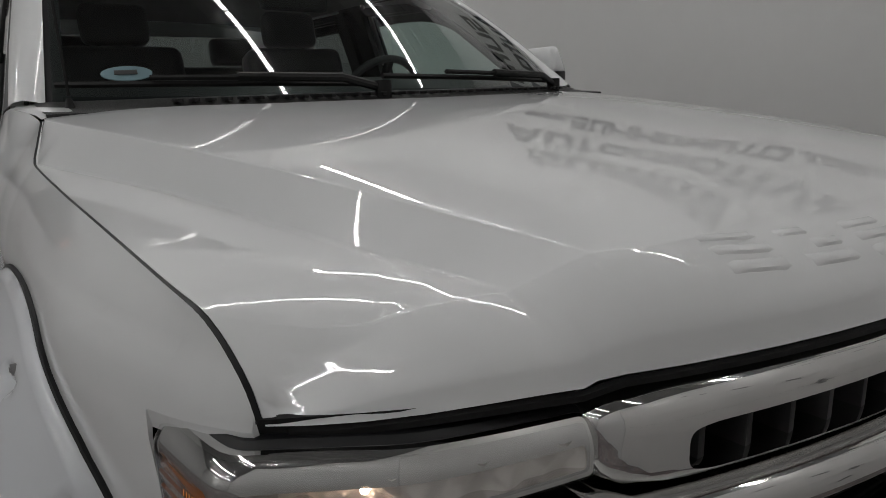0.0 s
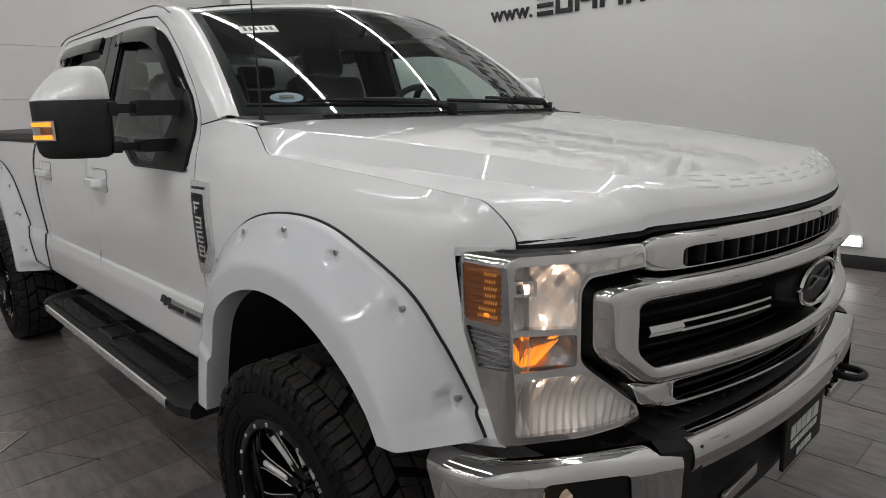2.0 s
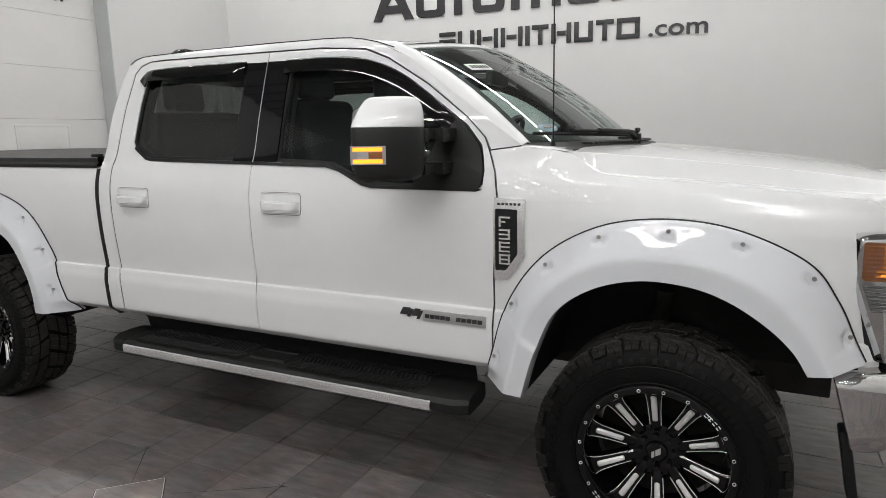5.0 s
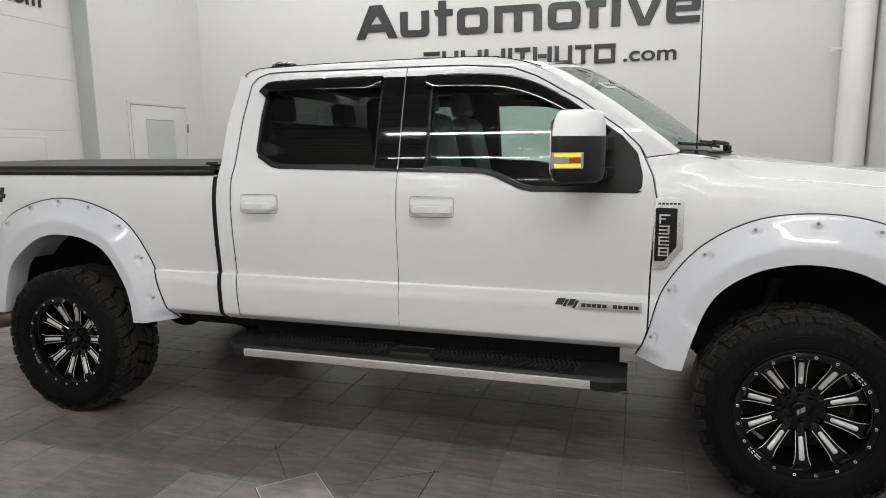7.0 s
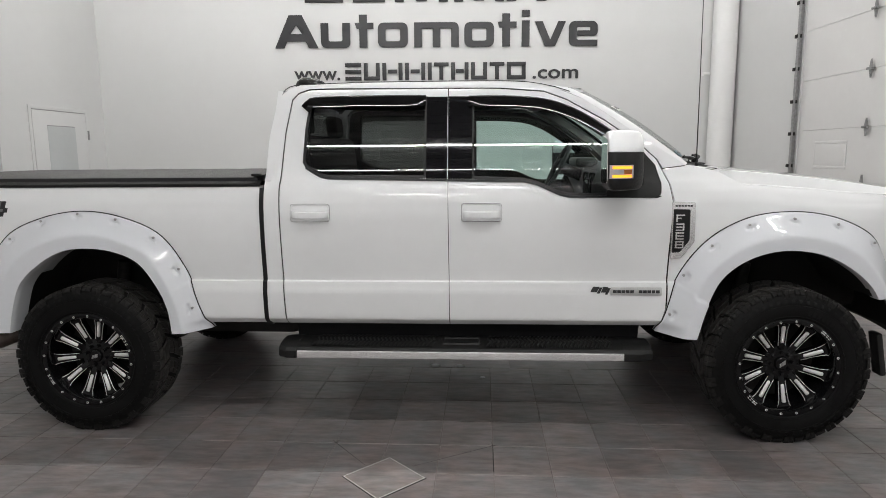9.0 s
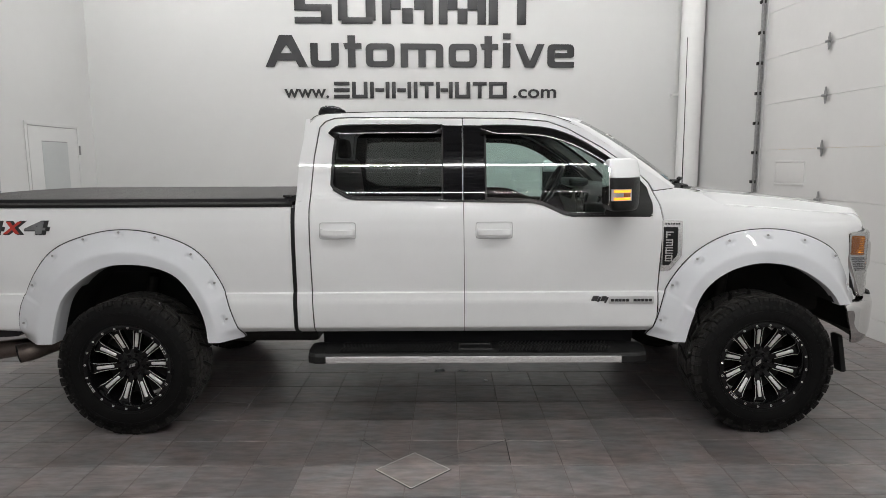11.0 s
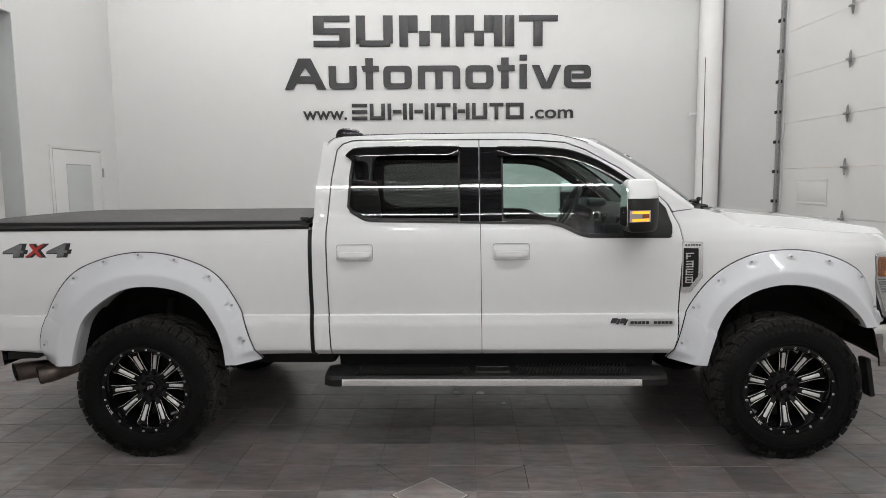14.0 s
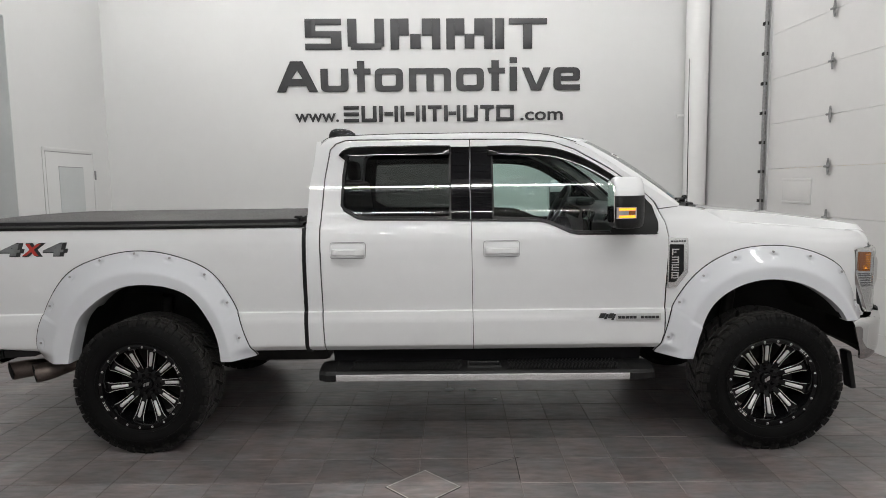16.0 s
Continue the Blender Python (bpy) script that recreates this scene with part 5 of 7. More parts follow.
def tow_mirror(mirror):
    sg = 1 if mirror else -1
    bm = bmesh.new()
    add_loft(bm, [mirror_ring(z, k, sg) for z, k in ((1.452, 0.55), (1.454, 0.75), (1.462, 0.88), (1.478, 0.955), (1.50, 0.985), (1.56, 1.0), (1.645, 1.0), (1.647, 0.985))], True, True)
    m = part("mirror", bm, BLACK_PLASTIC, truck, "black towing mirror housing on two arms", 50)
    bm = bmesh.new()
    add_loft(bm, [mirror_ring(z, k, sg, e) for z, k, e in ((1.648, 0.985, 0), (1.650, 1.002, 0), (1.67, 0.995, 0.012), (1.70, 0.975, 0.034), (1.728, 0.93, 0.055), (1.748, 0.85, 0.066), (1.757, 0.74, 0.068), (1.76, 0.55, 0.06))], True, True)
    part("cap", bm, PAINT, m, "white mirror cap", 50)
    # clear-framed amber signal on the outer front corner
    face = resample([(-1.073, 1.367), (-1.04, 1.371), (-0.985, 1.352), (-0.945, 1.328)], 12)
    for z0, z1, mt, lab, nm, o, cut in ((1.515, 1.582, SATIN, "clear and silver signal surround", "signal", 0.004, 0), (1.563, 1.577, AMBER_GLOW, "glowing amber light strip", "signal_strip", 0.007, 1), (1.520, 1.534, AMBER_GLOW, "glowing amber light strip", "signal_strip", 0.007, 1), (1.537, 1.560, AMBER, "", "signal_inset", 0.006, 6)):
        bm = bmesh.new()
        lo = [Vector((p.x + o * 0.5, sg * (p.y + o * 0.8), 0)) for p in face[cut:12 - min(cut, 1)]]
        add_loft(bm, [[(p.x - 0.01, p.y - sg * 0.012, z0) for p in lo], [(p.x, p.y, z0) for p in lo], [(p.x, p.y, z1) for p in lo], [(p.x - 0.01, p.y - sg * 0.012, z1) for p in lo]])
        part(nm, bm, mt, m, lab)
    sheet("mirror_glass", rounded([(1.185, 1.49), (1.355, 1.49), (1.335, 1.71), (1.19, 1.74)], 0.03), lambda y, z: (-1.080, -y, z), CHROME, m, out=(-1, 0, 0), skirt=(0.004, 0, 0), mirror=mirror, label="mirror glass")
    # arms
    for z, hz in ((1.617, 0.026), (1.487, 0.022)):
        bm = bmesh.new()
        add_loft(bm, [[(x, sg * y, z + dz) for x, dz in ((-0.905, -hz * 0.6), (-0.865, -hz * 0.6), (-0.865, hz * 0.6), (-0.905, hz * 0.6))] for y in (1.02, 1.18)], True, True)
        add_loft(bm, [[(x, sg * y, z + dz) for x, dz in ((-0.93, -hz), (-0.83 - (1.09 - y) * 0.1, -hz), (-0.83 - (1.09 - y) * 0.1, hz), (-0.93, hz))] for y in (0.93, 0.96, 1.08, 1.09)], True, True)
        add_box(bm, (-0.885, sg * 1.165, z), (0.055, 0.03, hz * 1.9), 0.006)
        part("arm", bm, BLACK_PLASTIC, m, "black telescopic mirror arm")
    sheet("mirror_base", rounded([(-1.02, 1.405), (-0.712, 1.402), (-0.706, 1.47), (-0.735, 1.57), (-0.81, 1.652), (-0.90, 1.715), (-0.93, 1.60)], 0.02), lambda x, z: body(x, z, 0.012), BLACK_PLASTIC, m, us=XC, vs=ZC, skirt=(0, 0.03, 0), mirror=mirror, label="black triangular mirror base")
    return m


for mir in SIDES:
    tow_mirror(mir)

# ---- headlamps ----
class Plan:
    """A line in plan, followed by its length, with the outward normal."""
    def __init__(self, pts):
        self.p = [Vector(q) for q in resample(pts, 60)]
        self.l = [0]
        for a, b in zip(self.p, self.p[1:]):
            self.l.append(self.l[-1] + (b - a).length)

    def at(self, s, off=0.0):
        s = max(0.0, min(self.l[-1] - 1e-6, s))
        i = min(len(self.l) - 2, int(np.searchsorted(self.l, s, side="right")) - 1)
        t = (s - self.l[i]) / (self.l[i + 1] - self.l[i])
        a, b = self.p[max(0, i - 1)], self.p[min(len(self.p) - 1, i + 2)]
        d = (b - a).normalized()
        q = self.p[i].lerp(self.p[i + 1], t)
        return q.x + d.y * off, q.y - d.x * off


LAMP = Plan([(0.551, -0.953), (0.62, -0.947), (0.680, -0.939), (0.706, -0.926), (0.722, -0.905), (0.758, -0.857), (0.796, -0.803), (0.826, -0.732), (0.852, -0.655)])


def lamp_back(u, z):
    """How far the lamp's face curves back along its top and its rear edge."""
    return -0.034 * max(0, (z - 1.256) / 0.038) ** 2 - 0.010 * max(0, (0.044 - u) / 0.022) ** 2


def lamp_at(off):
    return lambda u, z: (*LAMP.at(u, off + lamp_back(u, z)), z)


LU = [0.015 * k for k in range(1, 34)]
LAMP_OUT = [(0.022, 1.284), (0.030, 1.13), (0.128, 0.862), (0.468, 0.874), (0.455, 0.914), (0.325, 1.022), (0.304, 1.046), (0.304, 1.200), (0.322, 1.227), (0.468, 1.234), (0.468, 1.283)]
LAMP_OUT = rounded(LAMP_OUT, [0.012, 0.03, 0.008, 0.01, 0.01, 0.02, 0.02, 0.02, 0.02, 0.006, 0.006], 3)
WIN_AMBER = rounded([(0.044, 1.133), (0.136, 1.130), (0.138, 1.256), (0.040, 1.260)], 0.012, 3)
WIN_SIDE = rounded([(0.046, 1.120), (0.152, 1.117), (0.152, 1.034), (0.077, 1.030)], 0.006, 3)
WIN_MAIN = rounded([(0.160, 1.124), (0.296, 1.120), (0.296, 1.203), (0.316, 1.235), (0.461, 1.241), (0.461, 1.264), (0.164, 1.258)], [0.01, 0.01, 0.02, 0.02, 0.004, 0.006, 0.012], 3)
WIN_TURN = rounded([(0.160, 1.028), (0.296, 1.036), (0.296, 1.106), (0.160, 1.110)], 0.008, 3)
WIN_LOW = rounded([(0.162, 0.880), (0.455, 0.886), (0.447, 0.912), (0.316, 1.018), (0.166, 1.010)], [0.014, 0.008, 0.008, 0.02, 0.012], 3)
for mir in SIDES:
    sg = 1 if mir else -1
    lamp = sheet("headlamp", LAMP_OUT, lamp_at(0.004), CHROME, truck, out=(1, -0.6, 0), us=LU, vs=[0.9 + 0.04 * k for k in range(9)] + [1.258 + 0.004 * k for k in range(9)], holes=[WIN_AMBER, WIN_SIDE, WIN_MAIN, WIN_TURN, WIN_LOW], skirt=(-0.018, 0.012, 0), mirror=mir, label="lit chrome headlamp with amber corner lens")
    sheet("lamp_gasket", inset(LAMP_OUT, -0.005), lamp_at(-0.004), BLACK_TRIM, lamp, out=(1, -0.6, 0), us=LU, vs=[0.9 + 0.08 * k for k in range(5)], holes=[inset(LAMP_OUT, 0.004)], skirt=(-0.05, 0.04, 0), mirror=mir, label="black rubber gasket")
    sheet("housing", inset(LAMP_OUT, 0.002), lamp_at(-0.075), REFLECTOR, lamp, out=(1, -0.6, 0), us=LU, vs=[1.0, 1.1, 1.2], skirt=(0.06, -0.03, 0), mirror=mir)

    def ribbed(step, amp, base, axis):
        return lambda u, z: (*LAMP.at(u, base + amp * abs(((z if axis else u) / step) % 1.0 - 0.5)), z)
    sheet("amber_lens", WIN_AMBER, lambda u, z: (*LAMP.at(u, 0.0 + 0.008 * abs((z / 0.0135) % 1.0 - 0.5)), z), AMBER, lamp, out=(1, -0.6, 0), us=LU, vs=[1.1335 + 0.00675 * k for k in range(18)], skirt=(-0.01, 0.01, 0), mirror=mir, label="ribbed amber marker lens")
    sheet("marker_glow", rounded([(0.094, 1.148), (0.110, 1.148), (0.107, 1.155), (0.097, 1.155)], 0.003), lamp_at(0.005), AMBER_GLOW, lamp, out=(1, -0.6, 0), us=LU, skirt=(-0.002, 0.002, 0), mirror=mir, label="glowing amber bulb spot")
    sheet("side_reflector", WIN_SIDE, lambda u, z: (*LAMP.at(u, -0.006 + 0.008 * abs((z / 0.0145) % 1.0 - 0.5)), z), LENS_RIB, lamp, out=(1, -0.6, 0), us=LU, vs=[1.03 + 0.00725 * k for k in range(13)], skirt=(-0.01, 0.01, 0), mirror=mir, label="ribbed clear side reflector")
    for k in range(7):
        zz = 1.108 - 0.0112 * k
        ul = 0.052 + (1.12 - zz) * 0.33
        sheet("clear_rib", [(ul, zz), (0.150, zz - 0.004), (0.150, zz - 0.0022), (ul, zz + 0.0018)], lamp_at(0.0025), SATIN, lamp, out=(1, -0.6, 0), us=LU, skirt=(-0.004, 0.003, 0), mirror=mir, label="bright moulded rib")
    # reflector bowls
    def bowl(cu, cz, ru, rz, depth, facets):
        def f(u, z):
            a, b = (u - cu) / ru, (z - cz) / rz
            r = min(1.0, math.sqrt(a * a + b * b))
            off = -depth * (1 - r * r) - 0.012
            if facets == 1:
                off += 0.020 * abs(((0.8 * u + 0.6 * z) / 0.062) % 1.0 - 0.5) + 0.011 * abs(((0.9 * u - 0.5 * z) / 0.034) % 1.0 - 0.5)
            elif facets == 2:
                off += 0.013 * abs(((u - 0.22 * z) / 0.019) % 1.0 - 0.5)
            else:
                off += 0.008 * abs(((u + 0.5 * z) / 0.06) % 1.0 - 0.5)
            return (*LAMP.at(u, off), z)
        return f
    sheet("reflector", inset(WIN_MAIN, -0.006), bowl(0.228, 1.185, 0.085, 0.09, 0.050, 1), REFLECTOR, lamp, out=(1, -0.6, 0), us=[0.157 + 0.0055 * k for k in range(56)], vs=[1.116 + 0.0055 * k for k in range(28)], skirt=(0, 0, 0), mirror=mir, label="faceted headlamp reflector")
    sheet("reflector", inset(WIN_LOW, -0.006), bowl(0.27, 0.945, 0.12, 0.07, 0.035, 2), REFLECTOR, lamp, out=(1, -0.6, 0), us=[0.162 + 0.004 * k for k in range(73)], vs=[0.88 + 0.01 * k for k in range(15)], skirt=(0, 0, 0), mirror=mir, label="fluted lower reflector")
    sheet("reflector", inset(WIN_TURN, -0.006), bowl(0.225, 1.07, 0.07, 0.05, 0.035, 3), SMOKED, lamp, out=(1, -0.6, 0), us=[0.168 + 0.007 * k for k in range(21)], vs=[1.02 + 0.007 * k for k in range(14)], skirt=(0, 0, 0), mirror=mir, label="turn signal reflector")
    for cu, cz, r, mt, nm, off in ((0.187, 1.206, 0.012, BULB, "bulb", -0.032), (0.262, 1.236, 0.009, BULB, "bulb", -0.030), (0.235, 1.136, 0.007, BULB, "bulb", -0.030), (0.300, 0.996, 0.012, BULB, "bulb", -0.027), (0.22, 0.99, 0.012, BULB, "bulb", -0.024), (0.184, 1.098, 0.010, AMBER_GLOW, "turn_bulb", -0.022)):
        bm = bmesh.new()
        x, y = LAMP.at(cu, off)
        bmesh.ops.create_uvsphere(bm, u_segments=12, v_segments=8, radius=r * 0.42, matrix=Matrix.Translation((x, -sg * y, cz)))
        part(nm, bm, mt, lamp, "glowing lamp bulb")
    # projector frame in the main lamp and the bright arm along the top
    sheet("bezel", rounded([(0.163, 1.190), (0.214, 1.190), (0.214, 1.224), (0.163, 1.224)], 0.006), lamp_at(-0.012), CHROME, lamp, out=(1, -0.6, 0), us=LU, holes=[rounded([(0.170, 1.197), (0.207, 1.197), (0.207, 1.217), (0.170, 1.217)], 0.004)], skirt=(-0.025, 0.02, 0), mirror=mir)
    for k in range(8):
        u0 = 0.315 + 0.016 * k
        sheet("light_cell", [(u0, 1.25), (u0 + 0.011, 1.251), (u0 + 0.011, 1.262), (u0, 1.262)], lamp_at(-0.012), LAMP_GLOW if k < 7 else REFLECTOR, lamp, out=(1, -0.6, 0), skirt=(-0.006, 0.004, 0), mirror=mir)
    for k in range(7):
        zz = 1.143 + 0.0152 * k
        sheet("lens_rib", [(0.042, zz), (0.138, zz - 0.001), (0.138, zz + 0.0022), (0.042, zz + 0.0032)], lamp_at(0.0062), AMBER_DARK, lamp, out=(1, -0.6, 0), us=LU, skirt=(-0.003, 0.003, 0), mirror=mir, label="dark amber rib")
    # amber light streaks on the turn reflector, put in as thin emitting strips
    streaks = [(0.163 + 0.004 * k, 1.036 + 0.002 * k, 0.162 + 0.004 * k, 1.092 - 0.007 * k, 0.0016) for k in range(4)]
    streaks += [(0.174 + 0.0045 * k, 1.034 + 0.0006 * k, 0.192 + 0.0085 * k, 1.074 + 0.0022 * k, 0.0024 if k in (1, 2, 6) else 0.0011) for k in range(9)]
    streaks += [(0.238 + 0.004 * k, 1.094, 0.250 + 0.006 * k, 1.1045, 0.0011) for k in range(4)] + [(0.182, 1.094, 0.183, 1.106, 0.004)]
    for ua, za, ub, zb, wd in streaks:
        sheet("turn_glow", [(ua, za), (ua + wd, za), (ub + wd, zb), (ub, zb)], lamp_at(-0.014), AMBER_GLOW, lamp, out=(1, -0.6, 0), skirt=(-0.003, 0.002, 0), mirror=mir, label="thin glowing strip for an amber light streak on the reflector")
    # facets of the amber lens; the bulb's light on them is put in as emission
    bm = bmesh.new()
    for k in range(7):
        for i in range(9 - k % 2):
            u0, z0 = 0.080 + 0.0055 * i + 0.002 * (k % 2), 1.1455 + 0.0152 * k
            if u0 < 0.131 and (i > 2 or k < 2):
                quad = []
                for du, dz in ((0, 0), (0.0022, 0), (0.0042, 0.0075), (0.002, 0.0075)):
                    x, y = LAMP.at(u0 + du, 0.0055)
                    quad.append((x, -sg * y, z0 + dz))
                add_loft(bm, [quad[:2], [quad[3], quad[2]]])
    part("lit_facets", bm, AMBER_LIT, lamp, "amber facets with the bulb's light put in as a glow")
    for win in (LAMP_OUT,):
        sheet("lens", inset(win, 0.001), lamp_at(0.008), LENS, lamp, out=(1, -0.6, 0), us=LU, vs=[1.256 + 0.006 * k for k in range(6)], skirt=(0, 0, 0), mirror=mir, label="clear lamp lens")
    # black surround between lamp, hood and grille
    sheet("lamp_surround", [(0.10, 0.84), (0.475, 0.85), (0.475, 1.312), (0.05, 1.30)], lambda u, z: (*LAMP.at(u, -0.125 + 0.09 * smooth(1.275, 1.297, z)), z), LINER, truck, out=(1, -0.6, 0), us=LU, skirt=(-0.08, 0.05, 0), mirror=mir)


# ---- grille ----
def grille_x(y):
    return 0.965 - 0.30 * y * y


def gr(off):
    return lambda y, z: (grille_x(y) + off, y, z)


def ring_outline(poly, counts, r):
    """An outline with rounded corners and its long edges divided."""
    pts, out, k = rounded(poly, r, 4), [], len(poly)
    for i in range(k):
        out += pts[5 * i:5 * i + 4]
        a, b = Vector(pts[5 * i + 4]), Vector(pts[(5 * i + 5) % len(pts)])
        out += [tuple(a.lerp(b, t / counts[i])) for t in range(counts[i])]
    return out


def frame_ring(name, outer, inner, counts, profile, mat_, parent, label="", r=0.018):
    """A moulded frame: its section runs from the outer to the inner outline, with the offset of each step."""
    O, I = ring_outline(outer, counts, r * 1.6), ring_outline(inner, counts, r)
    bm = bmesh.new()
    rows = []
    for t, off in profile:
        rows.append([(grille_x(o[0] + (i[0] - o[0]) * t) + off, o[0] + (i[0] - o[0]) * t, o[1] + (i[1] - o[1]) * t) for o, i in zip(O, I)])
    add_loft(bm, rows, closed=True)
    return part(name, bm, mat_, parent, label, 62)


YU = [-0.8 + 0.05 * k for k in range(33)]
grille = sheet("grille", [(-0.775, 0.885), (0.775, 0.885), (0.775, 1.24), (0.66, 1.25), (0.655, 1.325), (-0.655, 1.325), (-0.66, 1.25), (-0.775, 1.24)], gr(-0.06), LINER, truck, out=(1, 0, 0), us=YU, skirt=(-0.06, 0, 0), label="black mesh grille with large chrome frame")
frame_ring("grille_frame", [(-0.765, 1.196), (-0.70, 1.206), (0.70, 1.206), (0.765, 1.196), (0.765, 1.045), (0.68, 0.966), (-0.68, 0.966), (-0.765, 1.045)],
           [(-0.702, 1.156), (-0.68, 1.166), (0.68, 1.166), (0.702, 1.156), (0.702, 1.052), (0.662, 1.013), (-0.662, 1.013), (-0.702, 1.052)],
           (2, 28, 2, 3, 3, 28, 3, 3), ((-0.20, -0.08), (-0.17, -0.02), (-0.13, 0.010), (-0.02, 0.040), (0.05, 0.050), (0.12, 0.056), (0.35, 0.063), (0.72, 0.064), (0.86, 0.061), (0.95, 0.054), (1.0, 0.042), (1.015, 0.02), (1.02, -0.05)), CHROME, grille, "thick chrome grille frame")
frame_ring("upper_bar", [(-0.655, 1.292), (-0.58, 1.302), (0.58, 1.302), (0.655, 1.292), (0.655, 1.218), (0.6, 1.216), (-0.6, 1.216), (-0.655, 1.218)],
           [(-0.572, 1.262), (-0.55, 1.266), (0.55, 1.266), (0.572, 1.262), (0.572, 1.228), (0.55, 1.224), (-0.55, 1.224), (-0.572, 1.228)],
           (2, 26, 2, 3, 2, 26, 2, 3), ((-0.05, -0.08), (0.0, 0.0), (0.1, 0.022), (0.45, 0.034), (0.9, 0.036), (1.0, 0.026), (1.05, -0.05)), CHROME, grille, "chrome upper grille bar with open slots")
frame_ring("lower_frame", [(-0.655, 0.958), (-0.60, 0.960), (0.60, 0.960), (0.655, 0.958), (0.655, 0.898), (0.6, 0.893), (-0.6, 0.893), (-0.655, 0.898)],
           [(-0.575, 0.952), (-0.56, 0.955), (0.56, 0.955), (0.575, 0.952), (0.575, 0.910), (0.55, 0.903), (-0.55, 0.903), (-0.575, 0.910)],
           (2, 26, 2, 2, 2, 26, 2, 2), ((-0.05, -0.06), (0.0, 0.018), (0.3, 0.030), (0.9, 0.030), (1.0, 0.024), (1.05, -0.04)), CHROME, grille, "thin chrome lower grille frame")
for k in range(21):
    y = -0.55 + 1.1 * k / 20
    box("upper_slat", (grille_x(y) - 0.005, y, 1.245), (0.05, 0.012, 0.05), BLACK_TRIM, grille, 0.002)
for k in range(6):
    z = 1.024 + 0.0265 * k
    sheet("mesh_bar", [(-0.69, z), (0.69, z), (0.69, z + 0.006), (-0.69, z + 0.006)], gr(-0.03), LINER, grille, out=(1, 0, 0), us=YU, skirt=(-0.03, 0, 0.004))
for k in range(2):
    z = 0.915 + 0.018 * k
    sheet("mesh_bar", [(-0.56, z), (0.56, z), (0.56, z + 0.006), (-0.56, z + 0.006)], gr(-0.006), BLACK_TRIM, grille, out=(1, 0, 0), us=YU, skirt=(-0.03, 0, 0.004))
for sg in (-1, 1):
    bm = bmesh.new()
    def bar_put(y, z, off):
        return (grille_x(y) + off, sg * y, z)
    rows = [[bar_put(y, z, off) for z, off in ((1.071, 0.0), (1.073, 0.030), (1.085, 0.036), (1.098, 0.030), (1.100, 0.0))] for y in (0.655, 0.65, 0.60, 0.565)]
    add_loft(bm, rows)
    part("grille_wing", bm, CHROME, grille, "chrome grille wing", 40)
    for z in (1.075, 1.096):
        bm = bmesh.new()
        add_loft(bm, [[bar_put(y, z + dz, off) for dz, off in ((-0.0032, 0.0), (-0.0032, 0.030), (0.0032, 0.030), (0.0032, 0.0))] for y in [0.565 - 0.035 * k for k in range(10)]])
        part("grille_strip", bm, CHROME, grille, "thin chrome grille strip")
bm = bmesh.new()
add_lathe(bm, [(0.0, -0.024), (0.8, -0.024), (0.95, -0.02), (1.12, 0.0), (1.25, 0.02), (1.27, 0.07)], 40)
bmesh.ops.transform(bm, matrix=Matrix.Translation((0.98, 0, 1.092)) @ Matrix.Diagonal((1, 1, 1, 1)) @ Matrix.Rotation(radians(90), 4, "Z") @ Matrix.Diagonal((0.142, 1, 0.058, 1)), verts=bm.verts)
emblem = part("emblem", bm, BLACK_TRIM, grille, "dark oval emblem with chrome rim")
bm = bmesh.new()
for a, b in ((0.142, 0.058),):
    add_tube(bm, [(1.008, a * math.cos(k * math.tau / 40), 1.092 + b * math.sin(k * math.tau / 40)) for k in range(40)], 0.0065, 8, True)
part("emblem_rim", bm, CHROME, emblem, "chrome emblem rim")
bm = bmesh.new()
add_tube(bm, [(1.008, 0.095 * math.cos(k * math.tau / 30), 1.092 + 0.016 * math.sin(2 * k * math.tau / 30) + 0.01) for k in range(30)], 0.004, 6, True)
part("emblem_mark", bm, GREY_DECAL, emblem)

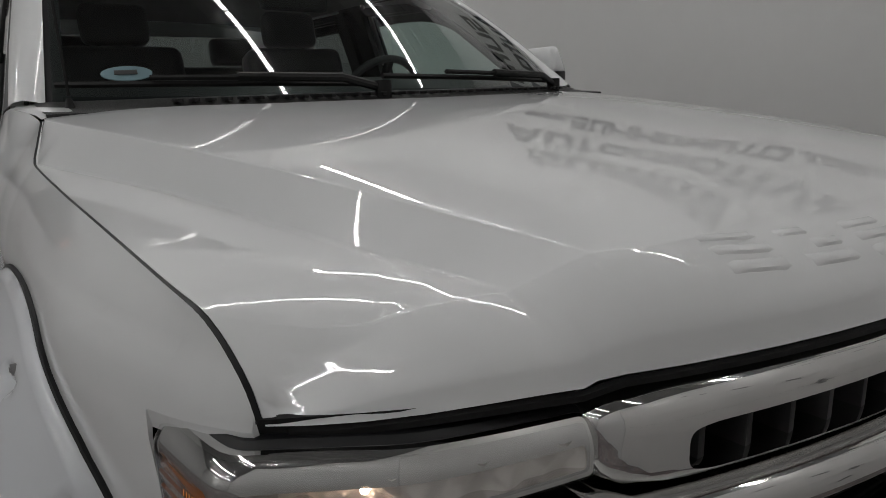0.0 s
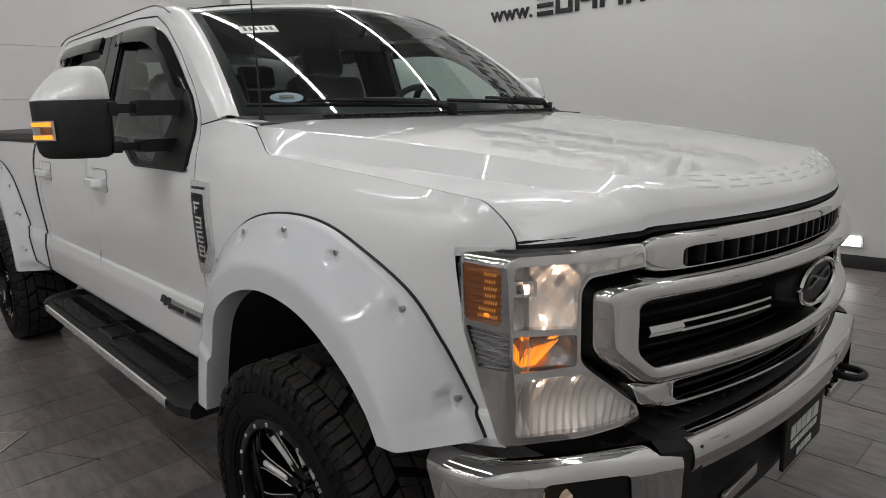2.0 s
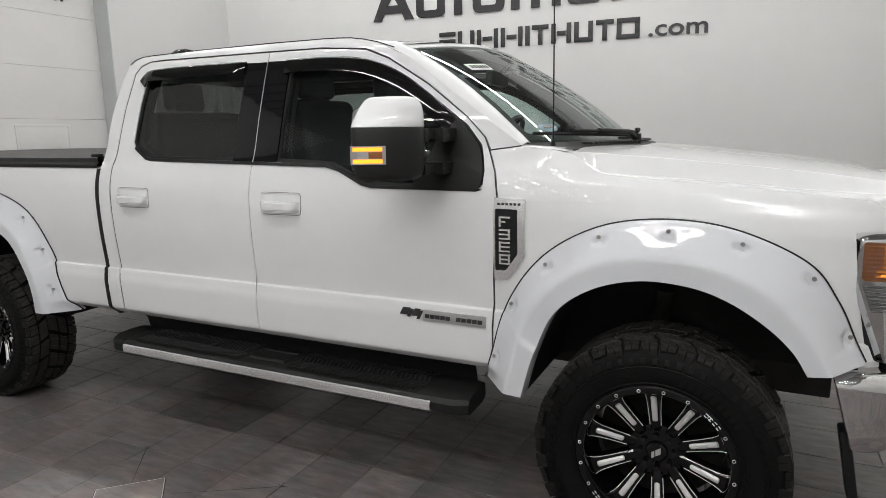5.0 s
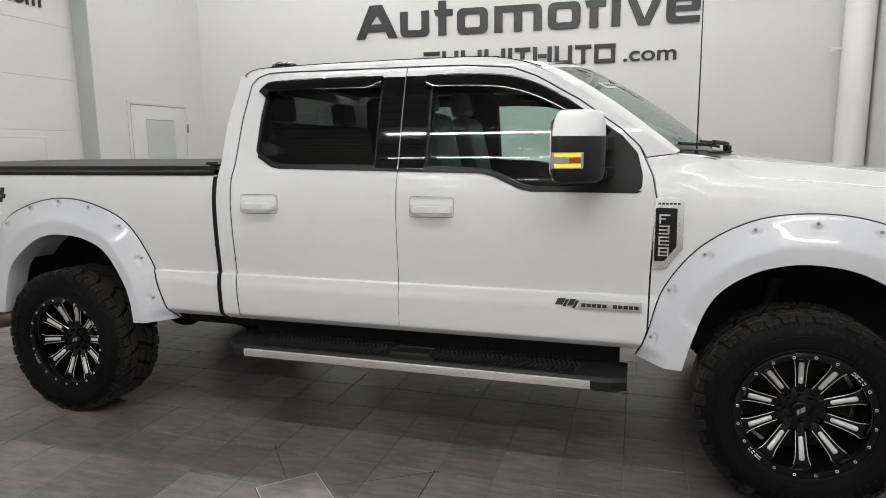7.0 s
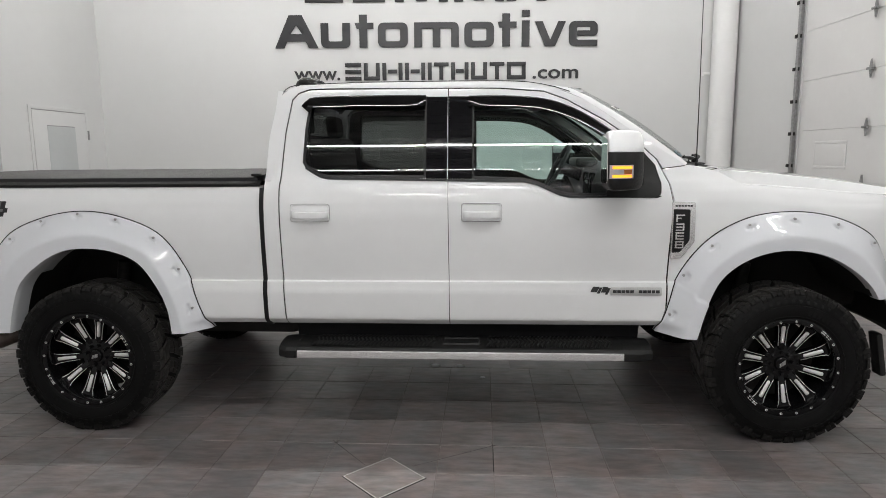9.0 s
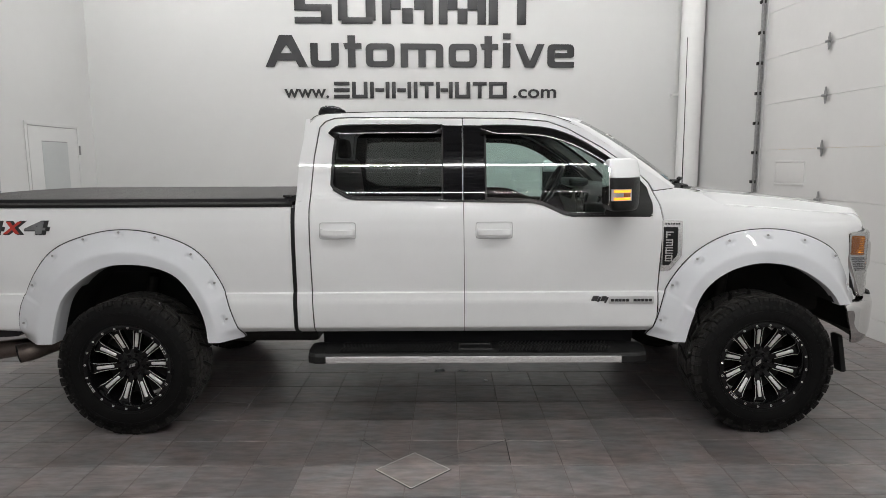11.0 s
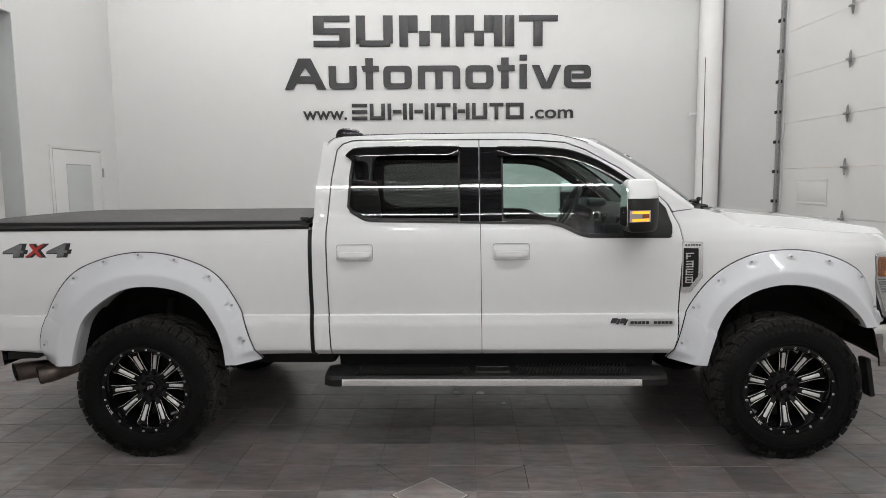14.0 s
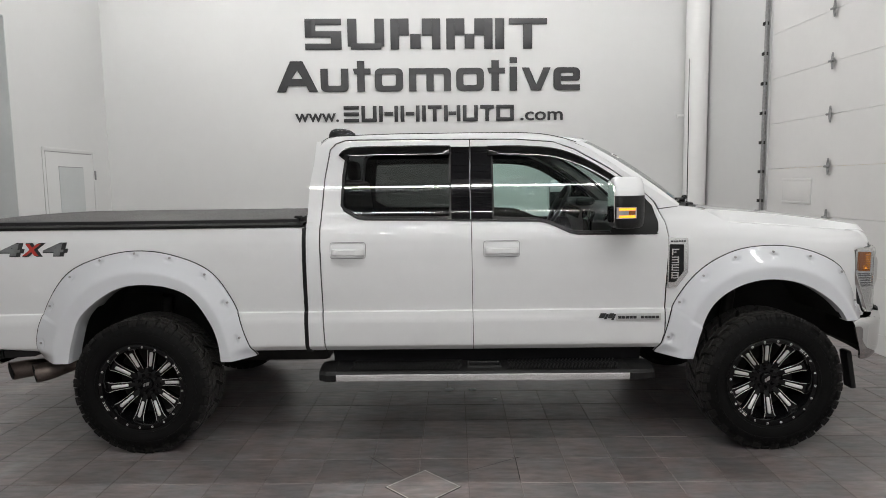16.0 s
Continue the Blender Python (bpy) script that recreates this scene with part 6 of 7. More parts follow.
# ---- bumper ----
BUMP = Plan([(0.535, -1.035), (0.62, -1.03), (0.70, -1.0), (0.775, -0.925), (0.86, -0.80), (0.915, -0.71), (0.955, -0.635)])
BOFF = pchip((0.55, 0.58, 0.64, 0.76, 0.79, 0.806, 0.822, 0.83), (-0.05, -0.022, -0.006, 0.0, 0.002, -0.002, -0.016, -0.03))
bumper = box("bumper", (0.86, 0, 0.66), (0.10, 1.3, 0.2), LINER, truck, 0.02, "chrome front bumper with fog lamps and black step pad")
for mir in SIDES:
    sg = 1 if mir else -1
    FOG = rounded([(0.285, 0.795), (0.485, 0.795), (0.495, 0.665), (0.43, 0.618), (0.325, 0.626), (0.290, 0.67)], 0.02, 3)
    L = BUMP.l[-1]
    sheet("bumper_end", rounded([(0.0, 0.829), (0.075, 0.562), (0.30, 0.552), (L - 0.02, 0.575), (L - 0.004, 0.61), (L - 0.004, 0.815), (L - 0.03, 0.83)], [0.008, 0.03, 0.02, 0.03, 0.02, 0.02, 0.01], 3), lambda s, z: (*BUMP.at(s, BOFF(z)), z), CHROME, bumper, out=(1, -0.6, 0),
          us=[0.02 * k for k in range(1, 31)], vs=[0.56, 0.57, 0.58, 0.6, 0.64, 0.7, 0.76, 0.785, 0.795, 0.803, 0.81, 0.815, 0.82, 0.825], holes=[FOG], skirt=(-0.004, 0.012, 0), mirror=mir, label="polished chrome bumper end")
    # top shelf of the chrome, running back under the lamp
    bm = bmesh.new()
    add_loft(bm, [[(*BUMP.at(s, o), z) if not mir else (BUMP.at(s, o)[0], -BUMP.at(s, o)[1], z) for o, z in ((-0.03, 0.829), (-0.036, 0.833), (-0.044, 0.835), (-0.052, 0.833), (-0.054, 0.82))] for s in [0.03 + (L - 0.03) * k / 30 for k in range(31)]])
    part("bumper_shelf", bm, CHROME, bumper, "chrome upper edge of the bumper", 60)
    pocket = sheet("fog_pocket", inset(FOG, -0.004), lambda s, z: (*BUMP.at(s, -0.05 + 0.05 * (abs((s - 0.39) / 0.12) ** 4)), z), BLACK_PLASTIC, bumper, out=(1, -0.6, 0), us=[0.02 * k for k in range(12, 28)], vs=[0.64, 0.68, 0.72, 0.76], skirt=(0.0, 0, 0), mirror=mir, label="black fog lamp pocket")
    sheet("fog_lamp", rounded([(0.328, 0.678), (0.346, 0.675), (0.364, 0.732), (0.361, 0.752), (0.346, 0.742), (0.331, 0.705)], 0.008), lambda s, z: (*BUMP.at(s, -0.024), z), FOG_GLOW, bumper, out=(1, -0.6, 0), us=(0.34, 0.36), skirt=(-0.02, 0.01, 0), mirror=mir, label="lit warm fog lamp")
    # black step end between the chrome end and the middle strip
    bm = bmesh.new()
    add_loft(bm, [[(x, sg * y, z) for x, z in ((x0 - 0.16, 0.862), (x0 - 0.02, 0.845), (x0 + 0.004, 0.825), (x0 + 0.004, 0.62), (x0 - 0.05, 0.58))] for y, x0 in ((0.68, 0.915), (0.63, 0.95), (0.585, 0.968))])
    part("step_end", bm, BLACK_PLASTIC, bumper, "black plastic step end")
    bm = bmesh.new()
    add_box(bm, (0.625, sg * 0.86, 0.46), (0.035, 0.09, 0.26), 0.012, Matrix.Translation((0.62, 0, 0.44)) @ Matrix.Rotation(radians(-10), 4, "Y") @ Matrix.Translation((-0.62, 0, -0.44)))
    part("air_dam", bm, BLACK_PLASTIC, bumper, "black lower air dam")
    bm = bmesh.new()
    hk = [(0.92, 0.35), (1.02, 0.348), (1.05, 0.36), (1.06, 0.39), (1.05, 0.42), (1.02, 0.432), (0.92, 0.43)]
    add_tube(bm, [(p.x, sg * p.y, 0.705) for p in resample(hk, 22)], 0.012, 10)
    if mir:
        part("tow_hook", bm, BLACK_TRIM, bumper, "black steel tow hook")
    else:
        bm.free()


def strip_x(y):
    return 1.035 - 0.19 * y * y


bm = bmesh.new()
add_loft(bm, [[(strip_x(y) + o, y, z) for o, z in ((-0.06, 0.846), (-0.02, 0.843), (-0.002, 0.832), (0.004, 0.81), (0.004, 0.785), (-0.003, 0.765), (-0.03, 0.757))] for y in [-0.615 + 1.23 * k / 36 for k in range(37)]])
part("centre_strip", bm, CHROME, bumper, "curved chrome strip across the bumper", 50)
bm = bmesh.new()
add_loft(bm, [[(strip_x(y) - 0.055, y, 0.848), (strip_x(y) - 0.07, y, 0.856), (strip_x(y) - 0.12, y, 0.868), (strip_x(y) - 0.2, y, 0.872)] for y in [-0.64 + 1.28 * k / 36 for k in range(37)]])
part("step_pad", bm, BLACK_PLASTIC, bumper, "black ribbed plastic step pad", 50)
for k in range(26):
    y = -0.58 + 1.16 * k / 25
    box("rib", (strip_x(y) - 0.12, y, 0.870), (0.10, 0.012, 0.008), BLACK_PLASTIC, bumper, 0.003)
bm = bmesh.new()
add_loft(bm, [[(strip_x(y) - 0.03, y, 0.757), (strip_x(y) - 0.06, y, 0.70), (strip_x(y) - 0.055, y, 0.60), (strip_x(y) - 0.10, y, 0.50)] for y in [-0.62 + 1.24 * k / 20 for k in range(21)]])
part("lower_valance", bm, BLACK_PLASTIC, bumper, "black lower bumper valance", 50)
for sg in (-1, 1):
    box("valance_strip", (0.985, sg * 0.40, 0.655), (0.02, 0.2, 0.035), CHROME, bumper, 0.008, "short chrome strip")
plate = box("dealer_plate", (1.005, 0, 0.665), (0.012, 0.31, 0.165), BLACK_PLASTIC, bumper, 0.004, "black dealer plate with white marks")
for z0, z1, spans in ((0.665, 0.705, ((-0.12, -0.085), (-0.077, -0.045), (-0.037, -0.002), (0.006, 0.041), (0.049, 0.058), (0.066, 0.105))),
                      (0.638, 0.656, ((-0.115, -0.09), (-0.084, -0.06), (-0.054, -0.03), (-0.024, 0.0), (0.006, 0.03), (0.036, 0.06), (0.066, 0.1))),
                      (0.598, 0.618, ((-0.06, -0.035), (-0.028, -0.003), (0.004, 0.03), (0.037, 0.06)))):
    for span in spans:
        bm = bmesh.new()
        bars(bm, [span], z0, z1, lambda u, z, d: (1.0115 + d, u, z), 0.002)
        part("plate_mark", bm, STICKER, plate, "white plain mark")

# ---- side badges ----
for mir in SIDES:
    sg = 1 if mir else -1
    bo = [(-0.648, 1.372), (-0.522, 1.368), (-0.520, 1.145), (-0.590, 1.050), (-0.648, 1.045)]
    badge = sheet("side_badge", rounded(bo, 0.008, 2), lambda x, z: fender(x, z, 0.012), BADGE_SILVER, truck, us=[-0.62, -0.58, -0.54], vs=[1.1, 1.15, 1.2, 1.25, 1.3, 1.35], holes=[rounded([(-0.642, 1.330), (-0.55, 1.328), (-0.548, 1.155), (-0.598, 1.085), (-0.642, 1.083)], 0.006, 2)], skirt=(0, 0.014, 0), mirror=mir, label="chrome-framed black fender badge")
    sheet("badge_inset", rounded([(-0.642, 1.330), (-0.55, 1.328), (-0.548, 1.155), (-0.598, 1.085), (-0.642, 1.083)], 0.006, 2), lambda x, z: fender(x, z, 0.004), BLACK_TRIM, badge, vs=[1.1, 1.15, 1.2, 1.25, 1.3], skirt=(0, 0, 0), mirror=mir, label="black badge field")
    put = lambda u, z, d: (u, sg * (fender_y(u, z) + 0.005 + d), z)
    # plain marks: one upright and rungs, as wide and bright as the raised figures
    for k in range(4):
        z = 1.300 - 0.050 * k
        bm = bmesh.new()
        bars(bm, [(-0.626, -0.580)], z - 0.007, z, put, 0.007)
        bars(bm, [(-0.626, -0.580 if k else -0.598)], z - 0.024, z - 0.0175, put, 0.0068)
        if k:
            bars(bm, [(-0.626, -0.580)], z - 0.041, z - 0.0345, put, 0.007)
        bars(bm, [(-0.626, -0.618)] if k != 1 else [(-0.588, -0.580)], z - 0.041, z, put, 0.0066)
        if k == 3:
            bars(bm, [(-0.588, -0.580)], z - 0.041, z, put, 0.0066)
        part("badge_mark", bm, BADGE_SILVER, badge, "raised silver mark")
    for k in range(6):
        bm = bmesh.new()
        bars(bm, [(-0.632 + 0.0165 * k, -0.6215 + 0.0165 * k)], 1.344, 1.353, lambda u, z, d: (u, sg * (fender_y(u, z) + 0.0125 + d), z), 0.0015)
        part("badge_mark", bm, INK, badge, "small dark mark")
    db = sheet("door_badge", rounded([(-0.975, 0.882), (-0.685, 0.882), (-0.685, 0.836), (-0.975, 0.836)], 0.006, 2), lambda x, z: body(x, z, 0.006), SATIN, truck, us=[-0.9, -0.8], vs=[0.85, 0.865], skirt=(0, 0.008, 0), mirror=mir, label="silver door badge with black marks")
    sheet("badge_inset", [(-0.970, 0.877), (-0.690, 0.877), (-0.690, 0.841), (-0.970, 0.841)], lambda x, z: body(x, z, 0.0075), SATIN, db, vs=[0.85, 0.865], skirt=(0, 0.002, 0), mirror=mir)
    for k in range(11):
        if k != 5:
            bm = bmesh.new()
            bars(bm, [(-0.962 + 0.0242 * k, -0.9415 + 0.0242 * k)], 0.850, 0.8665, lambda u, z, d: (u, sg * (S(z) + 0.008 + d), z), 0.003)
            part("badge_mark", bm, INK, db, "black plain mark")
    bm = bmesh.new()
    for a, b, c in ((-1.085, -1.048, 0.008), (-1.045, -1.03, 0), (-1.026, -0.998, 0.006), (-0.996, -0.982, -0.006)):
        bars(bm, [(a, b)], 0.846 + c, 0.88 + c * 0.5, lambda u, z, d: (u + (z - 0.86) * 0.5, sg * (S(z) + d), z), 0.006)
    part("engine_badge", bm, INK, truck, "black raised engine badge")
    # drive badge on the bed: readable
    fx = new("drive_badge")
    fx.parent = truck
    x0, w = (-4.995, 0.45) if not mir else (-4.545, -0.45)
    for txt, u0, uw, mt in (("4", 0.0, 0.142, BADGE_GREY), ("X", 0.156, 0.118, RED_DECAL), ("4", 0.288, 0.142, BADGE_GREY)):
        for grow, mt2, d0 in ((0.055, INK, 0.001), (0.0, mt, 0.0025)):
            bm, tmp = bmesh.new(), bmesh.new()
            hgt = 0.076
            wd = text_mesh(tmp, txt, hgt, lambda u, v, d: (u, 0, v), 0.001, bold=0.05)
            tmp.free()
            k = uw / wd
            text_mesh(bm, txt, hgt, lambda u, v, d: (x0 + (u0 + u + 0.25 * v) * (1 if not mir else -1), sg * (S(1.305 + v) + d0 + d), 1.306 + v), 0.0015, wide=k, bold=0.035 + grow)
            part("badge_figure", bm, mt2, fx, "grey and red drive badge figure with black edge")

# ---- running boards ----
STEP_SILVER = material("step_silver", (0.84, 0.84, 0.84), 0.22, 0.75, vary=0.05, vary_scale=20)
for mir in SIDES:
    sg = 1 if mir else -1
    bm = bmesh.new()
    prof = [(0.86, 0.49), (0.87, 0.545), (0.95, 0.548), (1.04, 0.542), (1.085, 0.53), (1.10, 0.512), (1.10, 0.478), (1.08, 0.466), (0.90, 0.47)]
    add_loft(bm, [[(x, sg * (y - e), z) for y, z in prof] for x, e in ((-2.80, 0.0), (-0.90, 0.0))], True, True)
    board = part("running_board", bm, BLACK_PLASTIC, truck, "black side step with a silver edge", 30)
    for xa, xb in ((-2.80, -2.905), (-0.90, -0.74)):
        bm = bmesh.new()
        add_loft(bm, [[(x, sg * (0.98 + (y - 0.98) * k), 0.506 + (z - 0.506) * k2) for y, z in prof] for x, k, k2 in ((xa, 1.02, 1.08), (xa + (xb - xa) * 0.55, 1.02, 1.08), (xa + (xb - xa) * 0.6, 1.0, 1.06), (xb, 0.80, 1.02), (xb, 0.72, 0.9))], True, True)
        part("end_cap", bm, BLACK_PLASTIC, board, "black plastic end cap", 20)
    bm = bmesh.new()
    add_loft(bm, [[(x, sg * y, z) for y, z in ((1.098, 0.515), (1.106, 0.511), (1.108, 0.495), (1.106, 0.474), (1.098, 0.470))] for x in (-2.79, -2.0, -0.905)])
    part("edge_strip", bm, STEP_SILVER, board, "brushed silver edge strip", 40)
    for a, b in ((-2.70, -1.98), (-1.68, -0.96)):
        n = 30
        for k in range(n):
            x = a + (b - a) * (k + 0.5) / n
            bm = bmesh.new()
            add_loft(bm, [[(x + dx + s * 0.0062, sg * y, z - 0.10 * max(0, y - 1.04)) for dx, y in ((0.012, 0.885), (-0.010, 0.94), (0.012, 1.0), (-0.006, 1.045), (-0.014, 1.078))] for s, z in ((-1, 0.543), (-0.5, 0.553), (0.5, 0.553), (1, 0.543))])
            part("tread_bar", bm, STEP_TREAD, board)
    bm = bmesh.new()
    ring = [(-1.94, 0.93), (-1.72, 0.93), (-1.72, 1.05), (-1.94, 1.05)]
    add_loft(bm, [[(-1.83 + (x + 1.83) * k, sg * (0.99 + (y - 0.99) * k2), z) for x, y in ring] for k, k2, z in ((1.0, 1.0, 0.542), (0.98, 0.96, 0.554), (0.92, 0.84, 0.554), (0.90, 0.80, 0.545))], True)
    part("step_plate", bm, STEP_TREAD, board, "raised plate frame")
    # black rocker cladding above the board
    bm = bmesh.new()
    add_loft(bm, [[(x, sg * y, z) for y, z in ((0.945, 0.65), (0.915, 0.645), (0.89, 0.60), (0.875, 0.53))] for x in (-2.84, -2.0, -0.78)])
    part("rocker", bm, BLACK_TRIM, truck, "black rocker panel")

# ---- bed: rails, cover, back ----
for mir in SIDES:
    sg = 1 if mir else -1
    bm = bmesh.new()
    add_loft(bm, [[(x, sg * y, z) for y, z in ((0.985, 1.466), (0.988, 1.484), (0.97, 1.497), (0.88, 1.498), (0.87, 1.47))] for x in (-2.998, -3.5, -4.5, -5.22)], False)
    part("bed_rail", bm, BLACK_PLASTIC, truck, "black plastic bed rail cap")
    bm = bmesh.new()
    add_loft(bm, [[(x, sg * y, z) for y, z in ((0.965, 1.496), (0.962, 1.518), (0.93, 1.527), (0.88, 1.522))] for x in (-3.02, -4.0, -5.2)], False)
    part("cover_rail", bm, BLACK_TRIM, truck, "black aluminium cover rail")
    box("clamp", (-3.03, sg * 0.955, 1.533), (0.05, 0.04, 0.016), BLACK_PLASTIC, truck, 0.004)
    tail = sheet("tail_lamp", rounded([(-5.022, 1.385), (-5.020, 1.205), (-5.062, 1.12), (-5.056, 0.95), (-5.235, 0.95), (-5.235, 1.39)], [0.02, 0.03, 0.04, 0.01, 0.01, 0.01]), lambda x, z: body(x, z, 0.006), RED_LENS, truck, us=XC, vs=ZC, skirt=(0, 0.02, 0), mirror=mir, label="glossy red wrap-round tail lamp")
    bm = bmesh.new()
    add_loft(bm, [[(-5.235 - 0.02 * k, sg * y, z) for z in (0.95, 1.39)] for k, y in ((0, 1.0), (0.6, 0.99), (0.9, 0.9), (0.9, 0.80))])
    part("rear_lens", bm, RED_LENS, tail, "red rear lens")
bm = bmesh.new()
rows = []
for k in range(41):
    x = -3.02 - 2.18 * k / 40
    sag = 0.004 * math.cos(k * math.pi / 2.5)
    rows.append([(x, 0.93 * u, 1.527 + 0.014 * (1 - u * u) + sag * (1 - u ** 4)) for u in [-1 + j / 8 for j in range(17)]])
add_loft(bm, rows)
part("bed_cover", bm, VINYL, truck, "black soft roll-up bed cover", 60)
sheet("tailgate", [(-0.80, 0.72), (0.80, 0.72), (0.80, 1.46), (-0.80, 1.46)], lambda y, z: (-5.25, y, z), PAINT, truck, out=(-1, 0, 0), skirt=(0.05, 0, 0), label="white tailgate")
bm = bmesh.new()
add_loft(bm, [[(x, y, z) for x, z in ((-5.06, 0.70), (-5.30, 0.72), (-5.36, 0.69), (-5.36, 0.60), (-5.25, 0.57), (-5.05, 0.58))] for y in (-1.0, -0.97, 0, 0.97, 1.0)], True, True)
part("rear_bumper", bm, CHROME, truck, "chrome rear bumper")
bm = bmesh.new()
add_loft(bm, [[(x, y, z) for x, z in ((-4.80, 0.655), (-5.05, 0.66), (-5.05, 0.61), (-4.84, 0.62))] for y in (-0.96, 0.96)], True, True)
part("rear_valance", bm, BLACK_PLASTIC, truck, "black lower bed valance")
ex = new("exhaust")
ex.parent = truck
for x1, y1, z1 in ((-4.93, -0.85, 0.468), (-5.175, -0.74, 0.455)):
    bm = bmesh.new()
    pts = resample([(-4.45, -0.62 + (y1 + 0.72) * 0.3), (-4.7, -0.66 + (y1 + 0.72) * 0.6), (x1 + 0.08, y1 + 0.01), (x1, y1)], 14)
    P3 = [(p.x, p.y, 0.545 - (0.545 - z1) * i / 13) for i, p in enumerate(pts)]
    add_tube(bm, P3, [0.045] * 8 + [0.050, 0.055, 0.060, 0.062, 0.063, 0.063], 20)
    bm.faces.ensure_lookup_table()
    bmesh.ops.delete(bm, geom=[bm.faces[-1]], context="FACES_ONLY")
    bore = bmesh.new()
    add_tube(bore, [P3[-1], P3[-2], P3[-3], P3[-4]], 0.057, 20)
    bore.faces.ensure_lookup_table()
    bmesh.ops.delete(bore, geom=[f for f in bore.faces if len(f.verts) > 4 and f.calc_center_median().x < x1 + 0.02], context="FACES_ONLY")
    # the tips are cut on a slant, open to the side
    for b_ in (bm, bore):
        for v in b_.verts:
            if v.co.x < x1 + 0.03:
                v.co.x -= 0.9 * (v.co.y - y1)
    pipe = part("tail_pipe", bm, EXHAUST, ex, "weathered steel exhaust tip")
    part("bore", bore, LINER, pipe, "black bore")

# ---- wheel houses, frame and axles ----
for hx in (0, REAR):
    for sg in (-1, 1):
        bm = bmesh.new()
        rad = 0.60 if hx == 0 else 0.585
        rows = []
        for k in range(21):
            a = radians(4 + 172 * k / 20) if hx else radians(30 + 146 * k / 20)
            rows.append([(hx + rad * math.cos(a) * (0.86 if hx == 0 else 0.92), sg * y, 0.545 + rad * math.sin(a)) for y in (1.06, 0.80, 0.50)])
        add_loft(bm, rows)
        bm.faces.new([r for r in [bm.verts.new(rows[k][2]) for k in range(21)]])
        part("wheel_house", bm, LINER, truck, "black wheel house liner")
        if hx:
            bm = bmesh.new()
            add_loft(bm, [[(hx + (rad - 0.006) * 0.92 * math.cos(radians(a)), sg * y, 0.545 + (rad - 0.006) * math.sin(radians(a))) for y in (0.95, 0.84, 0.78)] for a in range(48, 140, 6)])
            part("arch_lip", bm, FLARE, truck, "white inner lip of the bed arch")
bm = bmesh.new()
for sg in (-1, 1):
    add_box(bm, (-2.2, sg * 0.42, 0.62), (5.6, 0.08, 0.18), 0.01)
for hx in (0, REAR):
    add_cyl(bm, (hx, -0.86, 0.446), (hx, 0.86, 0.446), 0.055, 14)
    bmesh.ops.create_uvsphere(bm, u_segments=16, v_segments=10, radius=0.17, matrix=Matrix.Translation((hx, 0.15 if hx == 0 else 0, 0.43)))
    for sg in (-1, 1):
        add_cyl(bm, (hx - 0.12, sg * 0.55, 0.45), (hx - 0.05, sg * 0.55, 0.95), 0.04, 12)
        add_cyl(bm, (hx, sg * 0.66, 0.446), (hx, sg * 0.82, 0.446), 0.16, 20)
add_box(bm, (-2.2, 0, 0.66), (4.6, 0.7, 0.06), 0.01)
add_box(bm, (-1.6, 0.1, 0.52), (1.2, 0.35, 0.2), 0.05)
add_box(bm, (-3.3, -0.35, 0.55), (0.7, 0.3, 0.22), 0.05)
part("chassis", bm, STEEL_DARK, truck, "dark steel chassis and axles")
bm = bmesh.new()
add_box(bm, (-1.75, 0, 0.70), (2.5, 1.84, 0.05), 0.01)
add_box(bm, (-4.1, 0, 1.0), (2.15, 1.1, 0.05), 0.01)
add_box(bm, (0.1, 0, 1.0), (1.2, 0.95, 0.7), 0.05)
part("underbody", bm, LINER, truck, "black underbody")


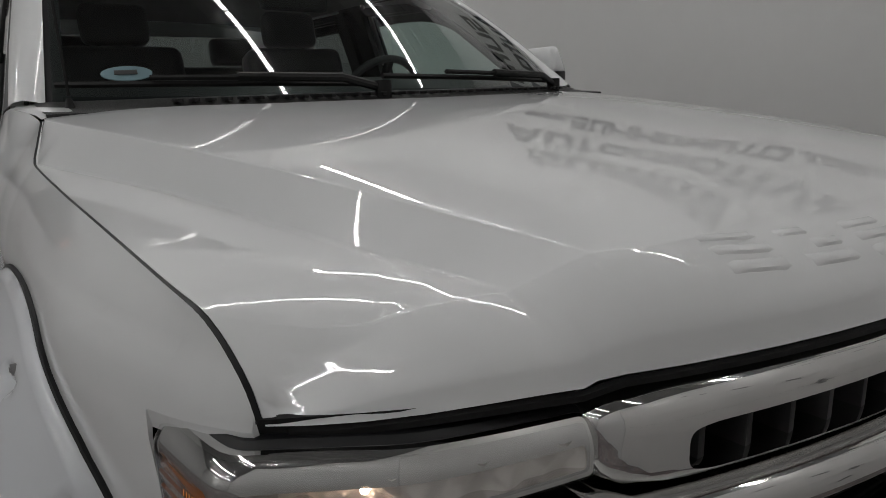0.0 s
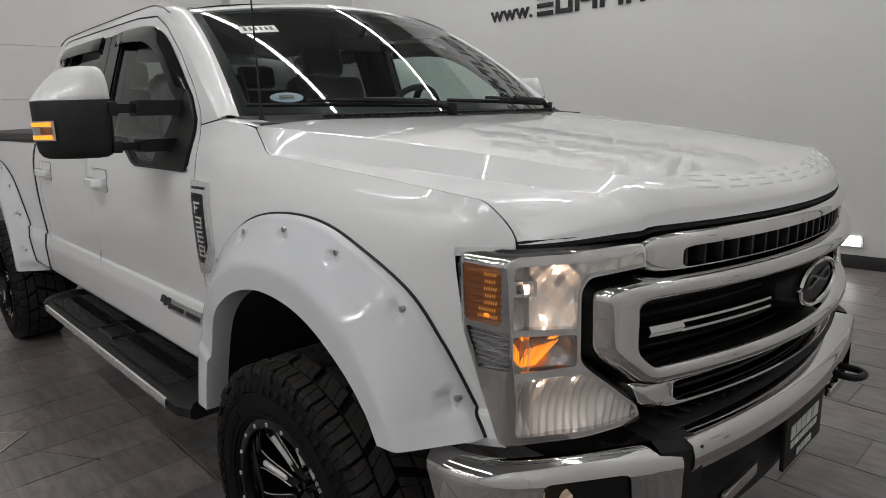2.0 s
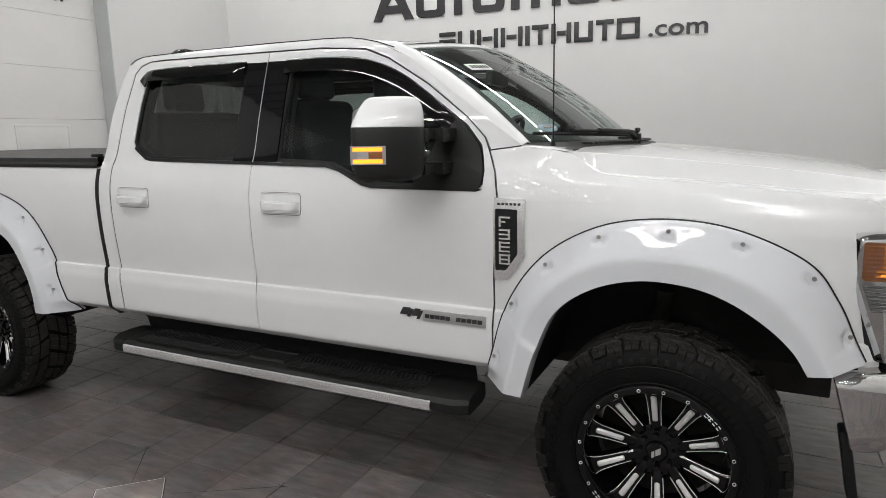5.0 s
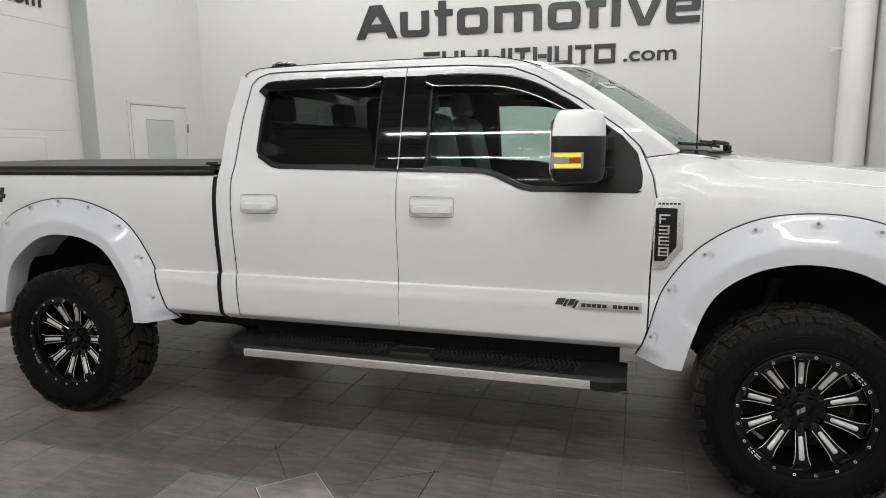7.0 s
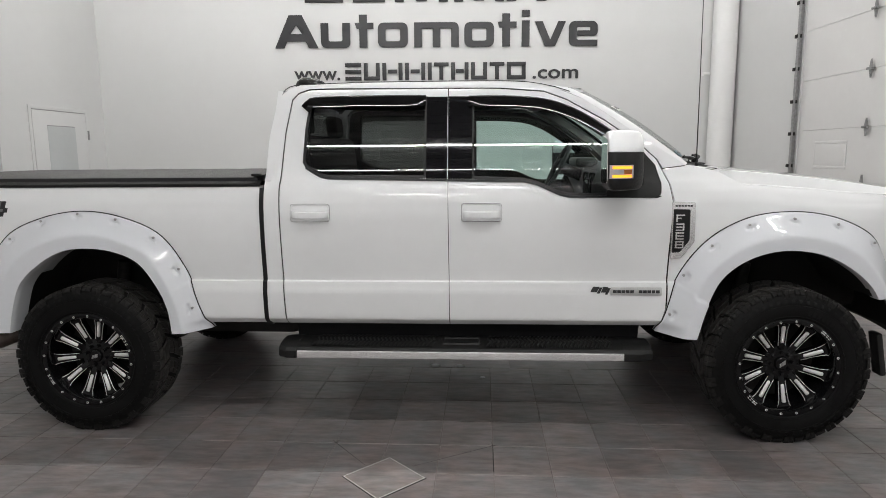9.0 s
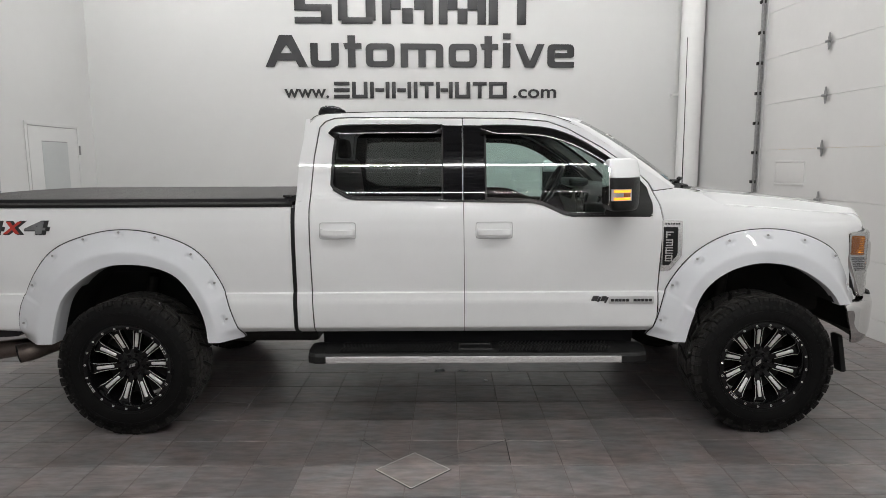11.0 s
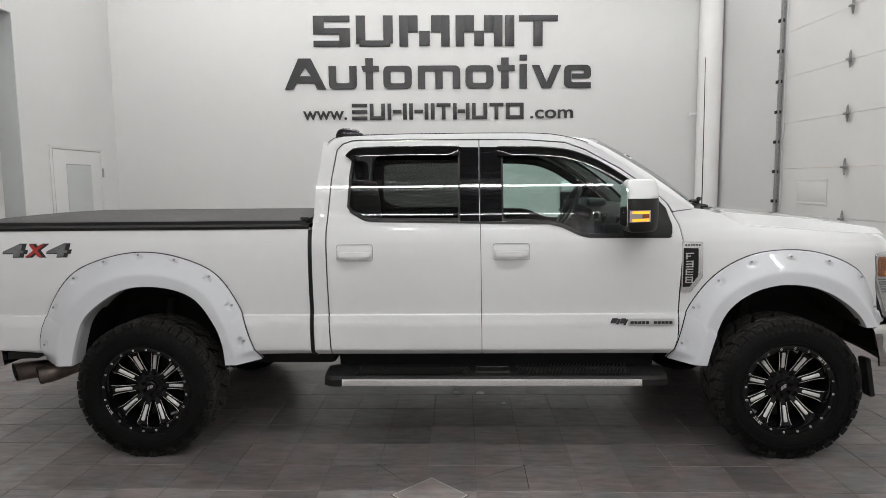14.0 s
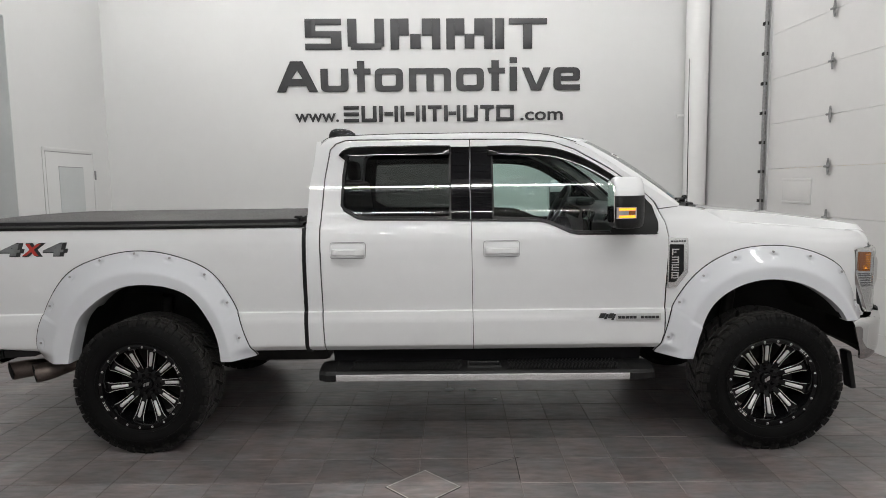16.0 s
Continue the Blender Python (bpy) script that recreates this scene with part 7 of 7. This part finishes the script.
# ---- wheels ----
def build_wheel(at_, spin):
    """One wheel; the rim is turned by spin, the tyre bears flat on the floor."""
    bm = bmesh.new()
    prof = [(0.270, -0.135), (0.281, -0.150), (0.305, -0.158), (0.34, -0.163), (0.375, -0.158), (0.402, -0.1475), (0.418, -0.139), (0.4265, -0.126), (0.4255, -0.08), (0.425, 0.0), (0.4255, 0.08), (0.4265, 0.126), (0.418, 0.139), (0.402, 0.1475), (0.34, 0.16), (0.275, 0.15), (0.262, 0.135)]
    add_lathe(bm, prof, 72)
    for v in bm.verts:
        if v.co.z < -0.427:
            v.co.z = -0.427
    tyre_bm = bm
    hub = bmesh.new()
    add_lathe(hub, [(0.0, -0.075), (0.030, -0.076), (0.036, -0.072), (0.040, -0.060), (0.076, -0.058), (0.098, -0.052), (0.108, -0.040), (0.110, 0.02), (0.0, 0.02)], 32)
    w = part("wheel", hub, RIM_BLACK, truck, "black alloy wheel with off-road tyre")
    ty = part("tyre", tyre_bm, RUBBER, w, "chunky black all-terrain tyre", 30)
    # ribs and plain marks on the side wall
    bm = bmesh.new()
    for r, d in ((0.292, -0.1565), (0.352, -0.1625)):
        add_tube(bm, [(r * math.cos(k * math.tau / 72), d, r * math.sin(k * math.tau / 72)) for k in range(72)], 0.0025, 5, True)
    for c in (0.6, 2.3, 3.9, 5.4):
        for k in range(9):
            a = c + 0.085 * k
            rows = [[(r * math.cos(a + da), -0.1615 - (0.002 if r < 0.33 else 0.001), r * math.sin(a + da)) for r in (0.306, 0.336)] for da in (0, 0.055)]
            add_loft(bm, rows)
    for k in range(60):
        a = k * math.tau / 60
        rows = [[(r * math.cos(a + da), y, r * math.sin(a + da)) for r, y in ((0.358, -0.163), (0.362, -0.167), (0.378, -0.163), (0.384, -0.157))] for da in (0, 0.02, 0.042)]
        add_loft(bm, rows)
    part("side_ribs", bm, RUBBER, ty)
    # tread blocks
    bm = bmesh.new()

    def block(a0, a1, w0, w1, skew, top=0.436, base=0.414):
        """A tread block, cut in two by a bent sipe."""
        am, wm = (a0 + a1 + skew) / 2, (w0 + w1) / 2
        for e0, e1, f0, f1 in ((0.0, 0.47, 0.0, 0.60), (0.53, 1.0, 0.66, 1.0)):
            quad = ((a0 + (a1 - a0) * e0, w0), (a0 + (a1 - a0) * e1, w0), (a0 + skew + (a1 - a0) * f1, w1), (a0 + skew + (a1 - a0) * f0, w1))
            lo = [Vector((base * math.cos(a), w_, base * math.sin(a))) for a, w_ in quad]
            hi = [Vector((top * math.cos(a + (am - a) * 0.07), w_ + (wm - w_) * 0.09, top * math.sin(a + (am - a) * 0.07))) for a, w_ in quad]
            for p_ in lo + hi:
                p_.z = max(p_.z, -0.4347)
            vs = [bm.verts.new(p_) for p_ in lo + hi]
            for f in ((4, 5, 6, 7), (0, 1, 5, 4), (1, 2, 6, 5), (2, 3, 7, 6), (3, 0, 4, 7)):
                bm.faces.new([vs[i] for i in f])
    N = 44
    p = math.tau / N
    shoulder = bmesh.new()
    for k in range(N):
        a = k * p
        j = 0.12 * p * (1 if k % 2 else -1)
        block(a + 0.02 * p, a + 0.92 * p, -0.140 - 0.008 * (k % 2), -0.092, 0.16 * p, 0.4335)
        block(a + 0.02 * p, a + 0.92 * p, 0.140 + 0.008 * (k % 2), 0.092, 0.16 * p, 0.4335)
        block(a + 0.25 * p + j, a + 1.10 * p + j, -0.084, -0.034, 0.42 * p)
        block(a + 0.10 * p - j, a + 0.94 * p - j, -0.027, 0.027, -0.36 * p)
        block(a + 0.25 * p + j, a + 1.10 * p + j, 0.084, 0.034, 0.42 * p)
        # shoulder lug that runs down the side wall, long and short in turn
        for sd in (-1, 1):
            rows = []
            e, ye = (0.392, 0.1545) if k % 2 else (0.408, 0.1525)
            for r, y in ((0.4325, 0.139 + 0.008 * (k % 2)), (0.426, 0.1475), (0.413, 0.1535), (e, ye)):
                r_ = max(r, e)
                rows.append([(r_ * math.cos(a + c * p), sd * (y - d), r_ * math.sin(a + c * p)) for c, d in ((0.02, 0.008), (0.07, 0.0), (0.47, 0.0), (0.50, 0.004), (0.53, 0.0), (0.86, 0.0), (0.92, 0.008))])
            add_loft(shoulder, [[(q[0], q[1], max(q[2], -0.4347)) for q in row] for row in rows])
    tagged(part("shoulder_tread", shoulder, SHOULDER, ty, "black shoulder lugs of the tyre", 20), kind="stuff")
    tagged(part("tread", bm, TREAD, ty, "worn brown-black tread blocks", 20), kind="stuff")
    # rim: lip, barrel
    bm = bmesh.new()
    add_lathe(bm, [(0.268, -0.11), (0.279, -0.137), (0.277, -0.147), (0.271, -0.150), (0.250, -0.147), (0.246, -0.140), (0.243, -0.11), (0.236, -0.06), (0.232, 0.02), (0.235, 0.12), (0.268, 0.135)], 72)
    part("rim", bm, RIM_BLACK, w, "gloss black deep-lip rim", 40)
    bm = bmesh.new()
    add_lathe(bm, [(0.0, 0.055), (0.225, 0.055)], 32)
    part("brake_plate", bm, STEEL_DARK, w)
    for k in range(20):
        a = (k + 0.5) * math.tau / 20
        bm = bmesh.new()
        add_tube(bm, [(0.2615 * math.cos(a) + 0.0055 * math.cos(b), -0.1505, 0.2615 * math.sin(a) + 0.0055 * math.sin(b)) for b in [i * math.tau / 8 for i in range(8)]], 0.0016, 5, True)
        part("rim_bolt", bm, MILLED, w, "small silver rim bolt")
    for c in (0.72, 0.72 + math.pi):
        bm = bmesh.new()
        for i in range(4):
            a = c - 0.12 + 0.07 * i
            for r0, r1 in ((0.254, 0.258), (0.264, 0.268)):
                add_loft(bm, [[(r * math.cos(a + da), -0.1512, r * math.sin(a + da)) for r in (r0, r1)] for da in (0, 0.022, 0.044)])
        part("rim_marks", bm, MILLED, w, "plain white marks on the rim lip")
    for k in range(10):
        a = k * math.tau / 10 + math.tau / 20
        rot = Matrix.Rotation(-a + math.pi / 2, 4, "Y")
        bm = bmesh.new()
        rows = []
        for r, hw, y in ((0.060, 0.017, -0.052), (0.10, 0.0195, -0.066), (0.16, 0.0215, -0.078), (0.205, 0.025, -0.088), (0.246, 0.034, -0.096)):
            rows.append([(-hw, y + 0.05, r), (-hw, y + 0.006, r), (-hw + 0.006, y, r), (hw - 0.006, y, r), (hw, y + 0.006, r), (hw, y + 0.05, r)])
        add_loft(bm, rows)
        bmesh.ops.transform(bm, matrix=rot, verts=bm.verts)
        part("spoke", bm, RIM_BLACK, w, "", 40)
        bm = bmesh.new()
        pl = rounded([(-0.0088, 0.119), (0.0088, 0.119), (0.0108, 0.220), (-0.0108, 0.220)], 0.0085, 4)
        def y_at(r):
            return pchip((0.06, 0.10, 0.16, 0.205, 0.236), (-0.052, -0.066, -0.078, -0.088, -0.094))(r)
        rings = []
        for k_, d_ in ((1.1, 0.002), (1.0, -0.003), (0.72, -0.0062), (0.35, -0.0072)):
            rings.append([(u * k_, y_at(r) + d_, 0.166 + (r - 0.166) * (1 - (1 - k_) * 0.14)) for u, r in pl])
        vs_ = add_loft(bm, rings, True)
        bm.faces.new(vs_[-1])
        bmesh.ops.transform(bm, matrix=rot, verts=bm.verts)
        part("spoke_inset", bm, MILLED, w, "milled silver spoke inset", 60)
        bm = bmesh.new()
        for sd in (-1, 1):
            add_tube(bm, [(sd * hw, y_at(r) + 0.002, r) for r, hw in ((0.102, 0.0192), (0.16, 0.0212), (0.205, 0.0246), (0.226, 0.029), (0.238, 0.034))], 0.0016, 5)
        bmesh.ops.transform(bm, matrix=rot, verts=bm.verts)
        part("spoke_edge", bm, MILLED, w, "thin milled spoke edge")
    for k in range(8):
        a = k * math.tau / 8
        bm = bmesh.new()
        add_cyl(bm, (0.061 * math.cos(a), -0.05, 0.061 * math.sin(a)), (0.061 * math.cos(a), -0.078, 0.061 * math.sin(a)), 0.0095, 6)
        part("lug_nut", bm, BLACK_GLOSS, w, "black lug nut")
    bm = bmesh.new()
    bars(bm, [(-0.016, -0.006), (-0.002, 0.016)], -0.012, 0.010, lambda u, z, d: (u, -0.0765 - d, z + u * 0.6), 0.002)
    part("cap_mark", bm, SATIN, w, "plain silver cap mark")
    for ob in [w, *w.children_recursive]:
        ob.data.transform(Matrix.Diagonal((1.026, 1, 1.026, 1)))
        if ob is not ty and ob.parent is not ty:
            ob.data.transform(Matrix.Rotation(spin, 4, "Y"))
    w.matrix_basis = Matrix.Translation(at_)
    return w


AXLE_Y, AXLE_Z = 0.962, 0.446
for x_, spin_ in ((0.0, radians(-4)), (REAR, radians(14))):
    w0 = build_wheel((x_, -AXLE_Y, AXLE_Z), spin_)
    copy_thing(w0, Matrix.Translation((x_, AXLE_Y, AXLE_Z)) @ Matrix.Rotation(math.pi, 4, "Z"))

# ---- cabin ----
def pad(bm, c, s, bevel, tilt=0.0):
    c = Vector(c)
    add_box(bm, c, s, bevel, Matrix.Translation(c) @ Matrix.Rotation(tilt, 4, "Y") @ Matrix.Translation(-c), 3)


for sg in (-1, 1):
    bm = bmesh.new()
    pad(bm, (-1.58, sg * 0.40, 1.17), (0.52, 0.52, 0.16), 0.05, 0.08)
    seat = part("seat", bm, LEATHER, truck, "black leather front seat", 60)
    bm = bmesh.new()
    pad(bm, (-1.86, sg * 0.40, 1.50), (0.16, 0.50, 0.62), 0.06, -0.22)
    part("backrest", bm, LEATHER, seat, "", 60)
    bm = bmesh.new()
    pad(bm, (-1.94, sg * 0.40, 1.90), (0.10, 0.27, 0.17), 0.045, -0.15)
    for dy in (-0.07, 0.07):
        add_cyl(bm, (-1.925, sg * 0.40 + dy, 1.78), (-1.935, sg * 0.40 + dy, 1.84), 0.008, 8)
    part("headrest", bm, LEATHER, seat, "", 60)
    bm = bmesh.new()
    pad(bm, (-2.88, sg * 0.45, 1.86), (0.09, 0.27, 0.16), 0.04, -0.1)
    part("rear_headrest", bm, LEATHER, truck, "black leather rear headrest", 60)
bm = bmesh.new()
pad(bm, (-2.55, 0, 1.17), (0.50, 1.45, 0.16), 0.05, 0.08)
pad(bm, (-2.82, 0, 1.48), (0.15, 1.45, 0.58), 0.05, -0.12)
part("rear_bench", bm, LEATHER, truck, "black leather rear bench", 60)
# dashboard: section lofted across the cabin
bm = bmesh.new()
add_loft(bm, [[(x + 0.03 * (y / 0.84) ** 2 * -1, y, z) for x, z in ((-0.42, 1.50), (-0.50, 1.555), (-0.72, 1.575), (-0.86, 1.56), (-0.93, 1.515), (-0.95, 1.44), (-0.90, 1.34), (-0.86, 1.15), (-0.60, 1.05))] for y in [-0.84 + 0.12 * k for k in range(15)]])
dash = part("dashboard", bm, LEATHER, truck, "black moulded dashboard", 60)
bm = bmesh.new()
pad(bm, (-0.93, 0.40, 1.575), (0.16, 0.42, 0.07), 0.03)
part("instrument_hood", bm, LEATHER, dash, "", 60)
for y in (-0.62, -0.14, 0.14, 0.66):
    bm = bmesh.new()
    pad(bm, (-0.945, y, 1.47), (0.03, 0.12, 0.08), 0.015)
    part("air_vent", bm, BLACK_GLOSS, dash, "black air vent with a silver edge")
box("screen", (-0.955, 0.0, 1.40), (0.02, 0.24, 0.12), BLACK_GLOSS, dash, 0.006, "black dashboard screen")
bm = bmesh.new()
pad(bm, (-1.45, 0, 1.12), (1.0, 0.26, 0.34), 0.04)
part("centre_console", bm, LEATHER, truck, "black centre console", 60)
c, t = Vector((-1.12, 0.40, 1.545)), Matrix.Rotation(radians(-62), 4, "Y")
bm = bmesh.new()
add_tube(bm, [c + t @ Vector((0.185 * math.cos(k * math.tau / 36), 0.185 * math.sin(k * math.tau / 36), 0)) for k in range(36)], 0.016, 10, True)
wheel_ = part("steering_wheel", bm, LEATHER, truck, "black leather steering wheel")
bm = bmesh.new()
for a in (0.0, math.pi, -math.pi / 2):
    add_tube(bm, [c + t @ Vector((r * math.sin(a + math.pi / 2) * (1 if True else 0), r * math.cos(a + math.pi / 2), 0.02 * (1 - r / 0.18))) for r in (0.03, 0.1, 0.178)], 0.018, 8)
bmesh.ops.create_uvsphere(bm, u_segments=16, v_segments=8, radius=0.07, matrix=Matrix.Translation(c) @ t @ Matrix.Diagonal((1, 1, 0.5, 1)))
add_cyl(bm, c, c + Vector((0.24, 0, -0.10)), 0.045, 14)
part("steering_hub", bm, CARPET, wheel_, "dark steering wheel hub")
bm = bmesh.new()
add_box(bm, (-1.8, 0, 0.92), (2.3, 1.8, 0.05), 0.0)
add_box(bm, (-0.66, 0, 1.1), (0.05, 1.8, 0.5), 0.0)
part("cabin_floor", bm, CARPET, truck, "dark carpeted cabin floor")
for sg in (-1, 1):
    bm = bmesh.new()
    add_tube(bm, [(-0.80, sg * 0.80, 1.66), (-1.0, sg * 0.755, 1.81), (-1.16, sg * 0.72, 1.92)], 0.014, 8)
    part("grab_handle", bm, LEATHER, truck, "black pillar grab handle")
    bm = bmesh.new()
    rows = []
    for v in [k / 8 for k in range(9)]:
        g = Vector(screen(1, v))
        z = g.z
        rows.append([(g.x - 0.02, sg * (g.y - 0.01), z - 0.01), (g.x - 0.09, sg * (g.y - 0.03), z - 0.03), (g.x - 0.13, sg * (S(z) - 0.045), z - 0.03)])
    add_loft(bm, rows)
    part("pillar_lining", bm, HEADLINER, truck, "grey pillar lining", 60)

# ---- floor tiles, running bond of long slate tiles; the ones near the truck are single pieces ----
TL, TW, GAP = 0.3007, 0.3325, 0.0055
bm = bmesh.new()
add_box(bm, (0, 0, -0.006), (TL - GAP, TW - GAP, 0.012), 0.0015, seg=1)
tile_mesh = bpy.data.meshes.new("tile")
bm.to_mesh(tile_mesh)
bm.free()
tile_mesh.materials.append(TILE)
near, far = [], []
j0 = -1.212
for j in range(-30, 20):
    y = j0 + TW * (j + 0.5)
    if not ROOM_Y0 < y < ROOM_Y1 + 0.1:
        continue
    long = y > 0.08
    L = 2 * TL if long else TL
    sh = -2.55 + (TL * 2 / 3 * (j % 3) - 0.342 if long else 0)
    for i in range(-19, 20):
        x = sh + L * (i + 0.5)
        if ROOM_X0 - 0.5 < x < ROOM_X1 + 1.2:
            (near if (-3.4 < y < 0.08 and -6.6 < x < 1.9) else far).append((x, y, L))
near.sort(key=lambda p: (p[0] + 2.0) ** 2 * 0.35 + (p[1] + 1.3) ** 2)
far += near[290:]
for x, y, L in near[:290]:
    t = new("tile", tile_mesh)
    t.location = (x, y, random.uniform(-0.0006, 0.0006))
    t.parent = floor
bm = bmesh.new()
for x, y, L in far:
    z = random.uniform(-0.0006, 0.0006)
    a, b = (L - GAP) / 2, (TW - GAP) / 2
    vs = [bm.verts.new(p) for p in ((x - a, y - b, z), (x + a, y - b, z), (x + a, y + b, z), (x - a, y + b, z), (x - a, y - b, z - 0.012), (x + a, y - b, z - 0.012), (x + a, y + b, z - 0.012), (x - a, y + b, z - 0.012))]
    for f in ((0, 1, 2, 3), (0, 4, 5, 1), (1, 5, 6, 2), (2, 6, 7, 3), (3, 7, 4, 0)):
        bm.faces.new([vs[k] for k in f])
tagged(part("tile_field", bm, TILE, floor), kind="stuff")
# bright glints of drops under the truck, put in as opaque white domes
GLINT_WHITE = material("water_drop", (0.85, 0.86, 0.87), 0.12)
for x, y, r in ((-2.074, 0.158, 0.034), (-1.883, 0.156, 0.030), (-1.704, -0.092, 0.017)):
    drop = thing("water_drop", "small opaque white dome for a drop's bright glint on the dark tile floor", "water drop", "drops under the truck", at=(x, y, 0.0006))
    bm = bmesh.new()
    bmesh.ops.create_uvsphere(bm, u_segments=18, v_segments=10, radius=1.0)
    for v in bm.verts:
        v.co = (v.co.x * r * 1.2, v.co.y * r * 0.9, max(-0.002, v.co.z * r * 0.42))
    part("bead", bm, GLINT_WHITE, drop, "", 60)
# a square tile set on its corner, with its cut lines
bm = bmesh.new()
add_box(bm, (-2.213, -1.595, 0.001), (0.302, 0.302, 0.006), 0.0015, Matrix.Translation((-2.213, -1.595, 0)) @ Matrix.Rotation(math.pi / 4, 4, "Z") @ Matrix.Translation((2.213, 1.595, 0)))
edge = bmesh.new()
add_box(edge, (-2.213, -1.595, 0.0005), (0.309, 0.309, 0.004), 0.0, Matrix.Translation((-2.213, -1.595, 0)) @ Matrix.Rotation(math.pi / 4, 4, "Z") @ Matrix.Translation((2.213, 1.595, 0)))
part("inlay_joint", edge, CUT, floor, "dark joint round the square tile")
rim_ = bmesh.new()
for k in range(4):
    q = [(math.cos(k_ * math.pi / 2) * d_, math.sin(k_ * math.pi / 2) * d_) for k_ in (k, k + 1) for d_ in (0.2125, 0.2075)]
    add_loft(rim_, [[(-2.213 + q[i][0], -1.595 + q[i][1], 0.0046) for i in pair] for pair in ((0, 1), (2, 3))])
part("inlay_edge", rim_, MILLED, floor, "worn pale edge of the square tile")
part("inlay_tile", bm, TILE_LIGHT, floor, "paler square tile set on its corner")
for sx, lines in ((-2.55, ((15, 0.045), (70, 0.04), (125, 0.05), (-50, 0.34), (165, 0.03))), (-1.648, ((20, 0.04), (100, 0.045), (-90, 0.30), (-149, 0.50), (150, 0.03)))):
    bm = bmesh.new()
    for a, l in lines:
        c_, s_ = math.cos(radians(a)), math.sin(radians(a))
        w1 = 0.0028 if a == -90 else 0.0009
        add_loft(bm, [[(sx + c_ * l * q - s_ * w_, -1.212 + s_ * l * q + c_ * w_, 0.0016) for w_ in (-e_, e_)] for q, e_ in ((-0.05, 0.002), (0.1, 0.0022), (1, w1))])
    part("cut_mark", bm, CUT, floor, "small dark star-shaped cut mark")
